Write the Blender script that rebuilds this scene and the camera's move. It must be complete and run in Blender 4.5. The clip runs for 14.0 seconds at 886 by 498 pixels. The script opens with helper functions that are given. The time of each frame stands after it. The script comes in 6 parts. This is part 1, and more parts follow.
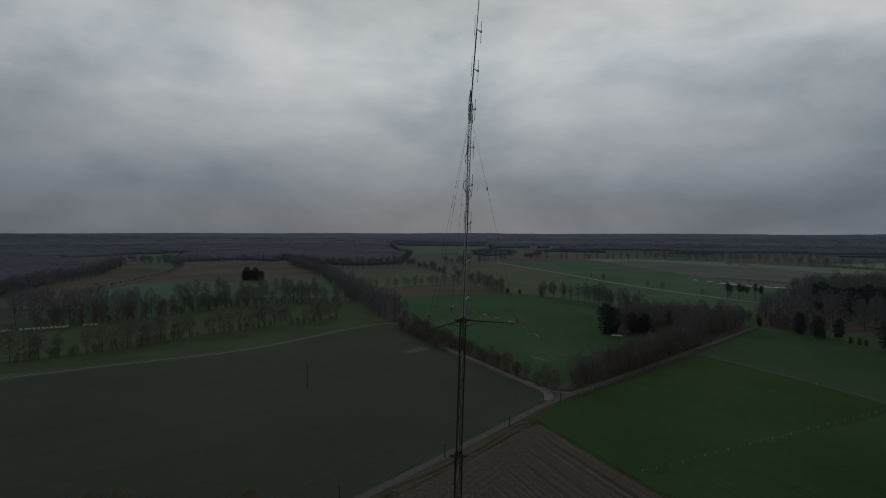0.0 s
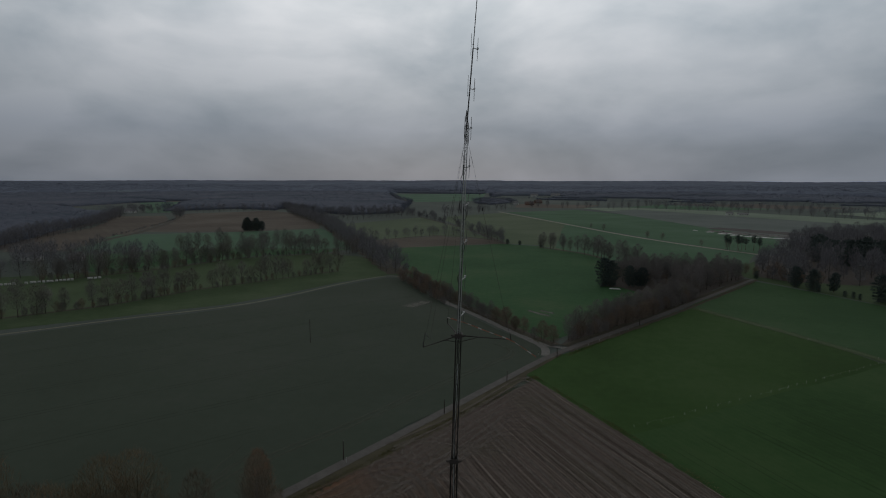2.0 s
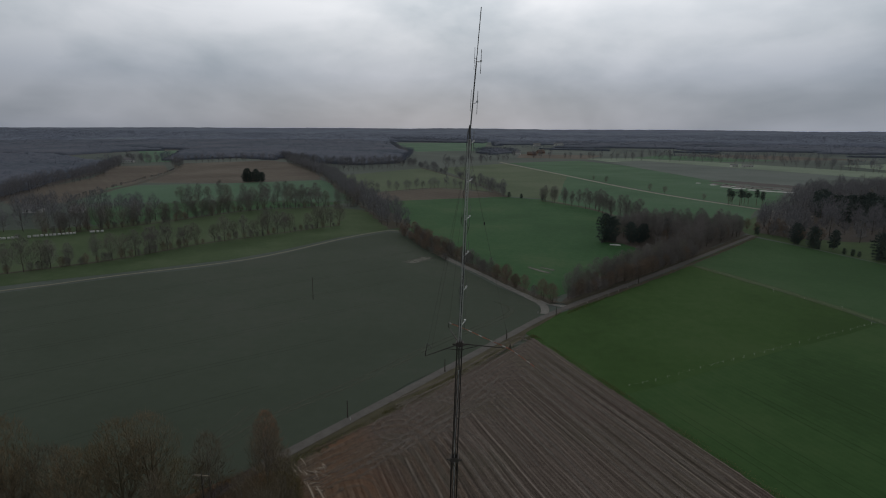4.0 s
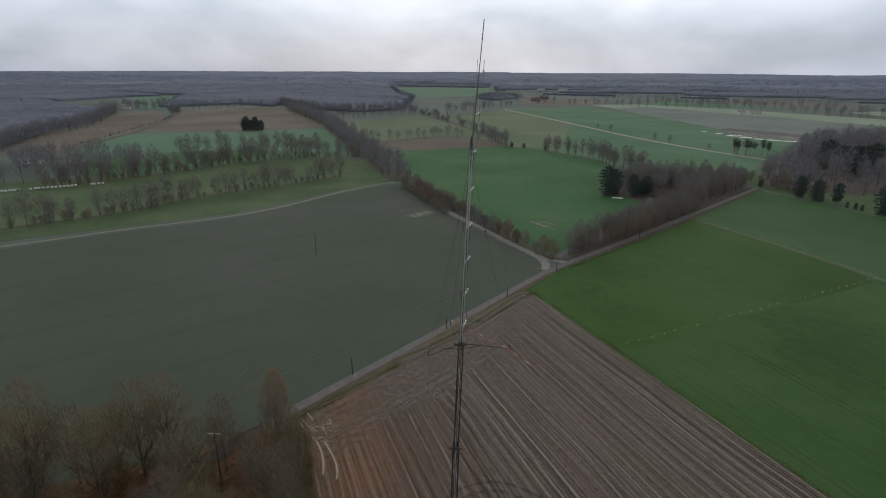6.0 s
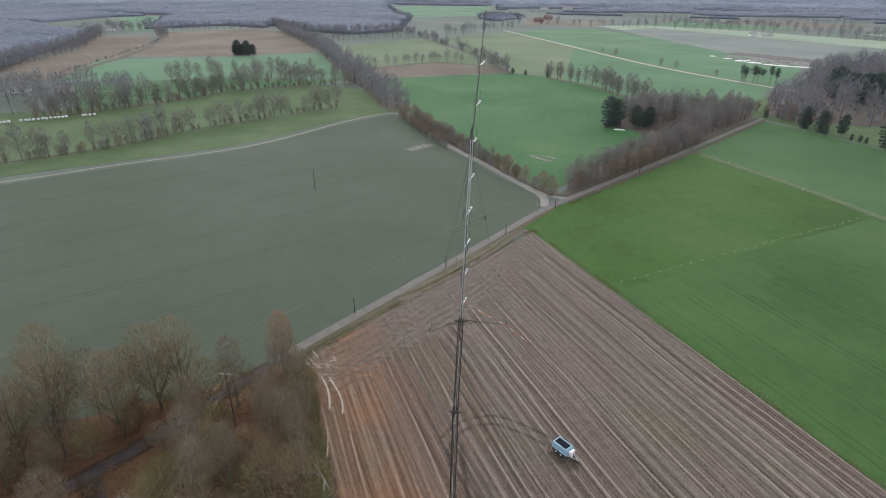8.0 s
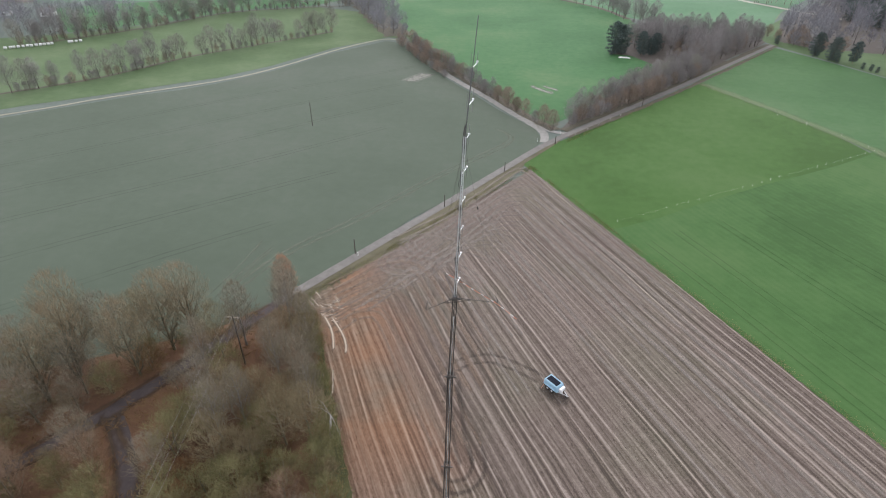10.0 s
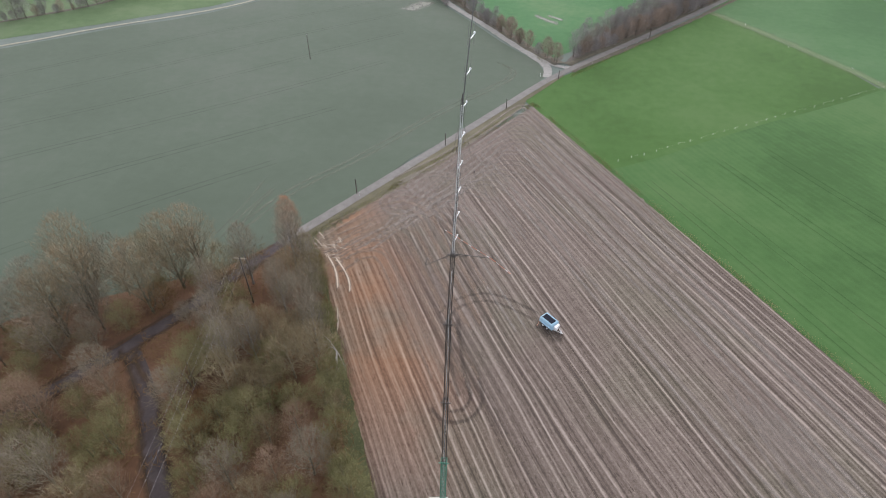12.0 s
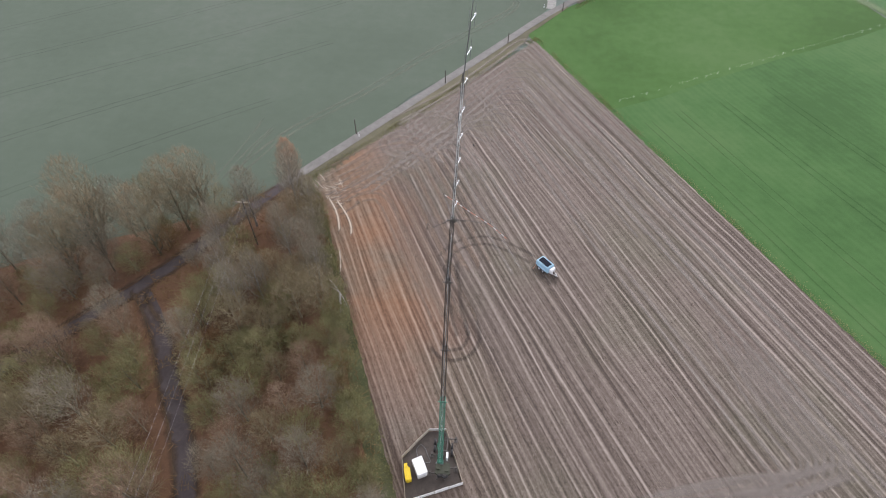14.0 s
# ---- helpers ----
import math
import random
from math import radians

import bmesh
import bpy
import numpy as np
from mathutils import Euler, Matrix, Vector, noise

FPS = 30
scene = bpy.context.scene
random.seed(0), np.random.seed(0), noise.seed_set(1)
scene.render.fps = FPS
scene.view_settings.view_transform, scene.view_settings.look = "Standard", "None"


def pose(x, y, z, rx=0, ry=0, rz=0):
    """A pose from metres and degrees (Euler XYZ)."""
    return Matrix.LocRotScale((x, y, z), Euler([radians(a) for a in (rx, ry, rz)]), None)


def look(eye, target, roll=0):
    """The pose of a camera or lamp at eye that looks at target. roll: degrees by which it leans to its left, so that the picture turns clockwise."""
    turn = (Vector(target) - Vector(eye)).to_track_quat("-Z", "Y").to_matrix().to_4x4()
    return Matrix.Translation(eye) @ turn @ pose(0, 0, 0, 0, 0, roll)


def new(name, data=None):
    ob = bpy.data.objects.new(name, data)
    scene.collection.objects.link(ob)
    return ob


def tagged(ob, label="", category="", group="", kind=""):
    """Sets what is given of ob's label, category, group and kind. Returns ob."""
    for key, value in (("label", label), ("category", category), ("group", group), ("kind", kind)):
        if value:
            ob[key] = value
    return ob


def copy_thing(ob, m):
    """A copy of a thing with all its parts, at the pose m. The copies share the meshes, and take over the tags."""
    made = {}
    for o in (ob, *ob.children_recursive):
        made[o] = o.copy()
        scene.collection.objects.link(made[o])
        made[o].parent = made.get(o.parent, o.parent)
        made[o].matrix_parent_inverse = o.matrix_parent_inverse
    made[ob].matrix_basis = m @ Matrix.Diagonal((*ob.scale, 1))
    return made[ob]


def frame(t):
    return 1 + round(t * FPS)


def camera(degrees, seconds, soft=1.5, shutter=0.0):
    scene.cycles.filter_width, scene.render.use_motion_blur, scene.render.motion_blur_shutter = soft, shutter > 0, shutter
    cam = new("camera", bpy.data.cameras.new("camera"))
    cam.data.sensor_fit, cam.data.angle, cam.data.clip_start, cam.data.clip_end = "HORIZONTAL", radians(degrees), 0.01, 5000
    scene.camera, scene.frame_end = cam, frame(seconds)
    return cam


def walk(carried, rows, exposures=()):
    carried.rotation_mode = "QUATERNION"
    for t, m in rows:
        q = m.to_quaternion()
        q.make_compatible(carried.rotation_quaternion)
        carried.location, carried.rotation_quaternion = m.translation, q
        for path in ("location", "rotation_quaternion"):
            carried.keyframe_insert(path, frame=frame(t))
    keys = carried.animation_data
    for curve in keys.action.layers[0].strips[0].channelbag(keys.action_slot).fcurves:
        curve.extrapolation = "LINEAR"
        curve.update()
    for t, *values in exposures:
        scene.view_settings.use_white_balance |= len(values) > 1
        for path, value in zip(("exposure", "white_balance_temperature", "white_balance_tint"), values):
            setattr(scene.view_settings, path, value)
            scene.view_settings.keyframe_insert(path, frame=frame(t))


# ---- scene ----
cam = camera(78.1, 14.0, soft=1.05)
PATH = [
    (0, (-0.25, -0.347, 50.692), (-0.4, 1.647, 50.636), 0.1),
    (0.5, (-0.116, -0.469, 51.779), (-0.268, 1.522, 51.669), 0.0),
    (1, (-0.071, -0.57, 52.534), (-0.222, 1.418, 52.377), 0.1),
    (1.5, (-0.111, -0.499, 53.3), (-0.262, 1.485, 53.098), 0.1),
    (2, (-0.019, -0.662, 54.252), (-0.169, 1.317, 54.003), 0.1),
    (2.5, (0.025, -0.729, 55.186), (-0.125, 1.244, 54.891), 0.1),
    (3, (-0.085, -0.62, 55.904), (-0.235, 1.345, 55.564), 0.2),
    (5.5, (-0.08, -0.48, 59.778), (-0.232, 1.431, 59.208), 0.3),
    (6, (-0.133, -0.457, 60.521), (-0.285, 1.439, 59.902), 0.3),
    (6.5, (-0.093, -0.511, 61.441), (-0.244, 1.363, 60.758), 0.3),
    (7, (-0.063, -0.527, 62.173), (-0.211, 1.323, 61.428), 0.3),
    (7.5, (-0.088, -0.372, 62.939), (-0.232, 1.452, 62.132), 0.3),
    (8, (-0.257, -0.313, 63.649), (-0.396, 1.485, 62.784), 0.3),
    (10.5, (0.065, -0.187, 67.937), (-0.059, 1.444, 66.786), 0.3),
    (11, (0.088, -0.315, 68.252), (-0.033, 1.282, 67.054), 0.3),
    (11.5, (0.129, -0.555, 69.055), (0.009, 1.003, 67.806), 0.3),
    (12, (0.207, -0.799, 69.845), (0.088, 0.719, 68.548), 0.3),
    (12.5, (0.185, -0.766, 70.535), (0.067, 0.71, 69.191), 0.4),
    (13, (0.142, -0.631, 71.479), (0.03, 0.8, 70.087), 0.5),
    (13.5, (0.102, -0.52, 72.252), (-0.004, 0.867, 70.814), 0.6),
    (14, (0.113, -0.698, 72.873), (0.013, 0.645, 71.395), 0.7),
]
EXPOSURES = [(0, -2.64, 6700, 9), (1.5, -2.40, 6700, 10), (3, -2.02, 6750, 11), (5.5, -1.09, 6900, 12), (6.5, -0.57, 6800, 12), (7.5, 0.07, 6700, 13), (8, 0.37, 6700, 15), (10.5, 0.81, 6680, 17), (14, 0.88, 6600, 19)]
walk(cam, [(t, look(eye, target, roll)) for t, eye, target, roll in PATH], EXPOSURES)

# ---- world, light ----
world = bpy.data.worlds.new("world")
scene.world = world
world.use_nodes = True
SKY_STRENGTH = 1.0


def build_sky():
    nt = world.node_tree
    nt.nodes.clear()
    L = nt.links.new

    def node(kind, **kw):
        n = nt.nodes.new(kind)
        for k, v in kw.items():
            n.inputs[int(k[1:])].default_value = v
        return n

    def math_(op, a, b=None):
        n = nt.nodes.new("ShaderNodeMath")
        n.operation = op
        for i, v in enumerate((a, b)):
            if v is None:
                continue
            if isinstance(v, (int, float)):
                n.inputs[i].default_value = v
            else:
                L(v, n.inputs[i])
        return n.outputs[0]

    tc = node("ShaderNodeTexCoord")
    sep = node("ShaderNodeSeparateXYZ")
    L(tc.outputs["Generated"], sep.inputs[0])
    up = math_("MAXIMUM", sep.outputs[2], 0.0)
    mp = nt.nodes.new("ShaderNodeMapping")
    mp.inputs["Rotation"].default_value = (0, radians(-14), radians(20))
    mp.inputs["Scale"].default_value = (1.0, 1.0, 2.3)
    mp.inputs["Location"].default_value = (0.7, 0.2, 0.35)
    L(tc.outputs["Generated"], mp.inputs[0])
    big = nt.nodes.new("ShaderNodeTexNoise")
    big.inputs["Scale"].default_value = 2.6
    big.inputs["Detail"].default_value = 6.0
    big.inputs["Roughness"].default_value = 0.5
    big.inputs["Distortion"].default_value = 0.45
    L(mp.outputs[0], big.inputs["Vector"])
    fine = nt.nodes.new("ShaderNodeTexNoise")
    fine.inputs["Scale"].default_value = 6.5
    fine.inputs["Detail"].default_value = 6.0
    fine.inputs["Roughness"].default_value = 0.5
    L(mp.outputs[0], fine.inputs["Vector"])
    both = math_("ADD", math_("MULTIPLY", big.outputs[0], 0.72), math_("MULTIPLY", fine.outputs[0], 0.28))
    ramp = nt.nodes.new("ShaderNodeValToRGB")
    e = ramp.color_ramp.elements
    e[0].position, e[0].color = 0.39, (0.78, 0.865, 0.93, 1)
    e[1].position, e[1].color = 0.61, (1.29, 1.315, 1.345, 1)
    L(both, ramp.inputs[0])
    # towards the horizon the cloud deck is darker and bluer
    low = nt.nodes.new("ShaderNodeValToRGB")
    e = low.color_ramp.elements
    e[0].position, e[0].color = 0.0, (0.53, 0.62, 0.77, 1)
    e[1].position, e[1].color = 0.66, (0.62, 0.60, 0.58, 1)
    for at, c in ((0.05, (0.54, 0.61, 0.74, 1)), (0.085, (0.64, 0.715, 0.85, 1)), (0.14, (0.93, 1.0, 1.1, 1)), (0.30, (1.77, 1.83, 1.9, 1)), (0.45, (1.5, 1.5, 1.5, 1))):
        m = low.color_ramp.elements.new(at)
        m.color = c
    L(up, low.inputs[0])
    mul = nt.nodes.new("ShaderNodeMix")
    mul.data_type, mul.blend_type = "RGBA", "MULTIPLY"
    mul.inputs[0].default_value = 1.0
    L(ramp.outputs[0], mul.inputs[6])
    L(low.outputs[0], mul.inputs[7])
    sky = nt.nodes.new("ShaderNodeTexSky")
    sky.sky_type, sky.sun_disc = "NISHITA", False
    sky.sun_elevation, sky.sun_rotation = radians(30), radians(-5)
    dot = nt.nodes.new("ShaderNodeVectorMath")
    dot.operation = "DOT_PRODUCT"
    dot.inputs[1].default_value = (0.0, 0.88, 0.47)
    L(tc.outputs["Generated"], dot.inputs[0])
    glow = math_("ADD", math_("MULTIPLY", math_("POWER", math_("MAXIMUM", dot.outputs["Value"], 0.0), 1.4), 1.0), 0.58)
    lit = nt.nodes.new("ShaderNodeVectorMath")
    lit.operation = "SCALE"
    L(mul.outputs[2], lit.inputs[0])
    L(glow, lit.inputs[3])
    skyk = nt.nodes.new("ShaderNodeMix")
    skyk.data_type, skyk.blend_type = "RGBA", "MULTIPLY"
    skyk.inputs[0].default_value = 1.0
    skyk.inputs[7].default_value = (0.02, 0.02, 0.02, 1)
    L(sky.outputs[0], skyk.inputs[6])
    add = nt.nodes.new("ShaderNodeMix")
    add.data_type, add.blend_type = "RGBA", "ADD"
    add.inputs[0].default_value = 1.0
    L(lit.outputs[0], add.inputs[6])
    L(skyk.outputs[2], add.inputs[7])
    bg = nt.nodes.new("ShaderNodeBackground")
    bg.inputs[1].default_value = SKY_STRENGTH
    L(add.outputs[2], bg.inputs[0])
    out = nt.nodes.new("ShaderNodeOutputWorld")
    L(bg.outputs[0], out.inputs[0])


build_sky()
sun = new("sun", bpy.data.lights.new("sun", "SUN"))
sun.data.energy, sun.data.angle, sun.data.color = 0.5, radians(25), (1.0, 0.97, 0.93)
sun.matrix_world = look((-40, 430, 250), (0, 0, 0))


# ---- materials ----
class Nodes:
    """A small builder for one node material."""

    def __init__(self, name, rough=0.9, metal=0.0, spec=0.3):
        self.mat = bpy.data.materials.new(name)
        self.mat.use_nodes = True
        self.nt = self.mat.node_tree
        self.b = self.nt.nodes["Principled BSDF"]
        self.b.inputs["Roughness"].default_value = rough
        self.b.inputs["Metallic"].default_value = metal
        self.b.inputs["Specular IOR Level"].default_value = spec
        self.co = self.nt.nodes.new("ShaderNodeTexCoord").outputs["Object"]

    def link(self, a, b):
        self.nt.links.new(a, b)

    def math(self, op, a, b=0.0, c=None, clamp=False):
        n = self.nt.nodes.new("ShaderNodeMath")
        n.operation, n.use_clamp = op, clamp
        for i, v in enumerate((a, b, c)):
            if v is None:
                continue
            if isinstance(v, (int, float)):
                n.inputs[i].default_value = v
            else:
                self.link(v, n.inputs[i])
        return n.outputs[0]

    def along(self, nx, ny, k=1.0):
        """The coordinate nx*x + ny*y + k."""
        n = self.nt.nodes.new("ShaderNodeVectorMath")
        n.operation = "DOT_PRODUCT"
        n.inputs[1].default_value = (nx, ny, 0)
        self.link(self.co, n.inputs[0])
        return self.math("ADD", n.outputs["Value"], k)

    def vec(self, x, y, z=0.0):
        n = self.nt.nodes.new("ShaderNodeCombineXYZ")
        for i, v in enumerate((x, y, z)):
            if isinstance(v, (int, float)):
                n.inputs[i].default_value = v
            else:
                self.link(v, n.inputs[i])
        return n.outputs[0]

    def noise(self, scale, detail=4.0, rough=0.55, vector=None, dist=0.0):
        n = self.nt.nodes.new("ShaderNodeTexNoise")
        n.inputs["Scale"].default_value, n.inputs["Detail"].default_value = scale, detail
        n.inputs["Roughness"].default_value, n.inputs["Distortion"].default_value = rough, dist
        self.link(self.co if vector is None else vector, n.inputs["Vector"])
        return n.outputs[0]

    def ramp(self, value, *stops):
        n = self.nt.nodes.new("ShaderNodeValToRGB")
        e = n.color_ramp.elements
        while len(e) < len(stops):
            e.new(0.5)
        for el, (p, c) in zip(e, stops):
            el.position = p
            el.color = (*c, 1) if isinstance(c, tuple) else (c, c, c, 1)
        self.link(value, n.inputs[0])
        return n.outputs[0]

    def mix(self, f, a, b, blend="MIX"):
        n = self.nt.nodes.new("ShaderNodeMix")
        n.data_type, n.blend_type = "RGBA", blend
        for i, v in ((0, f), (6, a), (7, b)):
            if isinstance(v, (int, float)):
                n.inputs[i].default_value = v
            elif isinstance(v, tuple):
                n.inputs[i].default_value = (*v, 1)
            else:
                self.link(v, n.inputs[i])
        return n.outputs[2]

    def info(self):
        return self.nt.nodes.new("ShaderNodeObjectInfo").outputs["Random"]

    def island(self):
        return self.nt.nodes.new("ShaderNodeNewGeometry").outputs["Random Per Island"]

    def done(self, colour, bump=None, strength=0.4, distance=0.05, rough=None):
        if isinstance(colour, tuple):
            self.b.inputs["Base Color"].default_value = (*colour, 1)
        else:
            self.link(colour, self.b.inputs["Base Color"])
        if rough is not None:
            self.link(rough, self.b.inputs["Roughness"])
        if bump is not None:
            n = self.nt.nodes.new("ShaderNodeBump")
            n.inputs["Strength"].default_value, n.inputs["Distance"].default_value = strength, distance
            self.link(bump, n.inputs["Height"])
            self.link(n.outputs[0], self.b.inputs["Normal"])
        return self.mat


def grass_mat(name, dark, mid, light, big=0.02, rows=None, bump=0.05):
    """A field of grass or crop: patches at two scales, fine grain, and faint drill rows (nx, ny, period)."""
    m = Nodes(name, 0.95, spec=0.15)
    a = m.noise(big, 5, 0.6)
    b = m.noise(0.35, 6, 0.65)
    c = m.noise(6.0, 3, 0.6)
    v = m.math("ADD", m.math("MULTIPLY", a, 0.62), m.math("ADD", m.math("MULTIPLY", b, 0.25), m.math("MULTIPLY", c, 0.13)))
    if rows:
        nx, ny, period = rows
        u = m.math("ADD", m.along(nx, ny), m.math("MULTIPLY", m.noise(0.05, 2), 1.2))
        w = m.math("SINE", m.math("MULTIPLY", u, 2 * math.pi / period))
        streak = m.noise(1.0, 3, 0.5, m.vec(m.math("MULTIPLY", u, 1.6 / period), m.math("MULTIPLY", m.along(-ny, nx), 0.02)))
        v = m.math("ADD", v, m.math("ADD", m.math("MULTIPLY", w, 0.015), m.math("MULTIPLY", m.math("SUBTRACT", streak, 0.5), 0.11)))
    col = m.ramp(v, (0.40, dark), (0.5, mid), (0.60, light))
    return m.done(col, c, 0.5, bump)


def soil_mat():
    """Harvested maize ground: pale wheel lanes, stubble rows, headland rows along the road, redder soil by the wood."""
    m = Nodes("ploughed_soil", 0.95, spec=0.15)
    wob = m.math("MULTIPLY", m.math("SUBTRACT", m.noise(0.025, 2), 0.5), 1.6)
    u = m.math("ADD", m.along(0.899, 0.437), wob)
    v = m.along(-0.437, 0.899)
    s = m.math("ADD", m.along(0.825, -0.565, 75.8), m.math("MULTIPLY", wob, 1.5))
    q = m.along(0.565, 0.825)

    def lanes(x, y):
        f1 = m.noise(1.0, 3, 0.6, m.vec(m.math("MULTIPLY", x, 0.42), m.math("MULTIPLY", y, 0.006)))
        f2 = m.noise(1.0, 4, 0.6, m.vec(m.math("MULTIPLY", x, 4.4), m.math("MULTIPLY", y, 0.02), 7.0))
        f3 = m.noise(1.0, 2, 0.5, m.vec(m.math("MULTIPLY", x, 0.07), m.math("MULTIPLY", y, 0.01), 3.0))
        w = m.math("SINE", m.math("MULTIPLY", x, 2 * math.pi / 0.75))
        shift = m.math("MULTIPLY", m.noise(1.0, 2, 0.5, m.vec(m.math("MULTIPLY", x, 0.09), m.math("MULTIPLY", y, 0.012), 11.0)), 9.0)
        w2 = m.math("POWER", m.math("ABSOLUTE", m.math("SINE", m.math("ADD", m.math("MULTIPLY", x, math.pi / 1.9), shift))), 22.0)
        w3 = m.math("POWER", m.math("ABSOLUTE", m.math("SINE", m.math("ADD", m.math("MULTIPLY", x, math.pi / 1.9), m.math("MULTIPLY", shift, -0.7)))), 12.0)
        keep = m.ramp(m.noise(1.0, 3, 0.6, m.vec(m.math("MULTIPLY", x, 0.2), m.math("MULTIPLY", y, 0.015), 17.0)), (0.38, 0.1), (0.58, 1.0))
        w4 = m.math("POWER", m.math("ABSOLUTE", m.math("SINE", m.math("ADD", m.math("MULTIPLY", x, math.pi / 1.15), m.math("MULTIPLY", shift, 1.3)))), 10.0)
        w2 = m.math("SUBTRACT", w2, m.math("MULTIPLY", w4, 0.28))
        w2 = m.math("MULTIPLY", m.math("SUBTRACT", m.math("ADD", w2, m.math("MULTIPLY", w3, -0.32)), 0.12), keep)
        return m.math("ADD", m.math("ADD", m.math("MULTIPLY", f1, 0.24), m.math("MULTIPLY", f2, 0.44)),
                      m.math("ADD", m.math("MULTIPLY", f3, 0.2), m.math("ADD", m.math("MULTIPLY", w, 0.06), m.math("MULTIPLY", w2, 0.38))))

    gouge = m.ramp(m.noise(1.0, 4, 0.7, m.vec(m.math("MULTIPLY", u, 3.6), m.math("MULTIPLY", v, 0.55), 23.0)), (0.34, 1.0), (0.42, 0.0))
    main, head = lanes(u, v), lanes(s, q)
    at = m.math("ADD", s, m.math("MULTIPLY", m.math("SUBTRACT", m.noise(0.12, 4), 0.5), 14.0))
    near_road = m.ramp(m.math("MULTIPLY", at, 0.02), (0.17, 1.0), (0.36, 0.0))
    band = m.mix(near_road, main, m.math("ADD", m.math("MULTIPLY", head, 0.32), 0.30))
    grain = m.noise(4.0, 8, 0.85)
    clods = m.noise(0.9, 8, 0.8)
    val = m.math("ADD", m.math("MULTIPLY", band, 0.70), m.math("ADD", m.math("MULTIPLY", grain, 0.60), m.math("MULTIPLY", clods, 0.28)))
    val = m.math("SUBTRACT", val, m.math("ADD", m.math("MULTIPLY", gouge, 0.17), 0.266))
    brown = m.ramp(val, (0.32, (0.064, 0.050, 0.042)), (0.44, (0.124, 0.099, 0.084)), (0.54, (0.174, 0.144, 0.124)), (0.70, (0.285, 0.245, 0.214)))
    red = m.ramp(val, (0.33, (0.122, 0.064, 0.040)), (0.46, (0.196, 0.113, 0.070)), (0.69, (0.275, 0.182, 0.126)))
    # distance from the field's edge at the wood
    west = m.math("ADD", m.along(0.915, 0.402, -2.0), m.math("MULTIPLY", m.math("SUBTRACT", m.noise(0.06, 4), 0.5), 14.0))
    north = m.ramp(m.math("MULTIPLY", m.along(0.0, 1.0), 0.01), (0.32, 0.12), (0.54, 1.0))
    tone = m.mix(m.math("MULTIPLY", m.ramp(m.math("MULTIPLY", west, 0.04), (0.34, 1.0), (0.8, 0.0)), north), brown, red)
    weedy = m.ramp(val, (0.32, (0.056, 0.050, 0.037)), (0.44, (0.112, 0.098, 0.075)), (0.54, (0.16, 0.142, 0.114)), (0.70, (0.27, 0.24, 0.20)))
    tone = m.mix(m.ramp(m.noise(0.045, 4), (0.46, 0.0), (0.62, 0.8)), tone, weedy)
    return m.done(tone, val, 0.9, 0.16)


def plain_mat(name, a, b, rough=0.7, metal=0.0, scale=3.0, bump=0.25, spec=0.4, dist=0.02, objvar=0.0):
    m = Nodes(name, rough, metal, spec)
    n = m.math("ADD", m.math("MULTIPLY", m.noise(scale, 6, 0.65), 0.6), m.math("MULTIPLY", m.noise(scale * 7, 4, 0.6), 0.4))
    if objvar:
        n = m.math("ADD", n, m.math("MULTIPLY", m.math("SUBTRACT", m.info(), 0.5), objvar))
    return m.done(m.ramp(n, (0.34, a), (0.66, b)), n, bump, dist)


def rut_mat(name, a, b, cover=0.85, scale=0.8, rough=0.95, fray=3.2):
    """A worn or wet strip that frays out at its edges."""
    m = Nodes(name, rough, spec=0.2)
    n = m.math("ADD", m.math("MULTIPLY", m.noise(scale, 6, 0.7), 0.6), m.math("MULTIPLY", m.noise(scale * 6, 4, 0.6), 0.4))
    at = m.nt.nodes.new("ShaderNodeAttribute")
    at.attribute_name = "mid"
    f = m.math("ADD", m.math("MULTIPLY", at.outputs["Fac"], 1.9 if fray > 2 else 1.15), m.math("MULTIPLY", m.math("SUBTRACT", n, 0.62 if fray > 2 else 0.55), fray), clamp=True)
    m.link(m.math("MULTIPLY", f, cover), m.b.inputs["Alpha"])
    return m.done(m.ramp(n, (0.34, a), (0.66, b)), n, 0.5, 0.04)


def twig_mat(name, a, b, c):
    m = Nodes(name, 0.9, spec=0.1)
    r = m.math("ADD", m.math("MULTIPLY", m.info(), 0.5), m.math("ADD", m.math("MULTIPLY", m.island(), 0.25), m.math("MULTIPLY", m.noise(0.13, 3), 0.35)))
    return m.done(m.ramp(r, (0.1, a), (0.5, b), (0.9, c)))


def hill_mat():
    """Far wooded country: bare canopy with paler clearings and dark conifer stands, all blued by haze put into the
    colour.
    """
    m = Nodes("hazed_hill_canopy", 1.0, spec=0.05)
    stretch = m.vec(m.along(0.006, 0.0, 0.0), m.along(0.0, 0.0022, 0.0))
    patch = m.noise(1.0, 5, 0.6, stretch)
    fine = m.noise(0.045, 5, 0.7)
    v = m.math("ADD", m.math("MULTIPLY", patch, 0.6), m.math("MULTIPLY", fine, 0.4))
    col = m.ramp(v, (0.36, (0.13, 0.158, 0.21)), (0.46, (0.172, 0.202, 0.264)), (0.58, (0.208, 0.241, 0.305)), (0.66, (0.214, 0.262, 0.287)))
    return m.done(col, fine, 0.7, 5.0)


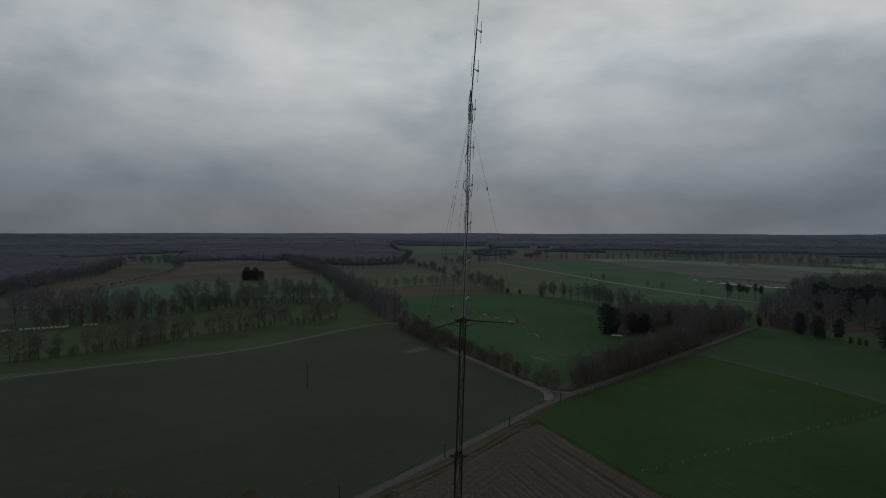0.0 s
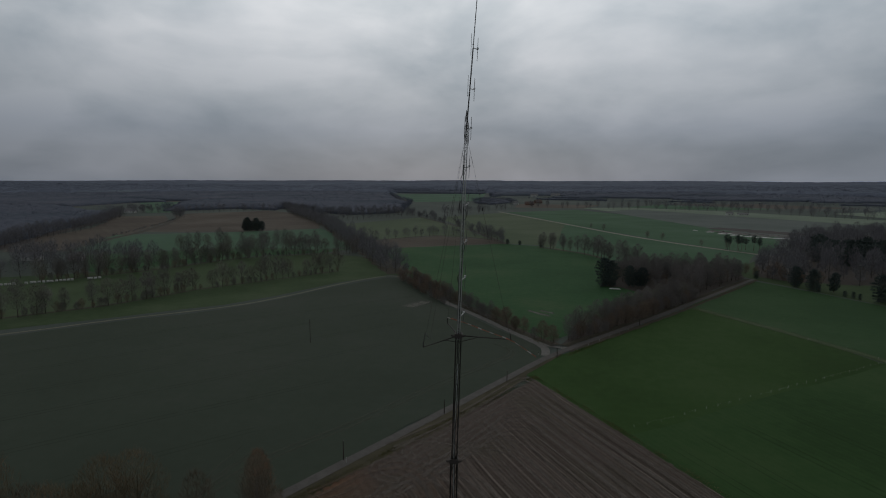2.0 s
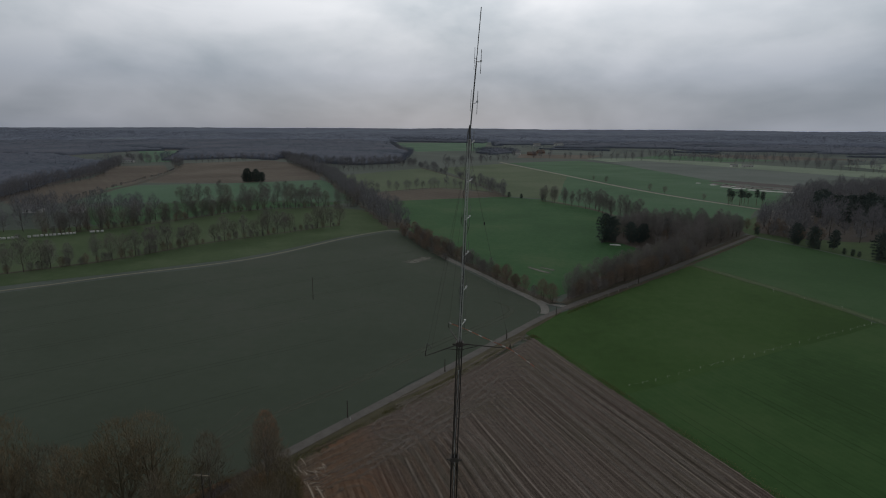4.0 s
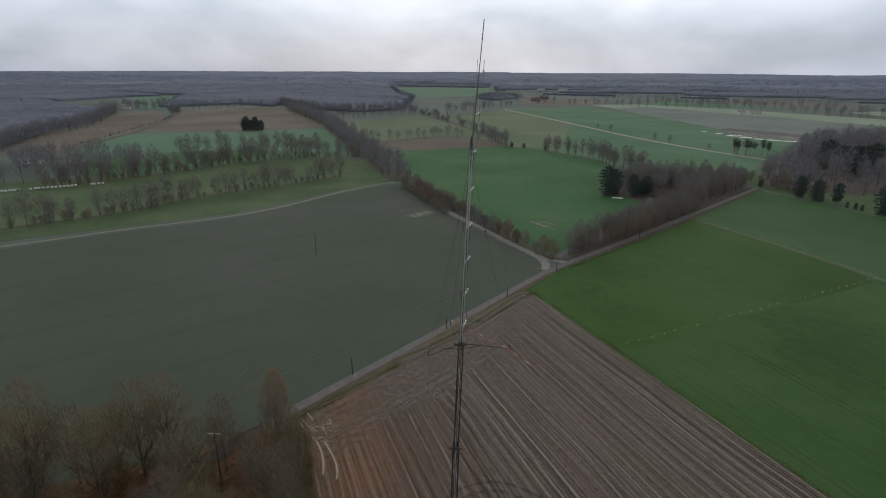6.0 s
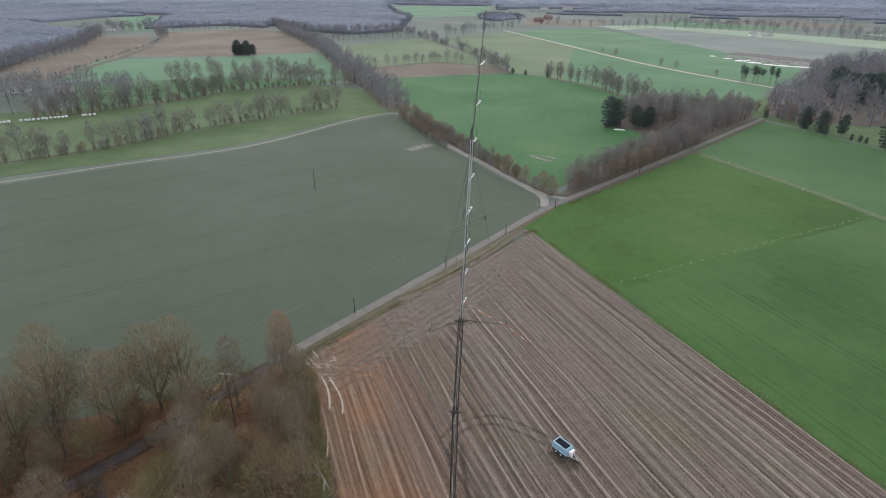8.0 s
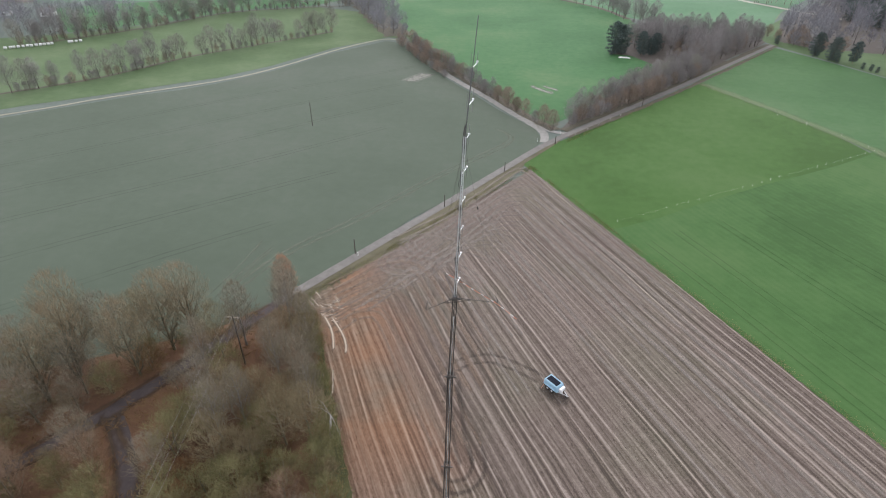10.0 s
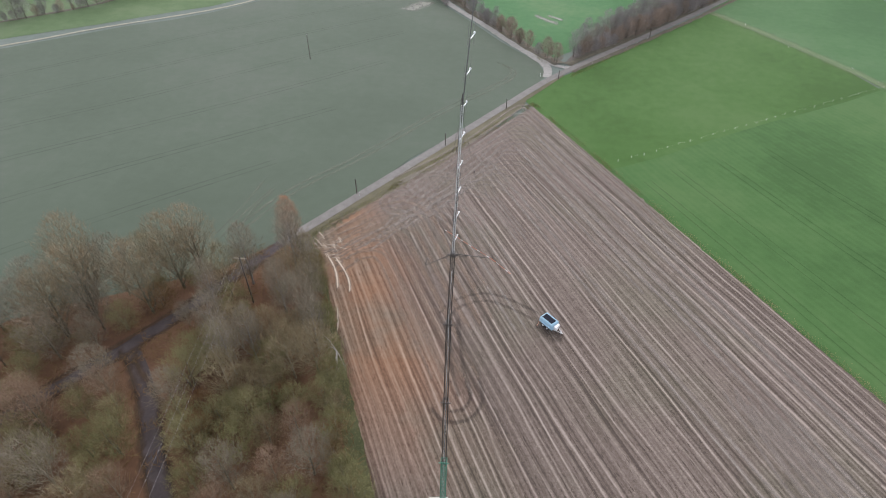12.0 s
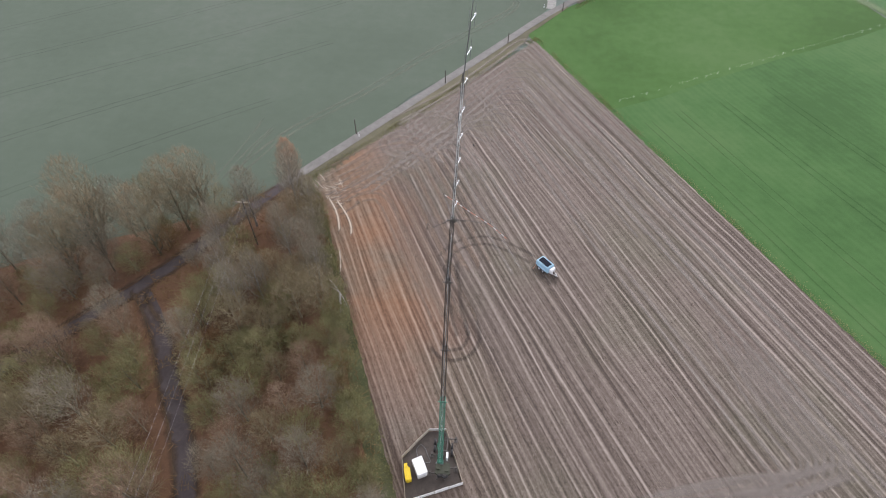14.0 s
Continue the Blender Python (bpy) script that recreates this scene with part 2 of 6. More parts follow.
M = {}
M["soil"] = soil_mat()
M["crop"] = grass_mat("winter_crop", (0.0703, 0.0919, 0.0672), (0.0788, 0.102, 0.0756), (0.0921, 0.111, 0.0872), 0.016)
M["pasture"] = grass_mat("pasture_grass", (0.0387, 0.089, 0.0206), (0.0492, 0.11, 0.0277), (0.0634, 0.123, 0.0385), 0.022)
M["ley"] = grass_mat("sown_grass", (0.0368, 0.0882, 0.0258), (0.0475, 0.11, 0.0333), (0.0618, 0.122, 0.0415), 0.03, (0.899, 0.437, 1.7))
# Green, olive, mint, greyfield and farground have distance haze blued into the colour.
M["green"] = grass_mat("green_field", (0.0388, 0.111, 0.0418), (0.0543, 0.142, 0.0565), (0.0873, 0.161, 0.0723), 0.012)
M["verge"] = grass_mat("rough_grass", (0.084, 0.078, 0.052), (0.108, 0.101, 0.066), (0.138, 0.126, 0.084), 0.06, bump=0.12)
M["olive"] = grass_mat("olive_field", (0.101, 0.143, 0.0814), (0.126, 0.173, 0.0994), (0.153, 0.195, 0.12), 0.01)
M["mint"] = grass_mat("pale_green_field", (0.0825, 0.17, 0.102), (0.103, 0.199, 0.122), (0.126, 0.223, 0.147), 0.01)
M["greyfield"] = grass_mat("grey_fallow", (0.135, 0.165, 0.151), (0.163, 0.196, 0.179), (0.192, 0.222, 0.205), 0.01)
M["farbrown"] = grass_mat("brown_stubble", (0.118, 0.1, 0.08), (0.15, 0.128, 0.103), (0.186, 0.16, 0.132), 0.012, (0.75, 0.66, 9.0))
M["farground"] = grass_mat("distant_ground", (0.0882, 0.114, 0.0984), (0.116, 0.144, 0.125), (0.147, 0.175, 0.158), 0.004)
M["litter"] = grass_mat("leaf_litter", (0.096, 0.0555, 0.0359), (0.149, 0.0848, 0.0524), (0.202, 0.12, 0.0747), 0.09, bump=0.15)
M["asphalt"] = plain_mat("worn_asphalt", (0.112, 0.106, 0.098), (0.182, 0.174, 0.162), 0.9, scale=0.5, dist=0.01)
# Darker asphalt for the lanes inside the wood.
M["asphalt_dark"] = plain_mat("dark_asphalt", (0.0602, 0.0508, 0.0521), (0.0963, 0.082, 0.084), 0.95, scale=0.5, dist=0.01, spec=0.1)
M["gravel"] = plain_mat("pale_gravel", (0.185, 0.182, 0.168), (0.31, 0.305, 0.285), 0.95, scale=0.8, bump=0.5)
M["track"] = plain_mat("sandy_farm_track", (0.22, 0.215, 0.165), (0.31, 0.30, 0.235), 0.95, scale=0.5, bump=0.4)
M["sandroad"] = plain_mat("pale_sand_road", (0.3, 0.285, 0.235), (0.4, 0.38, 0.32), 0.95, scale=0.3)
M["rut_pale"] = rut_mat("dry_rut", (0.215, 0.186, 0.164), (0.275, 0.243, 0.217), 0.52, fray=1.0)
M["rut_faint"] = rut_mat("faint_dry_rut", (0.205, 0.178, 0.157), (0.26, 0.228, 0.203), 0.42, fray=1.0)
M["rut_warm"] = rut_mat("dry_red_rut", (0.185, 0.132, 0.098), (0.25, 0.188, 0.148), 0.55, fray=1.5)
M["rut_sand"] = rut_mat("wet_sand_rut", (0.36, 0.295, 0.23), (0.5, 0.43, 0.35), 0.85, fray=1.3)
M["rut_dark"] = rut_mat("damp_rut", (0.058, 0.047, 0.04), (0.094, 0.078, 0.067), 0.38, 1.6, fray=2.2)
M["tram"] = rut_mat("crop_tramline", (0.055, 0.066, 0.05), (0.07, 0.082, 0.063), 0.22, 0.25)
M["tram_pale"] = rut_mat("worn_crop_track", (0.14, 0.155, 0.115), (0.19, 0.2, 0.155), 0.42, 0.12)
M["bare"] = rut_mat("bare_patch", (0.21, 0.215, 0.185), (0.36, 0.36, 0.32), 0.55, 0.3, fray=2.6)
M["leaf_drift"] = rut_mat("drifted_leaves", (0.075, 0.052, 0.036), (0.12, 0.082, 0.054), 0.75, 1.2, fray=1.6)
M["bark_lichen"] = plain_mat("lichen_grey_bark", (0.121, 0.106, 0.0746), (0.218, 0.194, 0.138), 0.95, scale=2.0, objvar=0.4)
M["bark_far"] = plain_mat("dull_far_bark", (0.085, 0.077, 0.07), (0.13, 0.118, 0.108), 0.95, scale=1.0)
M["bark_field"] = plain_mat("grey_field_bark", (0.0813, 0.0708, 0.06), (0.144, 0.126, 0.106), 0.95, scale=2.0, objvar=0.3)
M["bark_oak"] = plain_mat("dark_mossy_bark", (0.0653, 0.0588, 0.0392), (0.145, 0.134, 0.0868), 0.95, scale=2.0, objvar=0.3)
M["bark"] = plain_mat("bark", (0.125, 0.11, 0.08), (0.25, 0.226, 0.17), 0.95, scale=2.0, objvar=0.3)
M["bark_birch"] = plain_mat("young_birch_bark", (0.13, 0.122, 0.11), (0.30, 0.285, 0.265), 0.85, scale=2.0)
M["bark_pale"] = plain_mat("birch_bark", (0.25, 0.24, 0.22), (0.50, 0.48, 0.45), 0.85, scale=2.0)
M["twig_oak"] = twig_mat("oak_twigs_with_lichen", (0.168, 0.132, 0.08), (0.22, 0.171, 0.107), (0.279, 0.215, 0.141))
M["twig_olive"] = twig_mat("lichen_twigs", (0.165, 0.137, 0.0792), (0.223, 0.184, 0.111), (0.283, 0.232, 0.149))
M["twig_brown"] = twig_mat("brown_twigs", (0.183, 0.126, 0.0856), (0.241, 0.169, 0.117), (0.302, 0.218, 0.156))
M["twig_grey"] = twig_mat("grey_twigs", (0.155, 0.133, 0.0979), (0.204, 0.177, 0.132), (0.257, 0.224, 0.171))
M["twig_moss"] = twig_mat("mossy_twigs", (0.145, 0.14, 0.066), (0.194, 0.185, 0.09), (0.25, 0.229, 0.122))
M["twig_hedge"] = twig_mat("hedge_twigs", (0.188, 0.148, 0.118), (0.245, 0.193, 0.155), (0.308, 0.244, 0.197))
M["twig_rust"] = twig_mat("rusty_needles", (0.31, 0.145, 0.082), (0.38, 0.195, 0.115), (0.45, 0.25, 0.155))
M["bramble"] = twig_mat("bramble_and_bracken", (0.14, 0.0834, 0.0446), (0.205, 0.118, 0.0601), (0.189, 0.153, 0.0727))
M["needle"] = twig_mat("dark_needles", (0.0672, 0.0911, 0.0883), (0.0941, 0.124, 0.116), (0.128, 0.159, 0.144))
# Blue-grey of distance haze is mixed into these far twig colours.
M["farwood"] = twig_mat("hazed_far_canopy", (0.14, 0.158, 0.199), (0.16, 0.179, 0.224), (0.181, 0.202, 0.247))
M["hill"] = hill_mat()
# Meadow green is nudged bluer to hold some haze.
M["meadow"] = grass_mat("rough_meadow", (0.0679, 0.111, 0.0497), (0.0844, 0.134, 0.0621), (0.107, 0.152, 0.0791), 0.03)
M["mud"] = plain_mat("wet_trampled_mud", (0.042, 0.034, 0.029), (0.085, 0.07, 0.06), 0.8, scale=1.2, bump=0.8, dist=0.06)
# Part of the blue in this fallow green is painted haze.
M["grassolive"] = grass_mat("greenish_fallow", (0.0679, 0.15, 0.0785), (0.0854, 0.179, 0.0962), (0.109, 0.201, 0.121), 0.012)
M["farfloor"] = grass_mat("far_litter", (0.0875, 0.0781, 0.0696), (0.112, 0.101, 0.09), (0.144, 0.128, 0.113), 0.006)
M["olive_paint"] = plain_mat("olive_paint", (0.035, 0.040, 0.026), (0.075, 0.080, 0.055), 0.6, 0.1, 2.0)
# Field and far twigs: greyer, bluer copies with distance haze in the colour.
M["twig_field"] = twig_mat("field_tree_twigs", (0.182, 0.17, 0.165), (0.236, 0.221, 0.213), (0.293, 0.273, 0.267))
M["twig_far"] = twig_mat("hazed_far_tree_twigs", (0.184, 0.184, 0.197), (0.235, 0.234, 0.248), (0.285, 0.284, 0.299))
M["twig_field2"] = twig_mat("greenish_field_twigs", (0.186, 0.183, 0.156), (0.242, 0.235, 0.204), (0.294, 0.287, 0.252))
M["board"] = plain_mat("pale_board", (0.36, 0.31, 0.24), (0.52, 0.46, 0.38), 0.85, 0, 2.0)
M["bank"] = plain_mat("dark_hedge_bank", (0.055, 0.050, 0.036), (0.105, 0.096, 0.066), 0.95, scale=0.5, bump=0.6, dist=0.1)
M["margin"] = grass_mat("mossy_margin_grass", (0.05, 0.058, 0.028), (0.072, 0.078, 0.038), (0.1, 0.1, 0.054), 0.12, bump=0.12)
M["pathgrass"] = rut_mat("trodden_grass", (0.17, 0.215, 0.115), (0.225, 0.265, 0.16), 0.5, 0.4, fray=1.2)
# Upper and palegrass: added blue, and palegrass paler, for distance haze.
M["upper"] = grass_mat("meadow_grass", (0.0423, 0.102, 0.0372), (0.0545, 0.123, 0.0471), (0.0726, 0.138, 0.0602), 0.015)
M["palegrass"] = grass_mat("hazed_pale_grass", (0.19, 0.252, 0.185), (0.235, 0.304, 0.224), (0.28, 0.34, 0.263), 0.01)
M["steel"] = plain_mat("weathered_steel", (0.12, 0.12, 0.12), (0.24, 0.24, 0.24), 0.5, 0.6, 2.0)
M["steel_black"] = plain_mat("blackened_steel", (0.022, 0.02, 0.018), (0.055, 0.048, 0.042), 0.6, 0.2, 2.0)
M["steel_dark"] = plain_mat("dark_steel", (0.055, 0.05, 0.046), (0.115, 0.105, 0.097), 0.6, 0.4, 2.0)
M["galv"] = plain_mat("galvanised_steel", (0.46, 0.47, 0.47), (0.66, 0.67, 0.67), 0.5, 0.35, 3.0)
M["wire"] = plain_mat("weathered_aluminium_wire", (0.3, 0.3, 0.3), (0.42, 0.42, 0.42), 0.5, 0.2, 3.0)
M["alu"] = plain_mat("pale_aluminium", (0.62, 0.63, 0.64), (0.80, 0.81, 0.82), 0.4, 0.3, 3.0)
M["mast_green"] = plain_mat("green_mast_paint", (0.035, 0.15, 0.105), (0.07, 0.235, 0.17), 0.5, 0.1, 1.5)
M["cable"] = plain_mat("black_cable", (0.02, 0.02, 0.02), (0.045, 0.045, 0.045), 0.6)
M["white"] = plain_mat("white_painted_sheet", (0.62, 0.62, 0.61), (0.80, 0.80, 0.79), 0.5, 0, 1.2)
M["yellow"] = plain_mat("yellow_paint", (0.60, 0.42, 0.015), (0.78, 0.58, 0.03), 0.45, 0, 1.5)
M["black"] = plain_mat("black_rubber", (0.015, 0.015, 0.016), (0.035, 0.035, 0.036), 0.8)
M["wood"] = plain_mat("weathered_board", (0.24, 0.20, 0.15), (0.40, 0.35, 0.28), 0.85, 0, 2.0)
M["pole_wood"] = plain_mat("tarred_pole", (0.05, 0.042, 0.035), (0.11, 0.095, 0.08), 0.9, 0, 2.0)
M["blue"] = plain_mat("pale_blue_paint", (0.23, 0.391, 0.5), (0.336, 0.502, 0.61), 0.4, 0.05, 1.2)
M["navy"] = plain_mat("dark_cover", (0.010, 0.012, 0.018), (0.022, 0.026, 0.036), 0.9, 0, 2.0, spec=0.05)
M["tape_red"] = plain_mat("orange_red_tape", (0.46, 0.19, 0.12), (0.6, 0.28, 0.19), 0.5)
M["tape_white"] = plain_mat("white_tape", (0.7, 0.68, 0.66), (0.82, 0.80, 0.78), 0.5)
M["roof_red"] = plain_mat("red_roof_tile", (0.15, 0.108, 0.092), (0.22, 0.167, 0.144), 0.8, 0, 1.0)
M["roof_grey"] = plain_mat("grey_roof", (0.20, 0.20, 0.205), (0.34, 0.34, 0.345), 0.7, 0, 1.0)
M["brick"] = plain_mat("brick_wall", (0.23, 0.13, 0.10), (0.34, 0.21, 0.16), 0.9, 0, 1.0)
M["glass"] = plain_mat("dark_window_glass", (0.02, 0.024, 0.028), (0.04, 0.045, 0.05), 0.1, 0, 1.0, 0.0)
M["stubble"] = twig_mat("maize_stubble", (0.19, 0.16, 0.125), (0.235, 0.2, 0.16), (0.28, 0.24, 0.195))
M["tuft"] = twig_mat("grass_tufts", (0.15, 0.148, 0.065), (0.2, 0.19, 0.09), (0.255, 0.23, 0.12))


# ---- mesh helpers ----
def mesh_ob(name, verts, faces, mat, parent=None, label="", smooth=False):
    me = bpy.data.meshes.new(name)
    me.from_pydata([tuple(v) for v in verts], [], faces)
    if mat is not None:
        me.materials.append(mat)
    if smooth:
        me.shade_smooth()
    ob = new(name, me)
    if parent is not None:
        ob.parent = parent
    return tagged(ob, label)


def part(name, bm, material, parent, label=""):
    me = bpy.data.meshes.new(name)
    bm.to_mesh(me)
    bm.free()
    me.materials.append(material)
    ob = new(name, me)
    ob.parent = parent
    return tagged(ob, label)


def root(name, x, y, z=0.0, turn=0.0):
    ob = new(name)
    ob.matrix_world = pose(x, y, z, 0, 0, turn)
    return ob


def box(bm, cx, cy, cz, sx, sy, sz, bevel=0.0, turn=0.0):
    made = bmesh.ops.create_cube(bm, size=1.0)["verts"]
    bmesh.ops.scale(bm, verts=made, vec=(sx, sy, sz))
    if bevel:
        edges = list({e for v in made for e in v.link_edges})
        made = list({v for f in bmesh.ops.bevel(bm, geom=edges, offset=bevel, segments=2, affect="EDGES")["faces"] for v in f.verts} | {v for v in made if v.is_valid})
    if turn:
        bmesh.ops.rotate(bm, verts=made, cent=(0, 0, 0), matrix=Matrix.Rotation(radians(turn), 3, "Z"))
    bmesh.ops.translate(bm, verts=made, vec=(cx, cy, cz))


def rod(bm, a, b, r, sides=6, r2=None):
    a, b = Vector(a), Vector(b)
    d = b - a
    m = Matrix.Translation((a + b) / 2) @ d.to_track_quat("Z", "Y").to_matrix().to_4x4()
    bmesh.ops.create_cone(bm, cap_ends=True, segments=sides, radius1=r, radius2=r if r2 is None else r2, depth=d.length, matrix=m)


def wheel(bm, x, y, z, r, w, axis="Y"):
    d = Vector((0, 1, 0)) if axis == "Y" else Vector((1, 0, 0))
    rod(bm, Vector((x, y, z)) - d * w / 2, Vector((x, y, z)) + d * w / 2, r, 16)


def smooth_line(pts, step=2.0):
    """A Catmull-Rom line through the points."""
    p = [Vector((*q, 0)) if len(q) == 2 else Vector(q) for q in pts]
    p = [2 * p[0] - p[1]] + p + [2 * p[-1] - p[-2]]
    out = []
    for i in range(1, len(p) - 2):
        n = max(2, int((p[i + 1] - p[i]).length / step))
        for k in range(n):
            t = k / n
            out.append(0.5 * (2 * p[i] + (p[i + 1] - p[i - 1]) * t + (2 * p[i - 1] - 5 * p[i] + 4 * p[i + 1] - p[i + 2]) * t * t
                              + (3 * p[i] - p[i - 1] - 3 * p[i + 1] + p[i + 2]) * t ** 3))
    out.append(p[-2])
    return out


def ribbon_mesh(pts, width, z, rough=0.0, step=2.0, crown=0.0, seed=0, gaps=0.0):
    line = smooth_line(pts, step)
    rng = random.Random(seed)
    verts, faces = [], []
    for i, p in enumerate(line):
        d = (line[min(i + 1, len(line) - 1)] - line[max(i - 1, 0)]).normalized()
        n = Vector((-d.y, d.x, 0))
        a, b = (width / 2 * (1 + rng.uniform(-rough, rough)) for _ in range(2))
        verts += [p + n * a + Vector((0, 0, z)), p + Vector((0, 0, z + crown)), p - n * b + Vector((0, 0, z))]
        if i and not (gaps and noise.noise(Vector((i * step * 0.5, seed * 3.7, 1))) < gaps - 0.5):
            k = 3 * i
            faces += [(k - 3, k - 2, k + 1, k), (k - 2, k - 1, k + 2, k + 1)]
    return verts, faces


def ribbon(name, pts, width, mat, z, label, category, rough=0.06, kind="structure", step=2.0, crown=0.01, seed=0, gaps=0.0):
    v, f = ribbon_mesh(pts, width, z, rough, step, crown, seed, gaps)
    ob = mesh_ob(name, v, f, mat)
    mid = ob.data.attributes.new("mid", "FLOAT", "POINT")
    n = len(v) // 3
    mid.data.foreach_set("value", [0.0 if (k != 1 or i in (0, n - 1)) else 1.0 for i in range(n) for k in range(3)])
    return tagged(ob, label, category, kind=kind)


def field(name, corners, mat, z, label, category="field", wobble=1.0):
    """A flat field with slightly uneven edges."""
    rng = random.Random(len(name) + int(abs(corners[0][0])))
    pts = []
    for i, a in enumerate(corners):
        b = corners[(i + 1) % len(corners)]
        n = max(1, int(math.dist(a, b) / 12))
        for k in range(n):
            t = k / n
            j = wobble if k else 0
            pts.append((a[0] + (b[0] - a[0]) * t + rng.uniform(-j, j), a[1] + (b[1] - a[1]) * t + rng.uniform(-j, j), z))
    bm = bmesh.new()
    f = bm.faces.new([bm.verts.new(p) for p in pts])
    bmesh.ops.recalc_face_normals(bm, faces=[f])
    if f.normal.z < 0:
        f.normal_flip()
    bmesh.ops.triangulate(bm, faces=[f])
    me = bpy.data.meshes.new(name)
    bm.to_mesh(me)
    bm.free()
    me.materials.append(mat)
    return tagged(new(name, me), label, category, kind="structure")


def inside(x, y, poly):
    c = False
    for i in range(len(poly)):
        (x1, y1), (x2, y2) = poly[i - 1], poly[i]
        if (y1 > y) != (y2 > y) and x < (x2 - x1) * (y - y1) / (y2 - y1) + x1:
            c = not c
    return c


# ---- ground ----
def ground_disc():
    verts, faces, rings = [(0, 300, 0)], [], (150, 400, 900, 1800, 3200, 4990)
    n = 72
    for r in rings:
        verts += [(r * math.cos(2 * math.pi * k / n), 300 * (1 - r / 4990) + r * math.sin(2 * math.pi * k / n), 0) for k in range(n)]
    for k in range(n):
        faces.append((0, 1 + k, 1 + (k + 1) % n))
        for j in range(len(rings) - 1):
            a, b = 1 + j * n, 1 + (j + 1) * n
            faces.append((a + k, b + k, b + (k + 1) % n, a + (k + 1) % n))
    return tagged(mesh_ob("ground", verts, faces, M["farground"]), "flat farmland in dull olive and brown", "ground", kind="structure")


ground_disc()


def soil_height(x, y):
    u = x * 0.899 + y * 0.437
    return 0.05 * math.sin(u * 2 * math.pi / 1.5) + 0.05 * noise.noise(Vector((u * 0.45, y * 0.02, 0))) + 0.05 * noise.noise(Vector((x * 0.7, y * 0.7, 3)))


def drape(ob, lift):
    """Lays a strip on the uneven soil."""
    for v in ob.data.vertices:
        v.co.z = 0.20 + soil_height(v.co.x, v.co.y) + lift
    return ob


def ploughed_field():
    """Harvested field with shallow furrows, between the wood's edge and the pasture."""
    w0, w1, e0, e1 = Vector((-32.4, 83.0)), Vector((4.5, -6)), Vector((14.2, 145.4)), Vector((93, -10))
    nu, nv = 300, 170
    verts, faces = [], []
    for j in range(nv + 1):
        t = j / nv
        a, b = w0.lerp(w1, t), e0.lerp(e1, t)
        for i in range(nu + 1):
            s = i / nu
            p = a.lerp(b, s)
            edge = min(i, nu - i, j) / 3
            h = soil_height(p.x, p.y)
            jit = Vector((noise.noise(Vector((p.x * 0.9, p.y * 0.9, 9))), noise.noise(Vector((p.x * 0.9, p.y * 0.9, 5))))) * (0.35 if edge < 1 else 0)
            verts.append((p.x + jit.x, p.y + jit.y, 0.09 + min(1, edge) * (0.11 + h)))
    for j in range(nv):
        for i in range(nu):
            k = j * (nu + 1) + i
            faces.append((k, k + nu + 1, k + nu + 2, k + 1))
    return tagged(mesh_ob("ploughed_field", verts, faces, M["soil"], smooth=True), "harvested brown field with pale parallel wheel lanes and furrows", "field", kind="structure")


ploughed_field()

WOOD_FLOOR = [(6, -6), (-5.6, 23), (-12, 37.7), (-18.4, 56.4), (-26.3, 74), (-34.5, 83.5), (-46.7, 73), (-60, 66), (-73, 60), (-84, 53), (-140, 10), (-140, -40), (0, -40)]
field("wood_floor", WOOD_FLOOR, M["litter"], 0.06, "woodland floor covered in brown leaf litter", "ground")
field("crop_field", [(-45, 297), (-54, 299), (-76, 271), (-94, 238), (-111, 217), (-145, 191), (-172, 168), (-250, 106), (-250, -10), (-140, 8), (-84, 52), (-73, 59), (-60, 65), (-46.7, 72), (-36.8, 83.2),
                    (-9.4, 123.6), (19.4, 167.5), (17.3, 178), (5, 196), (-5, 214), (-17, 234), (-30, 265)], M["crop"], 0.08, "wide grey-green field of young winter crop")
field("verge", [(-36.5, 81.5), (-35.2, 83.0), (-7.8, 122.6), (7.8, 145.6), (23.8, 168.4), (25, 168), (17.5, 156.6), (12.6, 149.4), (11.6, 145), (-9, 112), (-31, 81), (-34, 79)], M["verge"], 0.12, "strip of rough yellowish grass beside the road", "grass verge", 0.3)
field("pasture", [(12.0, 149), (17.0, 156.6), (24.6, 167.6), (60, 206), (91, 240), (104.5, 208), (115, 187), (119.5, 166), (90, 148), (33.5, 114.5), (28.5, 113), (14.6, 143.5)], M["pasture"], 0.05, "bright green grazed pasture")
field("sown_grass_field", [(28, 113), (60, 132.5), (89, 149.5), (120, 167.5), (123, 163), (137, 130), (190, 40), (210, -20), (86, -14)], M["ley"], 0.045, "green field of sown grass with faint drill rows")
field("upper_pasture", [(89, 239), (146, 306), (157, 285), (172, 252), (215, 160), (135, 128), (121, 164), (113, 187), (103, 207)], M["upper"], 0.12, "plain green meadow beyond the worn path")
field("centre_meadow", [(-50, 322), (-38, 292), (-8, 234), (22, 181), (30, 190), (36, 197), (52, 219), (67, 237), (82, 256), (84, 282), (66, 290), (90, 335), (88, 372), (76, 407), (46, 456), (17, 470), (-83, 428)], M["green"], 0.08, "bright green meadow between hedges")
field("brown_strip", [(-84, 430), (17, 472), (8, 500), (-45, 533), (-106, 484)], M["farbrown"], 0.07, "narrow strip of brown ploughed ground")
field("olive_field", [(-107, 488), (-45, 537), (6, 505), (-22, 615), (-94, 800), (-178, 660)], M["olive"], 0.07, "pale olive field behind a tree row")
field("fallow_field", [(17, 476), (46, 462), (88, 378), (150, 330), (200, 415), (164, 492), (134, 576), (95, 718), (33, 935), (-70, 800), (-18, 618)], M["olive"], 0.06, "olive-green fallow field beside the sand road")
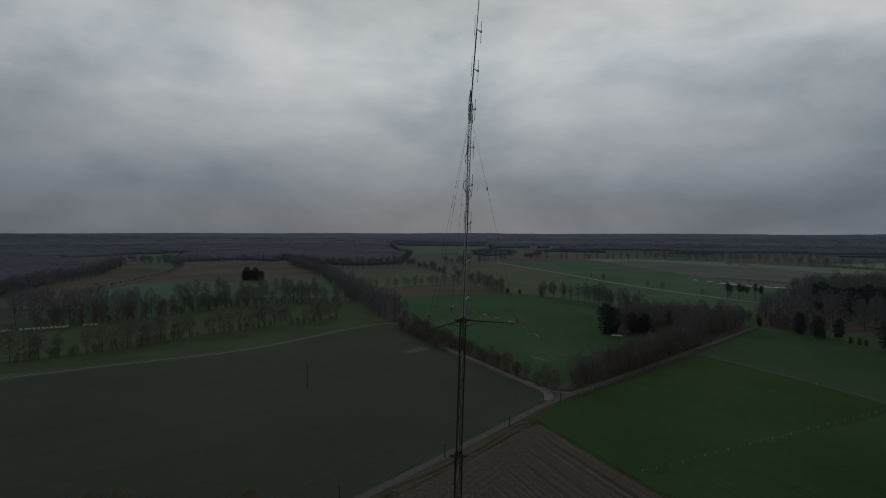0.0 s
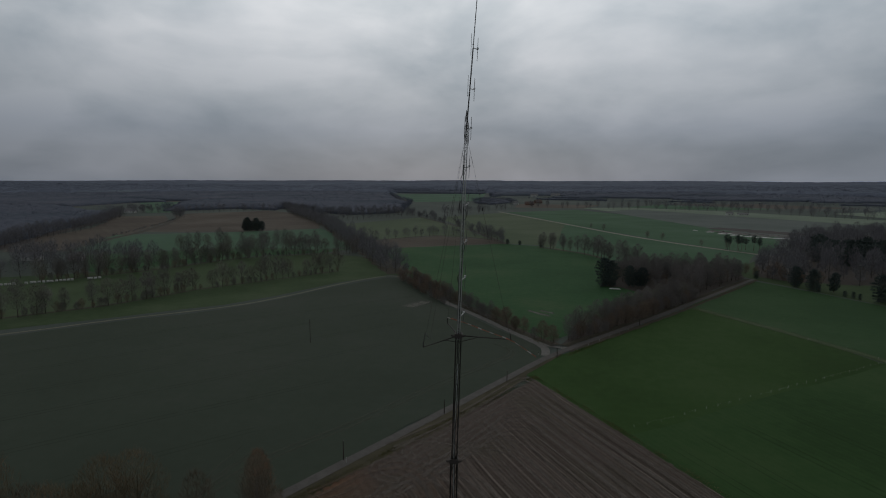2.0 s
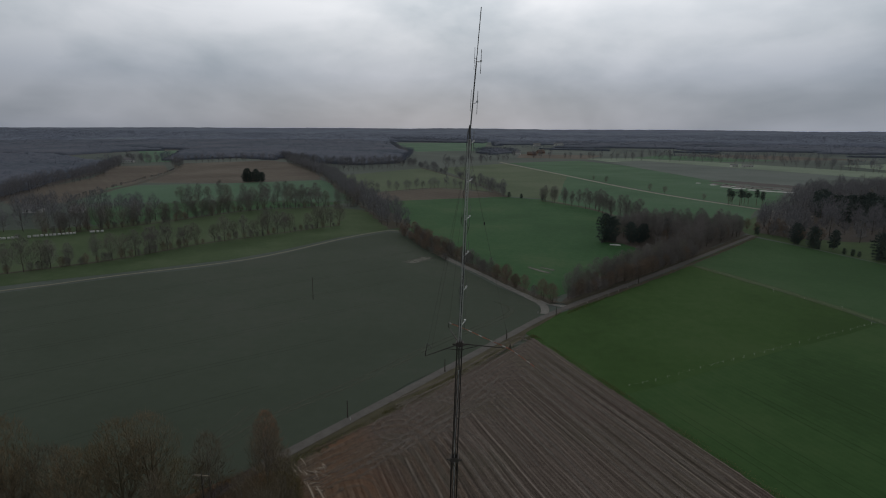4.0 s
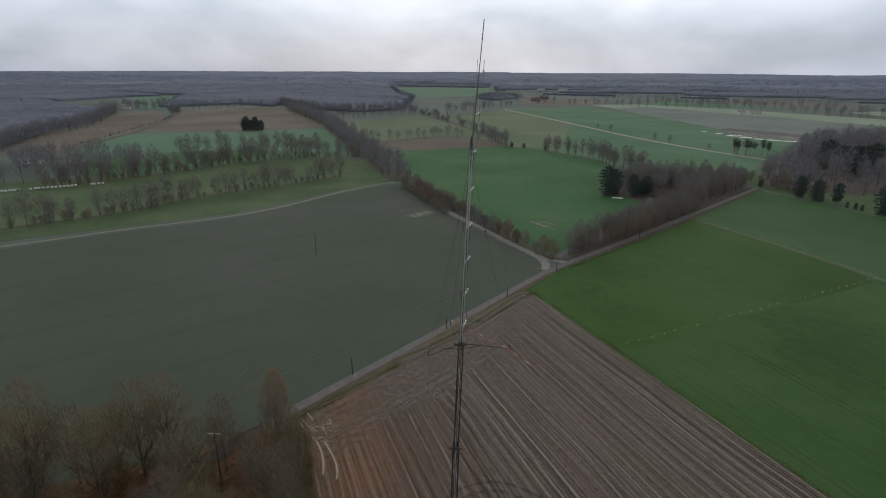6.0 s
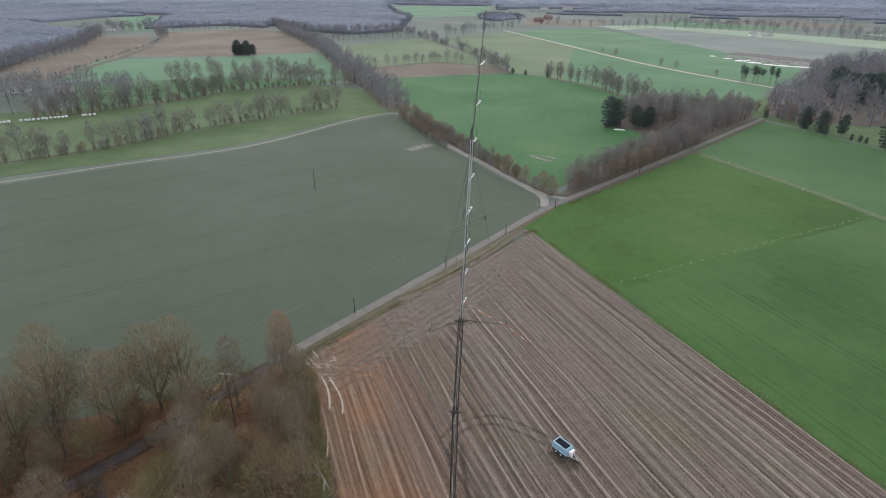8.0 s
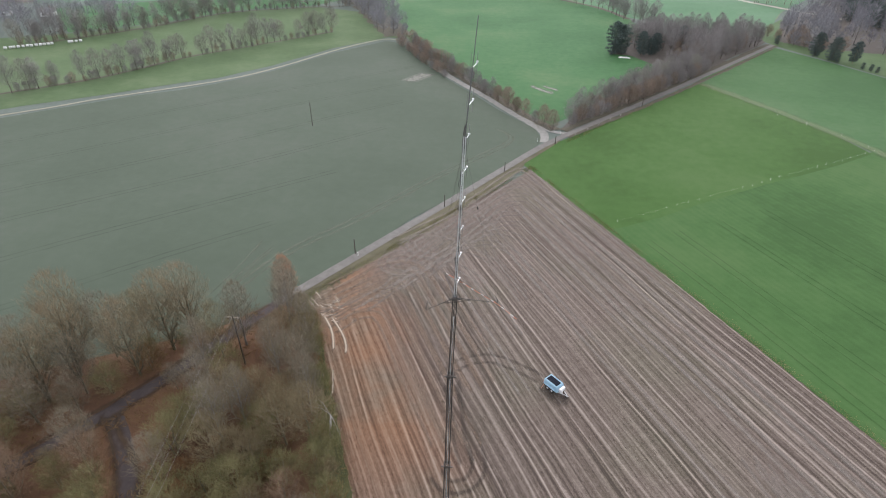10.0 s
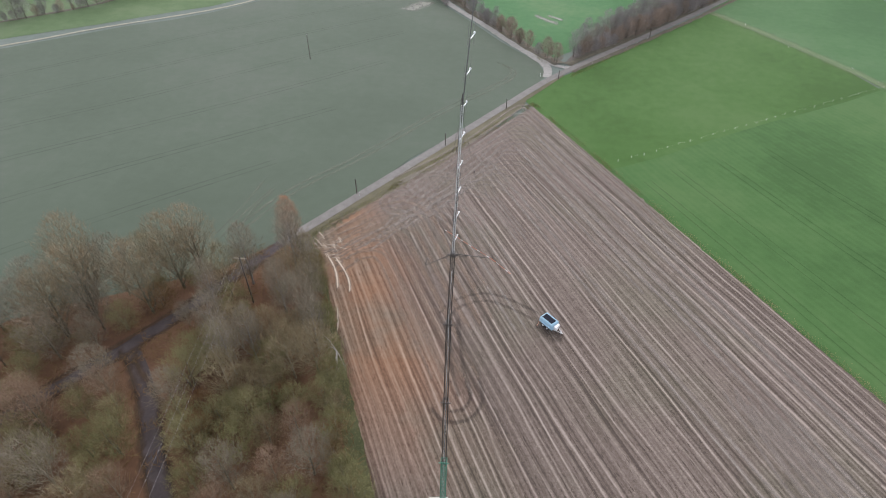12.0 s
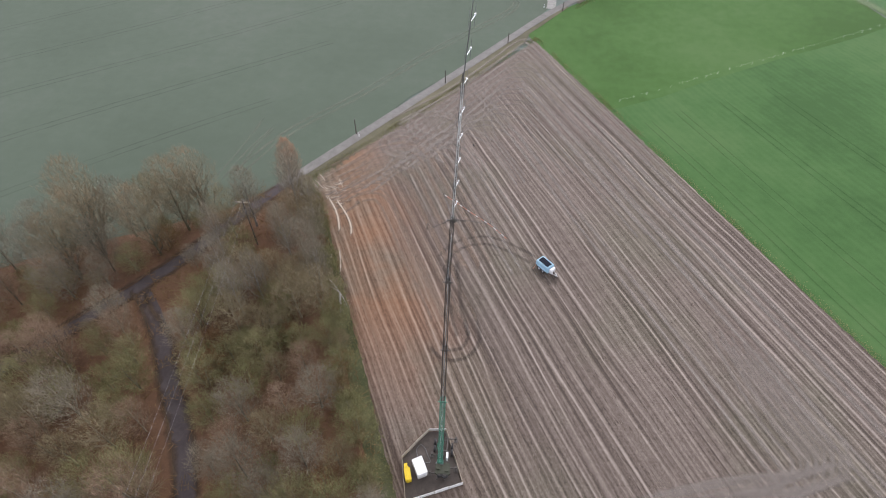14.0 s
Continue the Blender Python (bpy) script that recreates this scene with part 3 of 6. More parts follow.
field("roadside_meadow", [(58, 447), (88, 378), (150, 330), (200, 415), (164, 492), (134, 576), (100, 690)], M["grassolive"], 0.075, "green meadow along the sand road")
field("roadside_field", [(205, 420), (250, 480), (285, 548), (268, 597), (255, 685), (223, 905), (170, 1040), (38, 945), (98, 724), (138, 582), (168, 498)], M["grassolive"], 0.06, "flat green field along the sand road")
field("grey_field", [(268, 592), (287, 548), (380, 665), (470, 714), (289, 1058), (215, 980), (225, 905), (256, 685)], M["greyfield"], 0.07, "grey-green fallow field with bare soil")
field("light_strip", [(470, 718), (289, 1062), (220, 1000), (195, 1110), (292, 1140), (420, 1020), (560, 800), (600, 690), (480, 640)], M["palegrass"], 0.075, "pale green strip of grass")
field("west_meadow", [(-44, 304), (-54, 308), (-78, 281), (-97, 247), (-113, 226), (-147, 200), (-190, 168), (-330, 250), (-230, 300), (-195, 330), (-168, 370), (-120, 396), (-70, 372)], M["meadow"], 0.07, "rough green meadow between tree rows")
field("middle_meadow", [(-232, 302), (-195, 334), (-168, 374), (-120, 400), (-105, 425), (-130, 418), (-196, 424), (-240, 402), (-290, 370)], M["green"], 0.065, "green meadow behind bare trees")
field("pale_field", [(-240, 404), (-196, 426), (-130, 420), (-100, 445), (-142, 535), (-184, 600), (-257, 556), (-364, 513), (-322, 390)], M["mint"], 0.06, "pale green field before brown stubble")
field("stubble_field", [(-358, 545), (-257, 558), (-186, 605), (-212, 684), (-330, 900), (-384, 950), (-484, 850), (-410, 690)], M["farbrown"], 0.06, "brown stubble field with a dark tree clump")
field("west_stubble_field", [(-326, 388), (-362, 540), (-414, 690), (-486, 800), (-545, 780), (-446, 589), (-420, 484), (-364, 383)], M["farbrown"], 0.05, "brown field along a wood")
field("far_meadow", [(-350, 2100), (-173, 1369), (-11, 1464), (5, 2350)], M["mint"], 0.05, "distant pale green meadow between woods")
field("clearing", [(-556, 862), (-515, 888), (-565, 960), (-765, 1320), (-825, 1255)], M["mint"], 0.06, "small distant green clearing")
field("orchard_ground", [(149, 310), (146, 330), (182, 380), (250, 420), (330, 300), (240, 200), (175, 248)], M["meadow"], 0.05, "rough grass under trees by a farm", "ground")
field("clearing", [(290, 1150), (430, 1040), (560, 1100), (400, 1290)], M["grassolive"], 0.055, "distant green field between tree rows")
field("clearing", [(600, 760), (880, 880), (800, 1080), (580, 960)], M["palegrass"], 0.05, "distant pale green field between tree rows")
field("clearing", [(430, 1330), (580, 1120), (760, 1150), (640, 1330)], M["farbrown"], 0.05, "distant brown field between tree rows")
field("roadside_wood_floor", [(26, 178), (37, 202), (52, 221), (67, 239), (80, 257), (70, 280), (60, 283), (64, 296), (92, 332), (150, 329), (147, 315), (100, 259.5), (60, 213.5)], M["farfloor"], 0.13, "dull leaf litter under the roadside wood", "ground", 0.6)
field("farm_wood_floor", [(156, 318), (166, 304), (192, 296), (225, 300), (330, 300), (420, 480), (395, 585), (310, 548), (235, 440), (182, 376)], M["farfloor"], 0.10, "dull leaf litter under the farm wood", "ground", 1.5)
field("tan_ground", [(60, 1120), (195, 1100), (260, 1250), (80, 1290)], M["farbrown"], 0.04, "distant tan field")

# ---- roads and tracks ----
ribbon("road", [(-37.9, 80.2), (-35.8, 83.5), (-8.6, 122.9), (7.0, 145.9), (23.6, 168.9), (59.5, 208.5), (100, 254), (149, 310)], 2.3, M["asphalt"], 0.17, "narrow worn grey asphalt farm road", "road", 0.03)
ribbon("wood_road", [(-36.8, 82.4), (-43.3, 71.4), (-49.6, 60.2), (-55.5, 51.7), (-61, 44.5), (-72, 31), (-90, 12)], 2.3, M["asphalt_dark"], 0.16, "dark lane through the wood", "road", 0.1)
ribbon("wood_lane", [(-55.2, 52.2), (-52, 48.8), (-47.1, 42.7), (-42.5, 35.2), (-38.1, 28.7), (-33.8, 20.1), (-27, 4)], 2.75, M["asphalt_dark"], 0.15, "dark asphalt lane between trees", "road", 0.06)
for off in (-1.3, 1.3):
    ribbon("leaf_drift", [(-55.2 + off, 51.2), (-52 + off, 48.0 - off * 0.4), (-47.1 + off, 42.7 + off * 0.4), (-42.5 + off, 35.2 + off * 0.5), (-38.1 + off, 28.7 + off * 0.5), (-33.8 + off, 20.1 + off * 0.4), (-27 + off, 4)], 1.5, M["leaf_drift"], 0.19, "brown leaves drifted along the lane", "leaves", 0.5, "structure", 1.0)
    ribbon("leaf_drift", [(-38.2 + off, 79 - off * 0.5), (-43.3 + off, 71.4 - off * 0.5), (-49.6 + off, 60.2 - off * 0.5), (-55.5 + off, 51.7 - off * 0.6), (-61 + off, 44.5 - off * 0.7), (-72 + off, 31 - off * 0.7)], 1.4, M["leaf_drift"], 0.195, "brown leaves drifted along the lane", "leaves", 0.5, "structure", 1.0)
ribbon("gravel_track", [(19.5, 166), (20, 174), (16.5, 182), (9, 194.5), (-2, 214), (-14.8, 235), (-20, 245)], 2.7, M["gravel"], 0.15, "pale gravel track along a hedge", "track", 0.15)
ribbon("junction_wedge", [(15.5, 183.5), (20, 178.5), (24.5, 175), (28.5, 174.6), (31.5, 177.2)], 2.0, M["gravel"], 0.145, "gravel mouth of a track at the road", "track", 0.1)
ribbon("farm_track", [(-43, 300), (-54, 303.5), (-64, 294), (-76, 276), (-94, 243), (-111, 221.5), (-145, 195.5), (-172, 172.5), (-260, 108)], 1.35, M["track"], 0.13, "curved pale farm track beside the crop", "track", 0.2)
ribbon("sand_road", [(25, 960), (31, 940), (95, 720), (134, 579), (164, 495), (201, 421), (222, 385)], 4.5, M["sandroad"], 0.12, "straight pale sand road between fields", "road", 0.1)
ribbon("worn_path", [(88, 238), (92, 232), (104.5, 208.5), (114.5, 187), (123.3, 165), (138, 130), (160, 85)], 6.5, M["pathgrass"], 0.14, "faint worn path across the grass", "path", 0.25)

ribbon("field_margin", [(-36.2, 82.2), (-31.2, 76.5), (-27.2, 68), (-21.2, 54.5), (-15, 38), (-8.4, 22.8), (3.6, -5)], 2.6, M["margin"], 0.085, "mossy grass margin between the wood and the field", "grass margin", 0.35, "structure", 1.5)

BANK = "dark brown bank under a hedge"
for pts, w in (([(24, 177), (14, 192), (4, 210), (-8, 232), (-24, 262), (-46, 305)], 4.5), ([(-48, 312), (-95, 424), (-138, 524), (-206, 680), (-322, 895)], 16), ([(26.5, 177), (59, 212), (99, 257), (147, 311)], 3.0),
               ([(-205, 181), (-191, 194), (-163, 221.5), (-143, 256), (-123, 279), (-88, 318)], 2.2), ([(-235, 271), (-218, 291), (-195, 321), (-168, 367), (-124, 390), (-95, 401)], 3.0), ([(-240, 399), (-196, 420), (-130, 414)], 2.5),
               ([(-322, 388), (-349, 493), (-358, 541), (-401, 667), (-446, 763), (-478, 815)], 7.0), ([(45, 448), (60, 431), (76, 408), (88, 372)], 3.5), ([(-104, 484), (-45, 535), (6, 503), (18, 473), (-20, 614), (-94, 803)], 4.0)):
    ribbon("hedge_bank", pts, w, M["bank"], 0.11, BANK, "bank", 0.3, "structure", 5.0, 0.15)

ribbon("muddy_verge", [(27.5, 171.2), (61.6, 207.0), (102.2, 252.2), (150, 308)], 1.8, M["bank"], 0.15, "trodden muddy verge beside the road", "verge", 0.4, "structure", 3.0)

ribbon("muddy_strip", [(262, 650), (284, 626), (303, 600), (330, 570)], 30, M["mud"], 0.13, "dark churned mud on the fallow field", "mud", 0.35, "structure", 6.0)
ribbon("muddy_strip", [(244, 612), (262, 590), (287, 566)], 12, M["mud"], 0.132, "dark churned mud on the fallow field", "mud", 0.4, "structure", 6.0)

# ---- wheel marks on the fields ----
for j, (off, a, b) in enumerate(((94, -70, 10), (114, -40, 40), (133, -45, 75), (153, -60, 95), (172, -70, 120), (192, -60, 130), (212, -40, 150))):
    run, left = Vector((0.76, 0.65)), Vector((-0.65, 0.76))
    pts = [tuple(left * (off + 0.9 * math.sin(0.04 * k + j)) + run * k) for k in range(a, b, 15)]
    for side in (0, 1):
        ribbon("crop_tramline", [(x - side * 1.2, y + side * 1.35) for x, y in pts], 0.55, M["tram"], 0.10 + 0.004 * side, "thin dark wheel line through the crop", "wheel track", 0.5, "structure", seed=j)
for k, off in enumerate((0, 1.8)):
    ribbon("crop_wheel_track", [(x + off * 0.8, y - off * 0.5) for x, y in ((-50, 82), (-42.5, 98.2), (-29.5, 114.9), (-14.5, 137), (-1.8, 153), (6.5, 164), (8.2, 171), (3, 178))],
           0.9, M["tram_pale"], 0.11 + 0.004 * k, "pale worn wheel line along the road", "wheel track", 0.6, "structure", seed=k)
for k, pts in enumerate(([(-51, 80), (-49.5, 88), (-46, 100)], [(-49, 81), (-48, 90), (-45.5, 99)], [(-52.5, 81), (-50.5, 92), (-49, 103)])):
    ribbon("crop_wheel_track", pts, 0.7, M["tram_pale"], 0.12 + 0.004 * k, "pale worn wheel line at the field corner", "wheel track", 0.6, "structure", seed=k + 5)


M["ley_line"] = rut_mat("pressed_grass_line", (0.033, 0.072, 0.026), (0.045, 0.092, 0.033), 0.2, 0.3, fray=2.6)
for j, (off, a, b) in enumerate(((5.0, 6, 125), (14, 4, 130), (27, 4, 130), (42, 4, 120))):
    for side in (0, 1):
        pts = [(30.5 + 0.899 * (off + 1.8 * side) + 0.437 * k + 0.35 * math.sin(0.07 * k + j), 112.5 + 0.437 * (off + 1.8 * side) - 0.899 * k) for k in range(a, b, 12)]
        ribbon("grass_wheel_line", pts, 0.5, M["ley_line"], 0.06 + 0.004 * side, "dark wheel line pressed into sown grass", "wheel track", 0.4, "structure", seed=j)


def ruts():
    rng = random.Random(5)
    count = 0

    def pair(pts, mat, w=0.5, gap=1.9, label="pale dry wheel ruts pressed into the soil"):
        nonlocal count
        count += 1
        line = smooth_line(pts, 1.5)
        for side in (-1, 1):
            off = []
            for i, p in enumerate(line):
                d = (line[min(i + 1, len(line) - 1)] - line[max(i - 1, 0)]).normalized()
                off.append((p.x - d.y * side * gap / 2, p.y + d.x * side * gap / 2))
            drape(ribbon("wheel_rut", off, w * 3.0, mat, 0.3, label, "wheel rut", 0.12, "structure", 0.6, 0.0, count * 2 + side), 0.03 + 0.005 * (count % 9))

    m, q = Vector((0.825, -0.565)), Vector((0.565, 0.825))
    base = Vector((-34.3, 84.2))

    # rows that swing round at the corner and run on along the road
    u, n = Vector((0.437, -0.899)), Vector((0.899, 0.437))
    far_corner = Vector((14.2, 145.4))

    def swing(off, sh, down, along, bend, way=-1, w=0.3, mat="rut_pale"):
        bend = min(bend, down / 3.4, along / 2.6)
        r = far_corner - n * off
        k = (sh - (r - base).dot(m)) / u.dot(m)
        x = r + u * k
        qq = q * way
        pair([tuple(v) for v in (x + u * down, x + u * down * 0.55, x + u * bend * 1.5, x + u * bend * 0.5 + qq * bend * 0.5, x + qq * bend * 1.5, x + qq * along * 0.6 + m * rng.uniform(-1, 1), x + qq * along + m * rng.uniform(-1.5, 1.5))], M[mat], w)

    for k in range(7):
        swing(1.6 + 2.5 * k + rng.uniform(-.2, .2), 2.6 + 2.1 * k + rng.uniform(-.2, .2), rng.uniform(50, 75), 60 - 3.0 * k - rng.uniform(0, 8), 3.0 + 0.6 * k, w=rng.uniform(0.24, 0.32))
    for k in range(5):
        swing(20 + 5.4 * k + rng.uniform(-.6, .6), 15 - 0.7 * k + rng.uniform(-.8, .8), rng.uniform(26, 44), rng.uniform(24, 32), rng.uniform(6.5, 9), -1, rng.uniform(0.24, 0.32))
    for k in range(3):
        swing(30 + 8 * k, 12 + rng.uniform(-1, 1), rng.uniform(20, 30), rng.uniform(16, 24), 7.0, 1, 0.24, "rut_faint")
    for k in range(7):
        swing(44 + 2.4 * k, 4.5 + 1.5 * k, rng.uniform(30, 44), 24 - 2.2 * k, rng.uniform(7, 9), -1, rng.uniform(0.24, 0.32), "rut_warm")
    # two wide turning loops
    for cx, cy, r, a0 in ((-9.4, 103.0, 4.6, 0.7), (-15.5, 95.5, 3.8, 1.1)):
        ring = [(cx + r * math.cos(a) * 1.25, cy + r * math.sin(a)) for a in np.linspace(a0, a0 + 4.2, 8)]
        pair(ring, M["rut_pale"], 0.26, 1.8)
    # long pale lanes down the field
    u, n = Vector((0.437, -0.899)), Vector((0.899, 0.437))
    for off, w in ((-5.5, 0.5), (-13, 0.4), (-24, 0.35)):
        a = Vector((15, 141)) + n * off + u * rng.uniform(8, 16)
        pts = [tuple(a + u * t + n * rng.uniform(-0.25, 0.25)) for t in range(0, 125, 12)]
        pair(pts, M["rut_pale"], w, 1.9)
    # dark muddy turns in the middle
    for pts in ([(-5, 62.5), (-2, 66.5), (3, 68.2), (8, 66.2), (11.5, 64.0)], [(-4.5, 45.5), (-2.6, 43.6), (0.2, 44.2), (1.6, 47), (0.6, 51), (-2, 56), (-3.5, 62)], [(-3, 63), (-1.5, 52), (0, 47)]):
        pair(pts, M["rut_dark"], 0.32, 1.8, "dark damp wheel ruts in the soil")
    drape(ribbon("damp_patch", [(10.8, 62.6), (13.0, 60.6), (15.6, 59.6)], 3.6, M["rut_dark"], 0.3, "dark trampled soil beside the trailer", "soil", 0.3, "structure", 0.6), 0.05)
    # wet sandy ruts by the wood
    for pts, w in (([(-28.4, 77), (-26.2, 73.6), (-24.9, 70.4), (-24.2, 67.6)], 0.75), ([(-26.8, 76.6), (-24.2, 73), (-22.6, 70), (-21.8, 67)], 0.7), ([(-23.3, 63.6), (-22.4, 60.2), (-21.9, 57.6)], 0.5), ([(-25, 64), (-24.2, 61), (-23.6, 57)], 0.35)):
        ribbon("sandy_rut", pts, w * 0.95, M["rut_sand"], 0.32, "pale wet sandy rut at the field edge", "wheel rut", 0.15, "structure", 0.7, 0.02)
    for k in range(44):
        x, y = rng.uniform(-31.5, -26.0), rng.uniform(75.5, 81.5)
        a = (0.5, 2.2, -0.2)[k % 3] + rng.uniform(-0.25, 0.25)
        ln = rng.uniform(1.4, 3.4)
        drape(ribbon("sandy_rut", [(x, y), (x + 0.5 * ln * math.cos(a), y + 0.5 * ln * math.sin(a)), (x + ln * math.cos(a + .12), y + ln * math.sin(a + .12))], rng.uniform(0.26, 0.42), M["rut_sand"] if k % 3 else M["rut_pale"], 0.33, "pale wet sandy rut at the field edge", "wheel rut", 0.4, "structure", 0.5, 0.02), 0.03 + 0.003 * k)
    # worn turning ground at the south-east
    for k in range(6):
        d = 1.5 * k
        pair([(47 - d, 46 + 0.8 * d), (50.5 - d, 37.5), (51.8 - d * 0.8, 33.2 - 0.25 * d), (49.5 - d * 0.8, 30 - 0.3 * d), (44 - d * 0.6, 28.6 - 0.4 * d), (34, 26.8 - 0.5 * d), (22, 23 - 0.5 * d)], M["rut_faint"], rng.uniform(0.26, 0.4))
    for k in range(2):
        drape(ribbon("worn_patch", [(52.5, 32 - 2 * k), (46, 30 - 2.2 * k), (36, 28 - 2.4 * k), (26, 25 - 2.6 * k)], 1.5, M["rut_faint"], 0.3, "pale trampled soil on the turning ground", "soil", 0.3, "structure", 0.6), 0.03)


ruts()
for pts, w in (([(18, 227), (23.5, 220), (28, 217)], 4.2), ([(23, 227), (26, 224), (30, 220.5)], 3.6), ([(-33.5, 227), (-30.5, 231), (-27.5, 236), (-25.5, 241)], 10.0)):
    ribbon("bare_patch", pts, w, M["bare"], 0.13, "pale bare patch in the grass", "bare soil", 0.4)


# ---- trees ----
def tube(verts, faces, pts, radii, sides):
    k0 = len(verts)
    for i, p in enumerate(pts):
        d = (pts[min(i + 1, len(pts) - 1)] - pts[max(i - 1, 0)]).normalized()
        a = d.orthogonal().normalized()
        b = d.cross(a)
        for s in range(sides):
            t = 2 * math.pi * s / sides
            verts.append(p + (a * math.cos(t) + b * math.sin(t)) * radii[i])
    for i in range(len(pts) - 1):
        for s in range(sides):
            a, b = k0 + i * sides + s, k0 + i * sides + (s + 1) % sides
            faces.append((a, b, b + sides, a + sides))


def bare_tree(seed, H, spread, twigs, tw_len, tw_w, limbs=9, bark="bark", crown="twig_brown", first=0.3, multi=1, upright=0.5, branches=6, heavy=1.0):
    """A leafless broadleaf tree: trunk, limbs and branches in one mesh, thin twigs in another."""
    rng = random.Random(seed)
    V, F, TV, TF = [], [], [], []
    spots = []
    zb = H * first * 0.8
    zc, rz = (zb + H) / 2, (H - zb) / 2

    def lobe(d):
        """Uneven outline of the crown in a direction."""
        return 0.84 + 0.30 * noise.noise(d * 1.9 + Vector((seed * 1.7, 0, 0))) + 0.12 * noise.noise(d * 4.5 + Vector((0, seed * 2.3, 0)))

    for stem in range(multi):
        a0 = stem * 6.28 / multi + rng.uniform(-.4, .4)
        lean = Vector((math.cos(a0), math.sin(a0), 0)) * (rng.uniform(0, 0.05) if multi == 1 else rng.uniform(0.035, 0.08)) * H
        hh = H * (1 if stem == 0 else rng.uniform(0.78, 0.95))
        trunk = [Vector((math.cos(a0), math.sin(a0), 0)) * (0.25 if multi > 1 else 0) + Vector((0, 0, -0.2)) + lean * (t ** 0.8) + Vector((rng.uniform(-.015, .015) * H * t, rng.uniform(-.015, .015) * H * t, hh * 0.9 * t)) for t in (0, 0.12, 0.3, 0.5, 0.72, 1.0)]
        r0 = 0.0105 * hh + 0.03
        tube(V, F, trunk, [r0 * 1.35, r0, r0 * 0.85, r0 * 0.6, r0 * 0.36, r0 * 0.08], 6)
        n = max(4, limbs // multi)
        for i in range(n):
            t = first * 0.9 + (0.9 - first * 0.9) * (i + rng.random() * 0.6) / n
            k = min(4, int(t * 5))
            src = trunk[k].lerp(trunk[k + 1], t * 5 - k)
            az = i * 2.4 + rng.uniform(-.5, .5)
            # each limb reaches out to the crown's outline and curves upward
            aim = Vector((math.cos(az), math.sin(az), rng.uniform(-0.1, 0.5) + 1.3 * (t - 0.3))).normalized()
            reach = lobe(aim) * rng.uniform(0.7, 0.9)
            end = Vector((aim.x * spread * reach, aim.y * spread * reach, zc + aim.z * rz * reach)) + lean * 0.4
            end.z = max(end.z, src.z + (0.25 + 0.35 * upright) * (end - src).length)
            bow = (end - src)
            mid = src + bow * 0.5 - Vector((0, 0, 0.10 * bow.length)) + Vector((rng.gauss(0, .05), rng.gauss(0, .05), 0)) * bow.length
            rl = r0 * (0.46 - 0.3 * t) * heavy
            tube(V, F, [src, mid, end], [rl, rl * 0.6, rl * 0.1], 4)
            spots.append((mid, end))
            length, d = bow.length, bow.normalized()
            for b in range(branches):
                f = rng.uniform(0.25, 0.95)
                p0 = src.lerp(mid, f * 2) if f < 0.5 else mid.lerp(end, f * 2 - 1)
                bd = (d * 0.8 + Vector((rng.gauss(0, .6), rng.gauss(0, .6), rng.uniform(0.1, .7)))).normalized()
                p1 = p0 + bd * length * rng.uniform(0.22, 0.42)
                tube(V, F, [p0, p1], [rl * 0.36, rl * 0.07], 3)
                spots.append((p0, p1))
    base = Vector((0, 0, zb))
    for i in range(twigs):
        if rng.random() < 0.3:
            a, b = spots[rng.randrange(len(spots))]
            p = a.lerp(b, rng.uniform(0.25, 1.0)) + Vector((rng.gauss(0, 1), rng.gauss(0, 1), rng.gauss(0, 1))) * 0.03 * H
        else:
            az, zn = rng.uniform(0, 6.283), rng.uniform(-1, 1)
            d = Vector((math.cos(az), math.sin(az), zn)).normalized()
            r = rng.random() ** 0.45 * lobe(d) * math.sqrt(1 - abs(zn) ** (3 if zn < 0 else 2.2)) * spread
            p = Vector((math.cos(az) * r, math.sin(az) * r, zc + zn * rz * (0.9 + 0.1 * lobe(d))))
        out = (p - base).normalized() * 0.8 + Vector((rng.gauss(0, .45), rng.gauss(0, .45), rng.gauss(0.12, .35)))
        out.normalize()
        ln = tw_len * rng.uniform(0.5, 1.25)
        side = out.cross(Vector((rng.uniform(-1, 1), rng.uniform(-1, 1), rng.uniform(-1, 1)))).normalized() * tw_w * rng.uniform(0.6, 1.2)
        k = len(TV)
        TV += [p - side, p + side, p + out * ln]
        TF.append((k, k + 1, k + 2))
    return Model((V, F, bark), (TV, TF, crown))


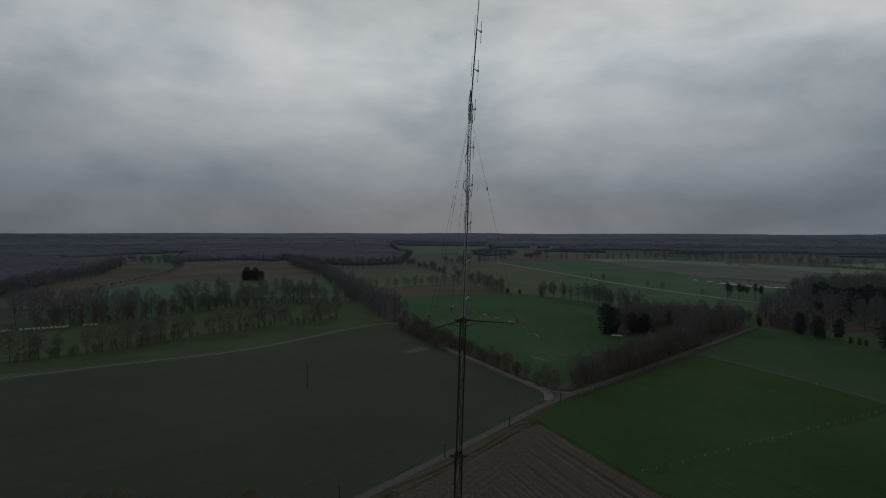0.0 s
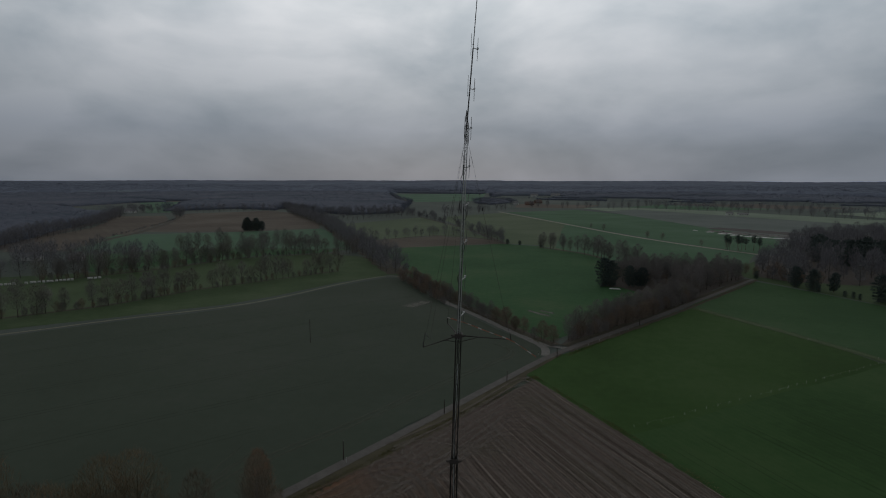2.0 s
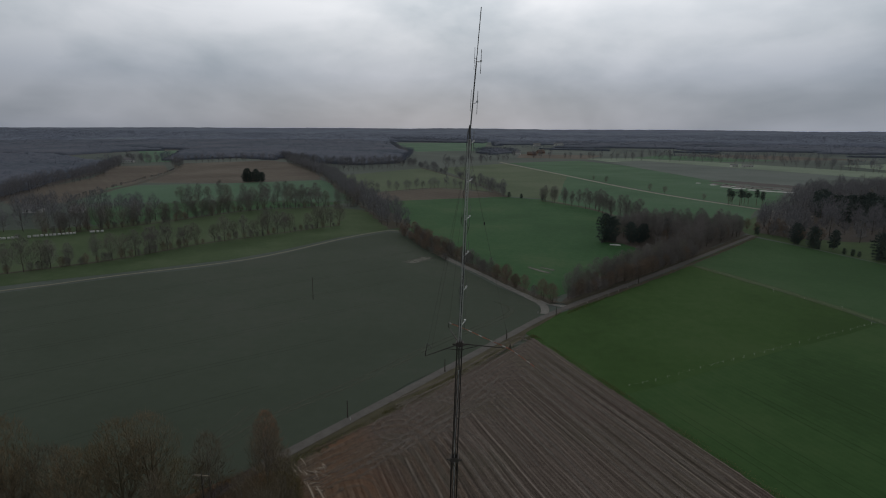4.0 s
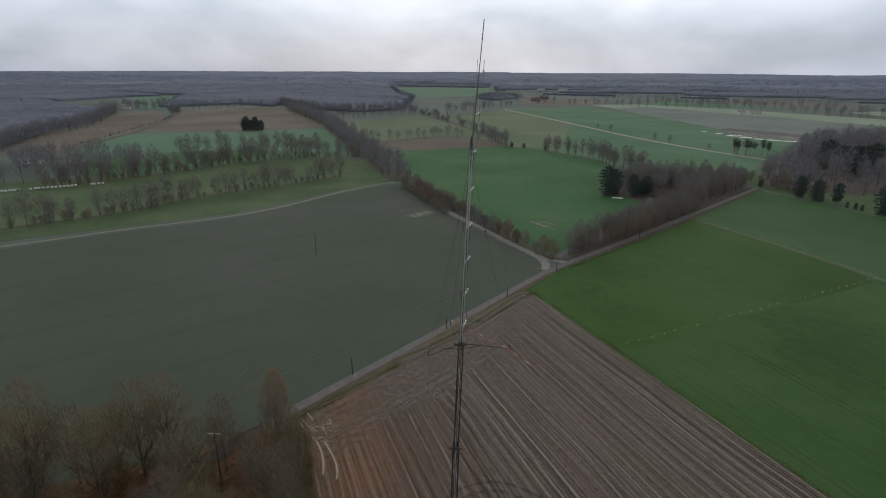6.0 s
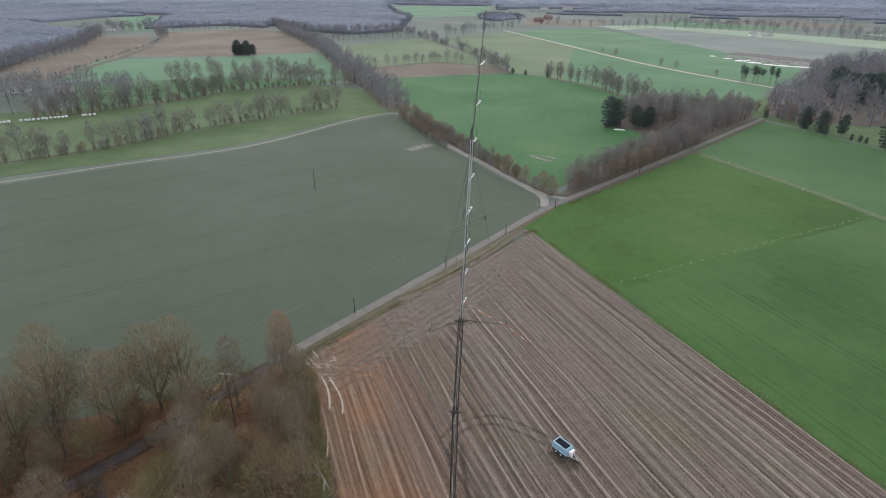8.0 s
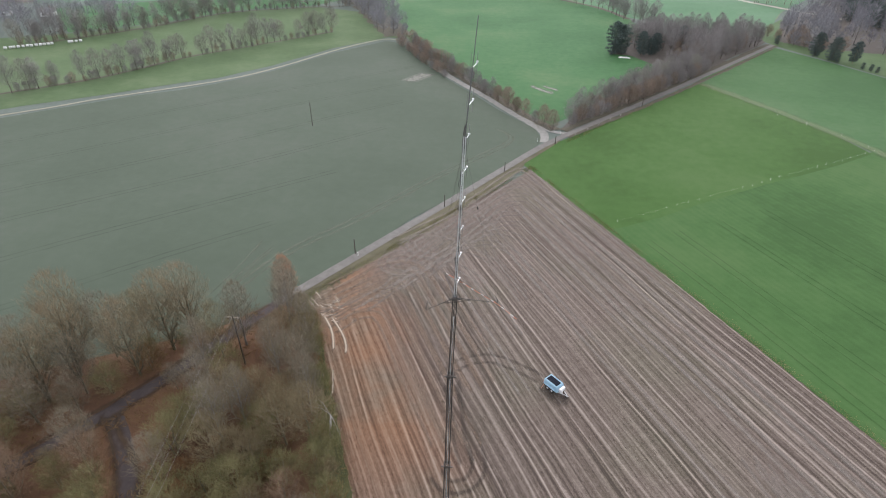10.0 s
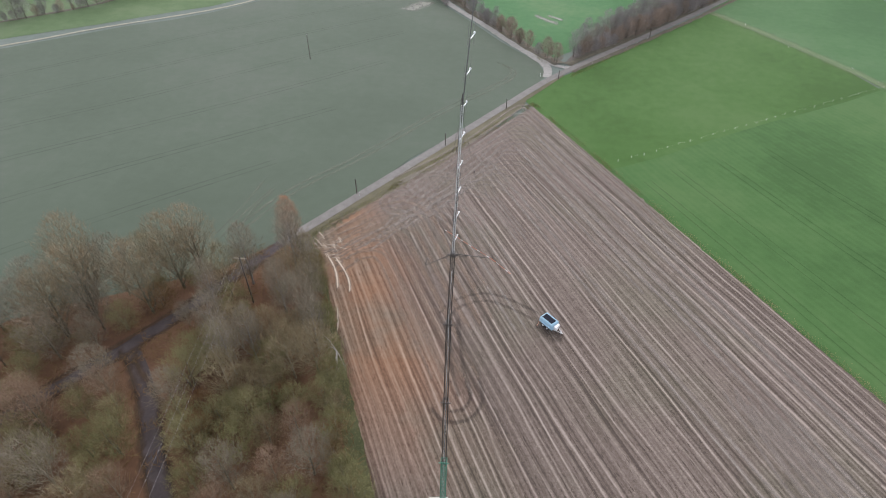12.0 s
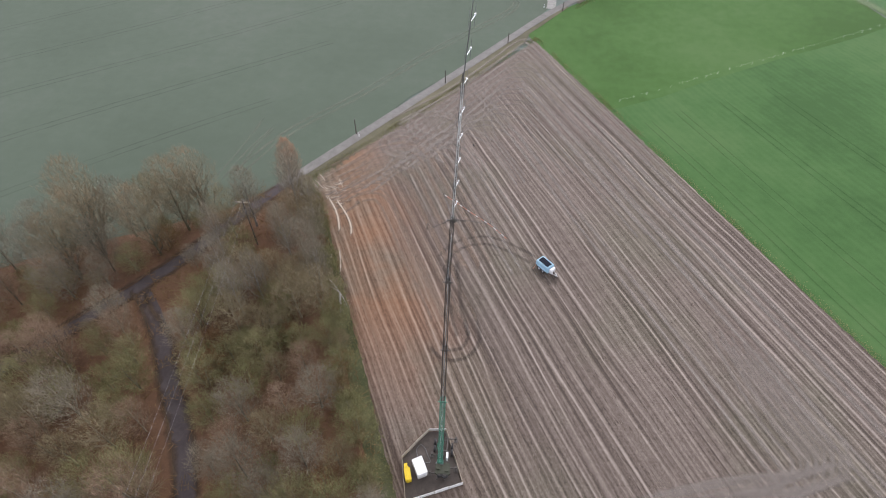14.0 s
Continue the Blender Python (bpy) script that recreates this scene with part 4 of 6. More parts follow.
def conifer(seed, H, R, needles, size, mat="needle", first=0.12, ragged=0.25, name="conifer"):
    rng = random.Random(seed)
    V, F, TV, TF = [], [], [], []
    trunk = [Vector((0, 0, -0.2)), Vector((0.05, 0.03, H * 0.5)), Vector((0, 0, H * 0.98))]
    tube(V, F, trunk, [0.02 * H, 0.012 * H, 0.03], 6)
    n = int(H * 5)
    for i in range(n):
        t = first + (0.97 - first) * i / n
        az = i * 2.399 + rng.uniform(-.3, .3)
        ln = R * (math.sin(math.pi * (0.16 + 0.8 * (t - first) / (1 - first))) ** 0.8) * rng.uniform(1 - ragged, 1 + ragged) + 0.25
        p0 = Vector((0, 0, t * H))
        p1 = p0 + Vector((math.cos(az) * ln, math.sin(az) * ln, (0.25 - 0.4 * (1 - t)) * ln))
        tube(V, F, [p0, p1], [0.05, 0.015], 3)
        for k in range(max(3, int(needles / n * (ln / R + 0.35)))):
            p = p0.lerp(p1, rng.random() ** 0.6) + Vector((rng.gauss(0, 1), rng.gauss(0, 1), rng.gauss(0, 1))) * 0.018 * H
            d = Vector((rng.gauss(0, 1), rng.gauss(0, 1), rng.gauss(-.15, .5))).normalized() * size * rng.uniform(.6, 1.3)
            side = d.cross(Vector((rng.gauss(0, 1), rng.gauss(0, 1), rng.gauss(0, 1)))).normalized() * size * 0.28
            q = len(TV)
            TV += [p - side, p + side, p + d]
            TF.append((q, q + 1, q + 2))
    return Model((V, F, "bark"), (TV, TF, mat))


class Model:
    """Trunk and crown of one kind of tree, to be planted singly or gathered into a stand."""

    def __init__(self, trunk, crown):
        self.raw = []
        for V, F, mat in (trunk, crown):
            tris = [t for f in F for t in ((f,) if len(f) == 3 else ((f[0], f[1], f[2]), (f[0], f[2], f[3])))]
            self.raw.append((np.array([tuple(v) for v in V], np.float32), np.array(tris, np.int32), mat))
        self.meshes = None

    def thing(self, name):
        if self.meshes is None:
            self.meshes = [bulk_mesh(n, v, f, [M[mat]]) for n, (v, f, mat) in zip(("trunk", "crown"), self.raw)]
        ob = new(name)
        for n, me in zip(("trunk", "crown"), self.meshes):
            new(n, me).parent = ob
        return ob


def bulk_mesh(name, verts, tris, mats, index=None):
    me = bpy.data.meshes.new(name)
    me.vertices.add(len(verts))
    me.vertices.foreach_set("co", np.asarray(verts, np.float32).ravel())
    me.loops.add(3 * len(tris))
    me.loops.foreach_set("vertex_index", np.asarray(tris, np.int32).ravel())
    me.polygons.add(len(tris))
    me.polygons.foreach_set("loop_start", np.arange(0, 3 * len(tris), 3, dtype=np.int32))
    me.polygons.foreach_set("loop_total", np.full(len(tris), 3, np.int32))
    for m in mats:
        me.materials.append(m)
    if index is not None:
        me.polygons.foreach_set("material_index", np.asarray(index, np.int32))
    me.update(calc_edges=True)
    return me


class Stand:
    """Many far trees in one mesh."""

    def __init__(self):
        self.v, self.f, self.i, self.mats, self.n = [], [], [], [], 0

    def add(self, model, m):
        r, t = np.array(m.to_3x3()), np.array(m.translation)
        for v, f, mat in model.raw:
            if mat not in self.mats:
                self.mats.append(mat)
            self.v.append(v @ r.T + t)
            self.f.append(f + self.n)
            self.i.append(np.full(len(f), self.mats.index(mat)))
            self.n += len(v)

    def finish(self, name, label, category):
        me = bulk_mesh(name, np.concatenate(self.v), np.concatenate(self.f), [M[k] for k in self.mats], np.concatenate(self.i))
        return tagged(new(name, me), label, category, kind="stuff")


def plant(model, x, y, s, turn, label, category="tree", group="", to="bare_tree"):
    m = Matrix.Translation((x, y, 0.05)) @ Matrix.Rotation(turn, 4, "Z") @ Matrix.Diagonal((s, s, s * (0.92 + 0.16 * ((x * 7.3 + y * 3.1) % 1)), 1))
    if isinstance(to, Stand):
        to.add(model, m)
        return
    ob = model.thing(to)
    ob.matrix_world = m
    tagged(ob, label, category, group)


def retire(models):
    """Removes the patterns that copies were taken from."""
    for m in models:
        for o in list(m.children_recursive) + [m]:
            bpy.data.objects.remove(o)


def near_wood():
    rng = random.Random(11)
    kinds = [("twig_oak", "bare oak with lichen-green twigs in the wood", 16, 5.2, 28), ("twig_brown", "bare brown-twigged tree in the wood", 13, 4.2, 10),
             ("twig_grey", "bare grey-twigged tree in the wood", 12.5, 4.3, 10), ("twig_moss", "low mossy yellow-green bare tree in the wood", 8.5, 4.0, 10),
             ("twig_olive", "bare many-limbed tree with olive twigs in the wood", 11, 4.5, 12), ("twig_grey", "slender bare birch with purplish twigs", 14, 3.0, 11)]
    models = []
    for i, (mat, lab, h, sp, lm) in enumerate(kinds):
        models.append((bare_tree(100 + i, h, sp, 3000 if i == 0 else 2300, 1.2, 0.027, lm, "bark_birch" if i == 5 else ("bark_oak" if i == 0 else "bark_lichen"), mat, 0.12 if i == 0 else 0.2, 2 if i == 0 else 1 + (i == 3), 1.2 if i == 0 else 0.6, 9 if i == 0 else 6, 1.2 if i == 0 else 1.1), lab))
    done = []

    def free(x, y, gap):
        return all((x - a) ** 2 + (y - b) ** 2 > gap * gap for a, b in done)

    lane = smooth_line([(-55.2, 52.2), (-52, 48.8), (-47.1, 42.7), (-38.1, 28.7), (-33.8, 20.1), (-27, 4)], 2) + smooth_line([(-61, 44.5), (-55.5, 51.7), (-49.6, 60.2), (-43.3, 71.4), (-36, 83.6)], 2)
    upper = smooth_line([(-61, 44.5), (-55.5, 51.7), (-49.6, 60.2), (-43.3, 71.4), (-38, 80)], 3)
    tries = 0
    while len(done) < 245 and tries < 12000:
        tries += 1
        x, y = rng.uniform(-118, -8), rng.uniform(4, 84)
        if not inside(x, y, WOOD_FLOOR):
            continue
        if min((x - p.x) ** 2 + (y - p.y) ** 2 for p in lane) < (3.5 if y < 50 else 3.1) ** 2:
            continue
        if not inside(x + 4.2, y + 1.0, WOOD_FLOOR) or not free(x, y, 4.1 if (y > 0.55 * x + 88 and x < -44) else (3.1 if x > -44 and y > 46 else 3.6)):
            continue
        if math.hypot(x + 38.3, y - 63.5) < 3.4 or (x < -36.5 and y > 72.5 and x > -45) or math.hypot(x + 36.7, y - 81.6) < (10.5 if y > 1.9 * x + 148 else 3.6):
            continue
        done.append((x, y))
        north = y > 0.55 * x + 88 and x < -44
        east = x > -44 and y > 48
        if north:
            k, s = rng.choice((0, 0, 0, 2, 4) if x > -68 else (2, 2, 1, 4)), rng.uniform(0.92, 1.15)
        elif east:
            k, s = rng.choice((2, 5, 4, 3, 4) if y < 64 else (1, 5, 2, 5, 4)), rng.uniform(0.75, 1.05)
        else:
            k, s = rng.choice((1, 2, 3, 3, 3, 4)), rng.uniform(0.6, 0.95)
        # lower growth in front of the upper lane
        away = Vector((x, y, 0)).normalized()
        tip = Vector((x, y, 0)) + away * kinds[k][2] * s * 1.2
        hides = any((Vector((x, y, 0)).lerp(tip, f) - p).length < 1.7 for p in upper for f in (0.3, 0.65, 1.0))
        if hides and not north and rng.random() < 0.85:
            if rng.random() < 0.3:
                continue
            k, s = rng.choice((2, 3, 4)), rng.uniform(0.32, 0.45)
        plant(models[k][0], x, y, s, rng.uniform(0, 6.28), models[k][1], "tree", "trees of the wood")
    larch = bare_tree(160, 10.9, 2.5, 2800, 0.8, 0.018, 14, "bark", "twig_rust", 0.14, 1, 0.2, 7)
    plant(larch, -36.7, 81.6, 1.0, 0.4, "slim rust-coloured larch at the wood's corner", "tree", to="larch")
    bush = [bare_tree(150 + i, 3.6, 2.0, 1100, 0.8, 0.024, 7, "bark_lichen", mat, 0.08, 2, branches=3) for i, mat in enumerate(("twig_moss", "twig_olive", "bramble"))]
    for p in smooth_line([(-9.5, 20), (-15.5, 35), (-22, 55), (-29, 73), (-33.5, 80)], 1.7):
        plant(bush[rng.randrange(3)], p.x - 0.6 + rng.uniform(-1, .7), p.y + rng.uniform(-1, 1), rng.uniform(0.6, 1.15), rng.uniform(0, 6.28), "low brown-green bush at the edge of the field", "bush", "bushes at the field edge", "edge_bush")
    for k in range(170):
        x, y = rng.uniform(-112, -14), rng.uniform(8, 80)
        if inside(x, y, WOOD_FLOOR) and inside(x + 3, y + 1, WOOD_FLOOR) and min((x - p.x) ** 2 + (y - p.y) ** 2 for p in lane) > 9 and free(x, y, 1.6) and not any((Vector((x, y, 0)).normalized() * f + Vector((x, y, 0)) - p).length < 2.2 for p in upper for f in (0, 2, 4)):
            plant(bush[rng.randrange(3)], x, y, rng.uniform(0.8, 1.5), rng.uniform(0, 6.28), "low mossy bush under the bare trees", "bush", "bushes in the wood", "wood_bush")
    # undergrowth
    V, F = [], []
    n = 0
    while n < 30000:
        x, y = rng.uniform(-120, -3), rng.uniform(0, 84)
        if not inside(x + 2.5, y + 0.8, WOOD_FLOOR) or min((x - p.x) ** 2 + (y - p.y) ** 2 for p in lane[::3]) < 4.8:
            continue
        if noise.noise(Vector((x * 0.12, y * 0.12, 0))) < -0.12 and rng.random() < 0.75:
            continue
        n += 1
        h = rng.uniform(0.3, 1.5)
        p = Vector((x, y, rng.uniform(0.05, 0.8)))
        d = Vector((rng.gauss(0, .7), rng.gauss(0, .7), rng.uniform(.1, 1))).normalized() * h
        s = d.cross(Vector((rng.gauss(0, 1), rng.gauss(0, 1), rng.gauss(0, 1)))).normalized() * 0.05
        k = len(V)
        V += [p - s, p + s, p + d]
        F.append((k, k + 1, k + 2))
    tagged(mesh_ob("undergrowth", V, F, M["bramble"]), "brown bramble and bracken under the trees", "undergrowth", kind="stuff")


near_wood()


def broken_trunk():
    t = root("broken_birch", -20.6, 51.6, 0.1, 20)
    tagged(t, "broken pale birch with bare white stems at the field edge", "tree")
    V, F = [], []
    tube(V, F, [Vector((0, 0, -0.1)), Vector((0.1, 0, 1.6)), Vector((0.3, 0.1, 2.6))], [0.2, 0.18, 0.16], 8)
    mesh_ob("stump", V, F, M["bark_pale"], t)
    for k, (x, y, z) in enumerate(((0.9, -2.2, 0.8), (-2.2, 1.6, 3.6), (-0.6, -3.4, 0.9), (-1.6, 2.6, 4.4))):
        V, F = [], []
        tube(V, F, [Vector((0.3, 0.1, 3.0)), Vector((0.3 + x * 0.5, 0.1 + y * 0.5, 3.0 + (z - 3) * 0.5 + 0.5)), Vector((0.3 + x, y, z))], [0.06, 0.035, 0.01], 5)
        for j in range(5):
            a = Vector((0.3, 0.1, 3.0)).lerp(Vector((0.3 + x, y, z)), 0.4 + 0.12 * j)
            tube(V, F, [a, a + Vector((math.sin(j * 2.1 + k), math.cos(j * 1.7 + k), 0.5))], [0.025, 0.006], 3)
        mesh_ob("stem", V, F, M["bark_pale"], t)


broken_trunk()


def rows_of_trees():
    rng = random.Random(21)
    mods = [bare_tree(200 + i, h, sp, 1350 if i < 3 else 900, 1.3, 0.042, lm, "bark_field", mat, fst, mu, 0.6, 3, 0.85) for i, (h, sp, lm, mat, fst, mu) in enumerate((
        (13, 3.7, 9, "twig_field", 0.24, 1), (12, 3.3, 9, "twig_field", 0.2, 1), (11, 3.9, 9, "twig_field2", 0.24, 1), (7, 2.8, 7, "twig_hedge", 0.1, 2), (6, 2.6, 7, "twig_field", 0.08, 2)))]
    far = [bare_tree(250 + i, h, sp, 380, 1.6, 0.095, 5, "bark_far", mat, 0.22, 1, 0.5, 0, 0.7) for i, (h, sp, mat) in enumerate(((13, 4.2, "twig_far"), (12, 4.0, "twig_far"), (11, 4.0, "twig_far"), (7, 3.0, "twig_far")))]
    dark = [conifer(300 + i, h, r, n, 0.55, "needle", f, 0.3) for i, (h, r, f, n) in enumerate(((13, 3.7, 0.05, 4200), (11, 3.0, 0.12, 2800), (6, 1.8, 0.04, 900)))]

    small = [conifer(330 + i, h, r, 750, 1.1, "needle", 0.1, 0.3) for i, (h, r) in enumerate(((13, 3.9), (11, 3.3)))]

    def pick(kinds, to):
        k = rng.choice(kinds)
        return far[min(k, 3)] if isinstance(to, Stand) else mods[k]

    def row(pts, gap, kinds, smin, smax, wide, label, group, to="field_tree"):
        line = smooth_line(pts, gap)
        for p in line:
            if rng.random() < 0.12:
                continue
            plant(pick(kinds, to), p.x + rng.uniform(-wide, wide), p.y + rng.uniform(-wide, wide), rng.uniform(smin, smax), rng.uniform(0, 6.28), label, "shrub" if to == "hedge_shrub" else "tree", group, to)

    def grove(poly, count, kinds, smin, smax, label, group, gap=4.0, to="woodland_tree"):
        xs, ys = [p[0] for p in poly], [p[1] for p in poly]
        done, tries = [(62, 281), (67, 286), (60, 286), (75, 281), (83, 284), (79, 280)], 0
        while len(done) < count and tries < count * 40:
            tries += 1
            x, y = rng.uniform(min(xs), max(xs)), rng.uniform(min(ys), max(ys))
            if inside(x, y, poly) and all((x - a) ** 2 + (y - b) ** 2 > gap * gap for a, b in done):
                done.append((x, y))
                plant(pick(kinds, to), x, y, rng.uniform(smin, smax), rng.uniform(0, 6.28), label, "tree", group, to)

    stand = {k: Stand() for k in ("lane_trees", "homestead_trees", "far_tree_rows", "farm_wood")}
    hedge = "bare brown hedge shrub beside the gravel track"
    row([(23, 178), (14, 191), (4, 209), (-8, 231), (-24, 261), (-38, 291)], 3.2, (3, 4, 3), 0.6, 1.05, 1.0, hedge, "hedge by the gravel track", "hedge_shrub")
    row([(8, 206), (-10, 238), (-28, 271), (-46, 308)], 5.0, (0, 1, 3), 0.4, 0.6, 1.2, hedge, "hedge by the gravel track", "hedge_shrub")
    row([(-17.5, 236), (-31, 262), (-38, 277), (-46, 292)], 3.2, (3, 4), 0.5, 0.8, 0.7, hedge, "hedge by the gravel track", "hedge_shrub")
    lane = "bare tree lining the lane between fields"
    for off in (-7, 0, 7):
        row([(-52 + off, 318), (-95 + off, 424), (-138 + off, 524), (-206 + off, 680), (-322 + off, 895)], 7.0, (0, 1, 3, 0), 0.75, 1.1, 2.5, lane, "trees along the lane", stand["lane_trees"])
    line = "bare field-edge tree in a row"
    row([(-205, 180), (-191, 193), (-163, 220.5), (-143, 255), (-123, 278), (-88, 317)], 4.6, (0, 1, 2, 2), 0.75, 1.15, 1.0, line, "tree row by the meadow")
    row([(-205, 180), (-163, 220.5), (-143, 255), (-88, 317)], 3.4, (3, 4), 0.35, 0.65, 1.0, "low bare shrub below the field trees", "shrubs by the meadow", "hedge_shrub")
    row([(-235, 270), (-218, 290), (-195, 320), (-168, 366), (-124, 389), (-95, 400)], 4.8, (0, 1, 2), 0.85, 1.35, 2.0, line, "tree row behind the meadow")
    row([(-235, 270), (-218, 290), (-195, 320), (-168, 366), (-124, 389), (-95, 400)], 4.2, (3, 4), 0.4, 0.7, 1.5, "low bare shrub below the field trees", "shrubs behind the meadow", "hedge_shrub")
    row([(-240, 280), (-195, 322), (-168, 368)], 6.0, (0, 3, 2), 0.6, 1.0, 5.0, line, "tree row behind the meadow")
    row([(-240, 398), (-196, 419), (-130, 413)], 6.5, (0, 1, 2), 0.9, 1.3, 1.5, line, "tree row at the pale field")
    grove([(-330, 300), (-250, 268), (-222, 292), (-200, 330), (-260, 372), (-320, 360)], 55, (0, 1, 0), 0.8, 1.2, "bare tree by a homestead", "trees by the homestead", 6, stand["homestead_trees"])
    block = "bare tree of the small wood by the road"
    grove([(64, 290), (68, 300), (92, 330), (152, 327), (148, 317), (100, 262), (92, 262), (88, 276), (84, 288), (72, 287)], 118, (0, 1, 0, 1, 3), 0.7, 1.08, block, "trees of the roadside wood", 3.6)
    grove([(28, 182), (35, 197), (51, 218), (65, 235), (82, 256), (94, 264), (99, 260), (60, 214)], 82, (0, 1, 2, 3), 0.55, 0.8, block, "trees of the roadside wood", 2.7)
    row([(26, 178), (58, 211), (98, 256)], 3.2, (3, 4), 0.6, 1.0, 0.8, "bare brown shrub by the road", "roadside shrubs", "hedge_shrub")
    row([(45.5, 447), (60, 430), (76, 407)], 5, (0, 1), 0.85, 1.15, 2, line, "trees at the meadow's end")
    row([(76, 407), (87, 372), (95, 345)], 5, (0, 1), 0.95, 1.25, 3, line, "trees at the meadow's end")
    row([(-104, 482), (-45, 532), (5, 502), (18, 474)], 7, (0, 2, 0), 0.7, 1.0, 2, line, "tree row at the brown strip", stand["far_tree_rows"])
    row([(16, 476), (-20, 614), (-94, 803), (-150, 900)], 8, (0, 1, 3), 0.8, 1.1, 5, line, "tree row between far fields", stand["far_tree_rows"])
    row([(-217, 697), (-160, 770), (-108, 836)], 8, (0, 1), 0.95, 1.25, 2, line, "tree row between far fields", stand["far_tree_rows"])
    for pts in ([(60, 1118), (90, 1111), (195, 1093), (289, 1060)], [(320, 1050), (377, 1026), (452, 982)], [(470, 930), (493, 891), (527, 817), (560, 760)], [(300, 1180), (420, 1120), (560, 960), (640, 860)], [(-60, 820), (0, 960), (40, 1000)]):
        row(pts, 13, (0, 1, 0), 0.95, 1.35, 5, line, "far tree rows", stand["far_tree_rows"])
    for pts in ([(-374, 390), (-416, 485), (-443, 589), (-548, 788)], [(-382, 396), (-424, 490), (-452, 592), (-556, 792)], [(-384, 1026), (-292, 892), (-209, 842), (-140, 908)], [(-392, 1034), (-300, 902), (-212, 852), (-146, 920)], [(-560, 860), (-500, 866), (-376, 950)]):
        row(pts, 8, (0, 1), 0.8, 1.25, 3, line, "wood edge", stand["far_tree_rows"])
    row([(-335, 411), (-358, 502), (-401, 656), (-430, 730)], 6, (3,), 0.22, 0.4, 1.0, line, "field hedge", stand["far_tree_rows"])
    row([(-436, 752), (-452, 776), (-470, 800)], 4, (0, 1), 0.8, 1.2, 6, line, "field hedge", stand["far_tree_rows"])
    farm = "bare tree in the farm wood"
    RW = [(152, 318), (158, 292), (182, 300), (215, 285), (330, 290), (420, 480), (395, 585), (310, 548), (235, 440), (180, 372)]
    grove(RW, 290, (0, 1, 0, 1), 0.8, 1.3, farm, "trees of the farm wood", 6.0, stand["farm_wood"])
    grove(RW, 210, (3,), 0.6, 1.1, farm, "shrubs of the farm wood", 5.0, stand["farm_wood"])
    grove([(-640, 850), (-560, 845), (-540, 880), (-600, 910)], 22, (0, 1), 0.9, 1.3, farm, "trees by the far house", 6.0, stand["far_tree_rows"])
    for x, y, k, s in ((62, 283, 0, 1.1), (66, 286, 0, 1.05), (74.6, 281, 1, 1.0), (78.6, 280, 1, 0.75), (82, 284.5, 1, 0.9), (100, 304, 1, 0.9), (152, 313, 2, 0.7), (160, 289, 0, 0.8), (164, 281, 0, 0.85), (171, 276, 1, 0.85), (164.5, 277, 2, 0.6),
                       (170, 266, 2, 0.5), (172, 263, 2, 0.5), (173, 260, 2, 0.45), (178, 254, 0, 0.95), (183, 250, 0, 0.9), (190, 258, 0, 0.95), (47, 452, 2, 0.9), (20, 470, 2, 0.8), (30, 462, 2, 0.7)):
        plant(dark[k], x, y, s, rng.uniform(0, 6.28), "dark evergreen conifer at a field edge", "tree", "dark conifers", "conifer")
    for x in range(6):
        plant(dark[0], -258.6 + x * 3.7 + rng.uniform(-.8, .8), 572 + rng.uniform(-2, 2), rng.uniform(0.72, 1.08), rng.uniform(0, 6.28), "dark evergreen clump in a stubble field", "tree", "dark clump", "conifer")
    for k in range(14):
        plant(small[rng.choice((0, 1))], rng.uniform(265, 380), rng.uniform(350, 470), rng.uniform(0.8, 1.15), rng.uniform(0, 6.28), "tall dark conifer in the farm wood", "tree", "dark conifers of the farm wood", stand["farm_wood"])
    for x, y in ((156, 322), (159, 314), (163, 306), (168, 298), (154, 330), (165, 318), (172, 308), (176, 296), (170, 322)):
        plant(mods[3], x, y, rng.uniform(0.8, 1.2), rng.uniform(0, 6.28), "low reddish-brown bare shrub at the farm", "shrub", "shrubs at the farm", "hedge_shrub")
    for k in range(26):
        plant(small[rng.choice((0, 1))], rng.uniform(224, 268), rng.uniform(355, 400), rng.uniform(1.0, 1.4), rng.uniform(0, 6.28), "tall dark conifer in the farm wood", "tree", "dark conifers of the farm wood", stand["farm_wood"])
    pine = [conifer(310 + i, 12, 2.0, 420, 0.65, "needle", 0.52, 0.6) for i in range(2)]
    for k in range(9):
        plant(pine[k % 2], 190 + k * 3.2, 438 + rng.uniform(-5, 7), rng.uniform(0.75, 1.05), rng.uniform(0, 6.28), "tall pine with a dark ragged crown by the sand road", "tree", "pines by the sand road", "pine_tree")
    for x, y in ((178, 468), (160, 512), (152, 530), (128, 610), (120, 640), (190, 446), (310, 520), (304, 514)):
        plant(mods[2], x + 3, y, rng.uniform(0.45, 0.75), rng.uniform(0, 6.28), "small bare tree beside the sand road", "tree", "trees by the sand road", "field_tree")
    stand["lane_trees"].finish("lane_trees", "double line of bare trees along a lane", "trees")
    stand["homestead_trees"].finish("homestead_trees", "bare trees crowding round a homestead", "trees")
    stand["far_tree_rows"].finish("far_tree_rows", "rows of bare trees between far fields", "trees")
    stand["farm_wood"].finish("farm_wood", "mixed wood of bare trees and dark conifers", "woods")


rows_of_trees()


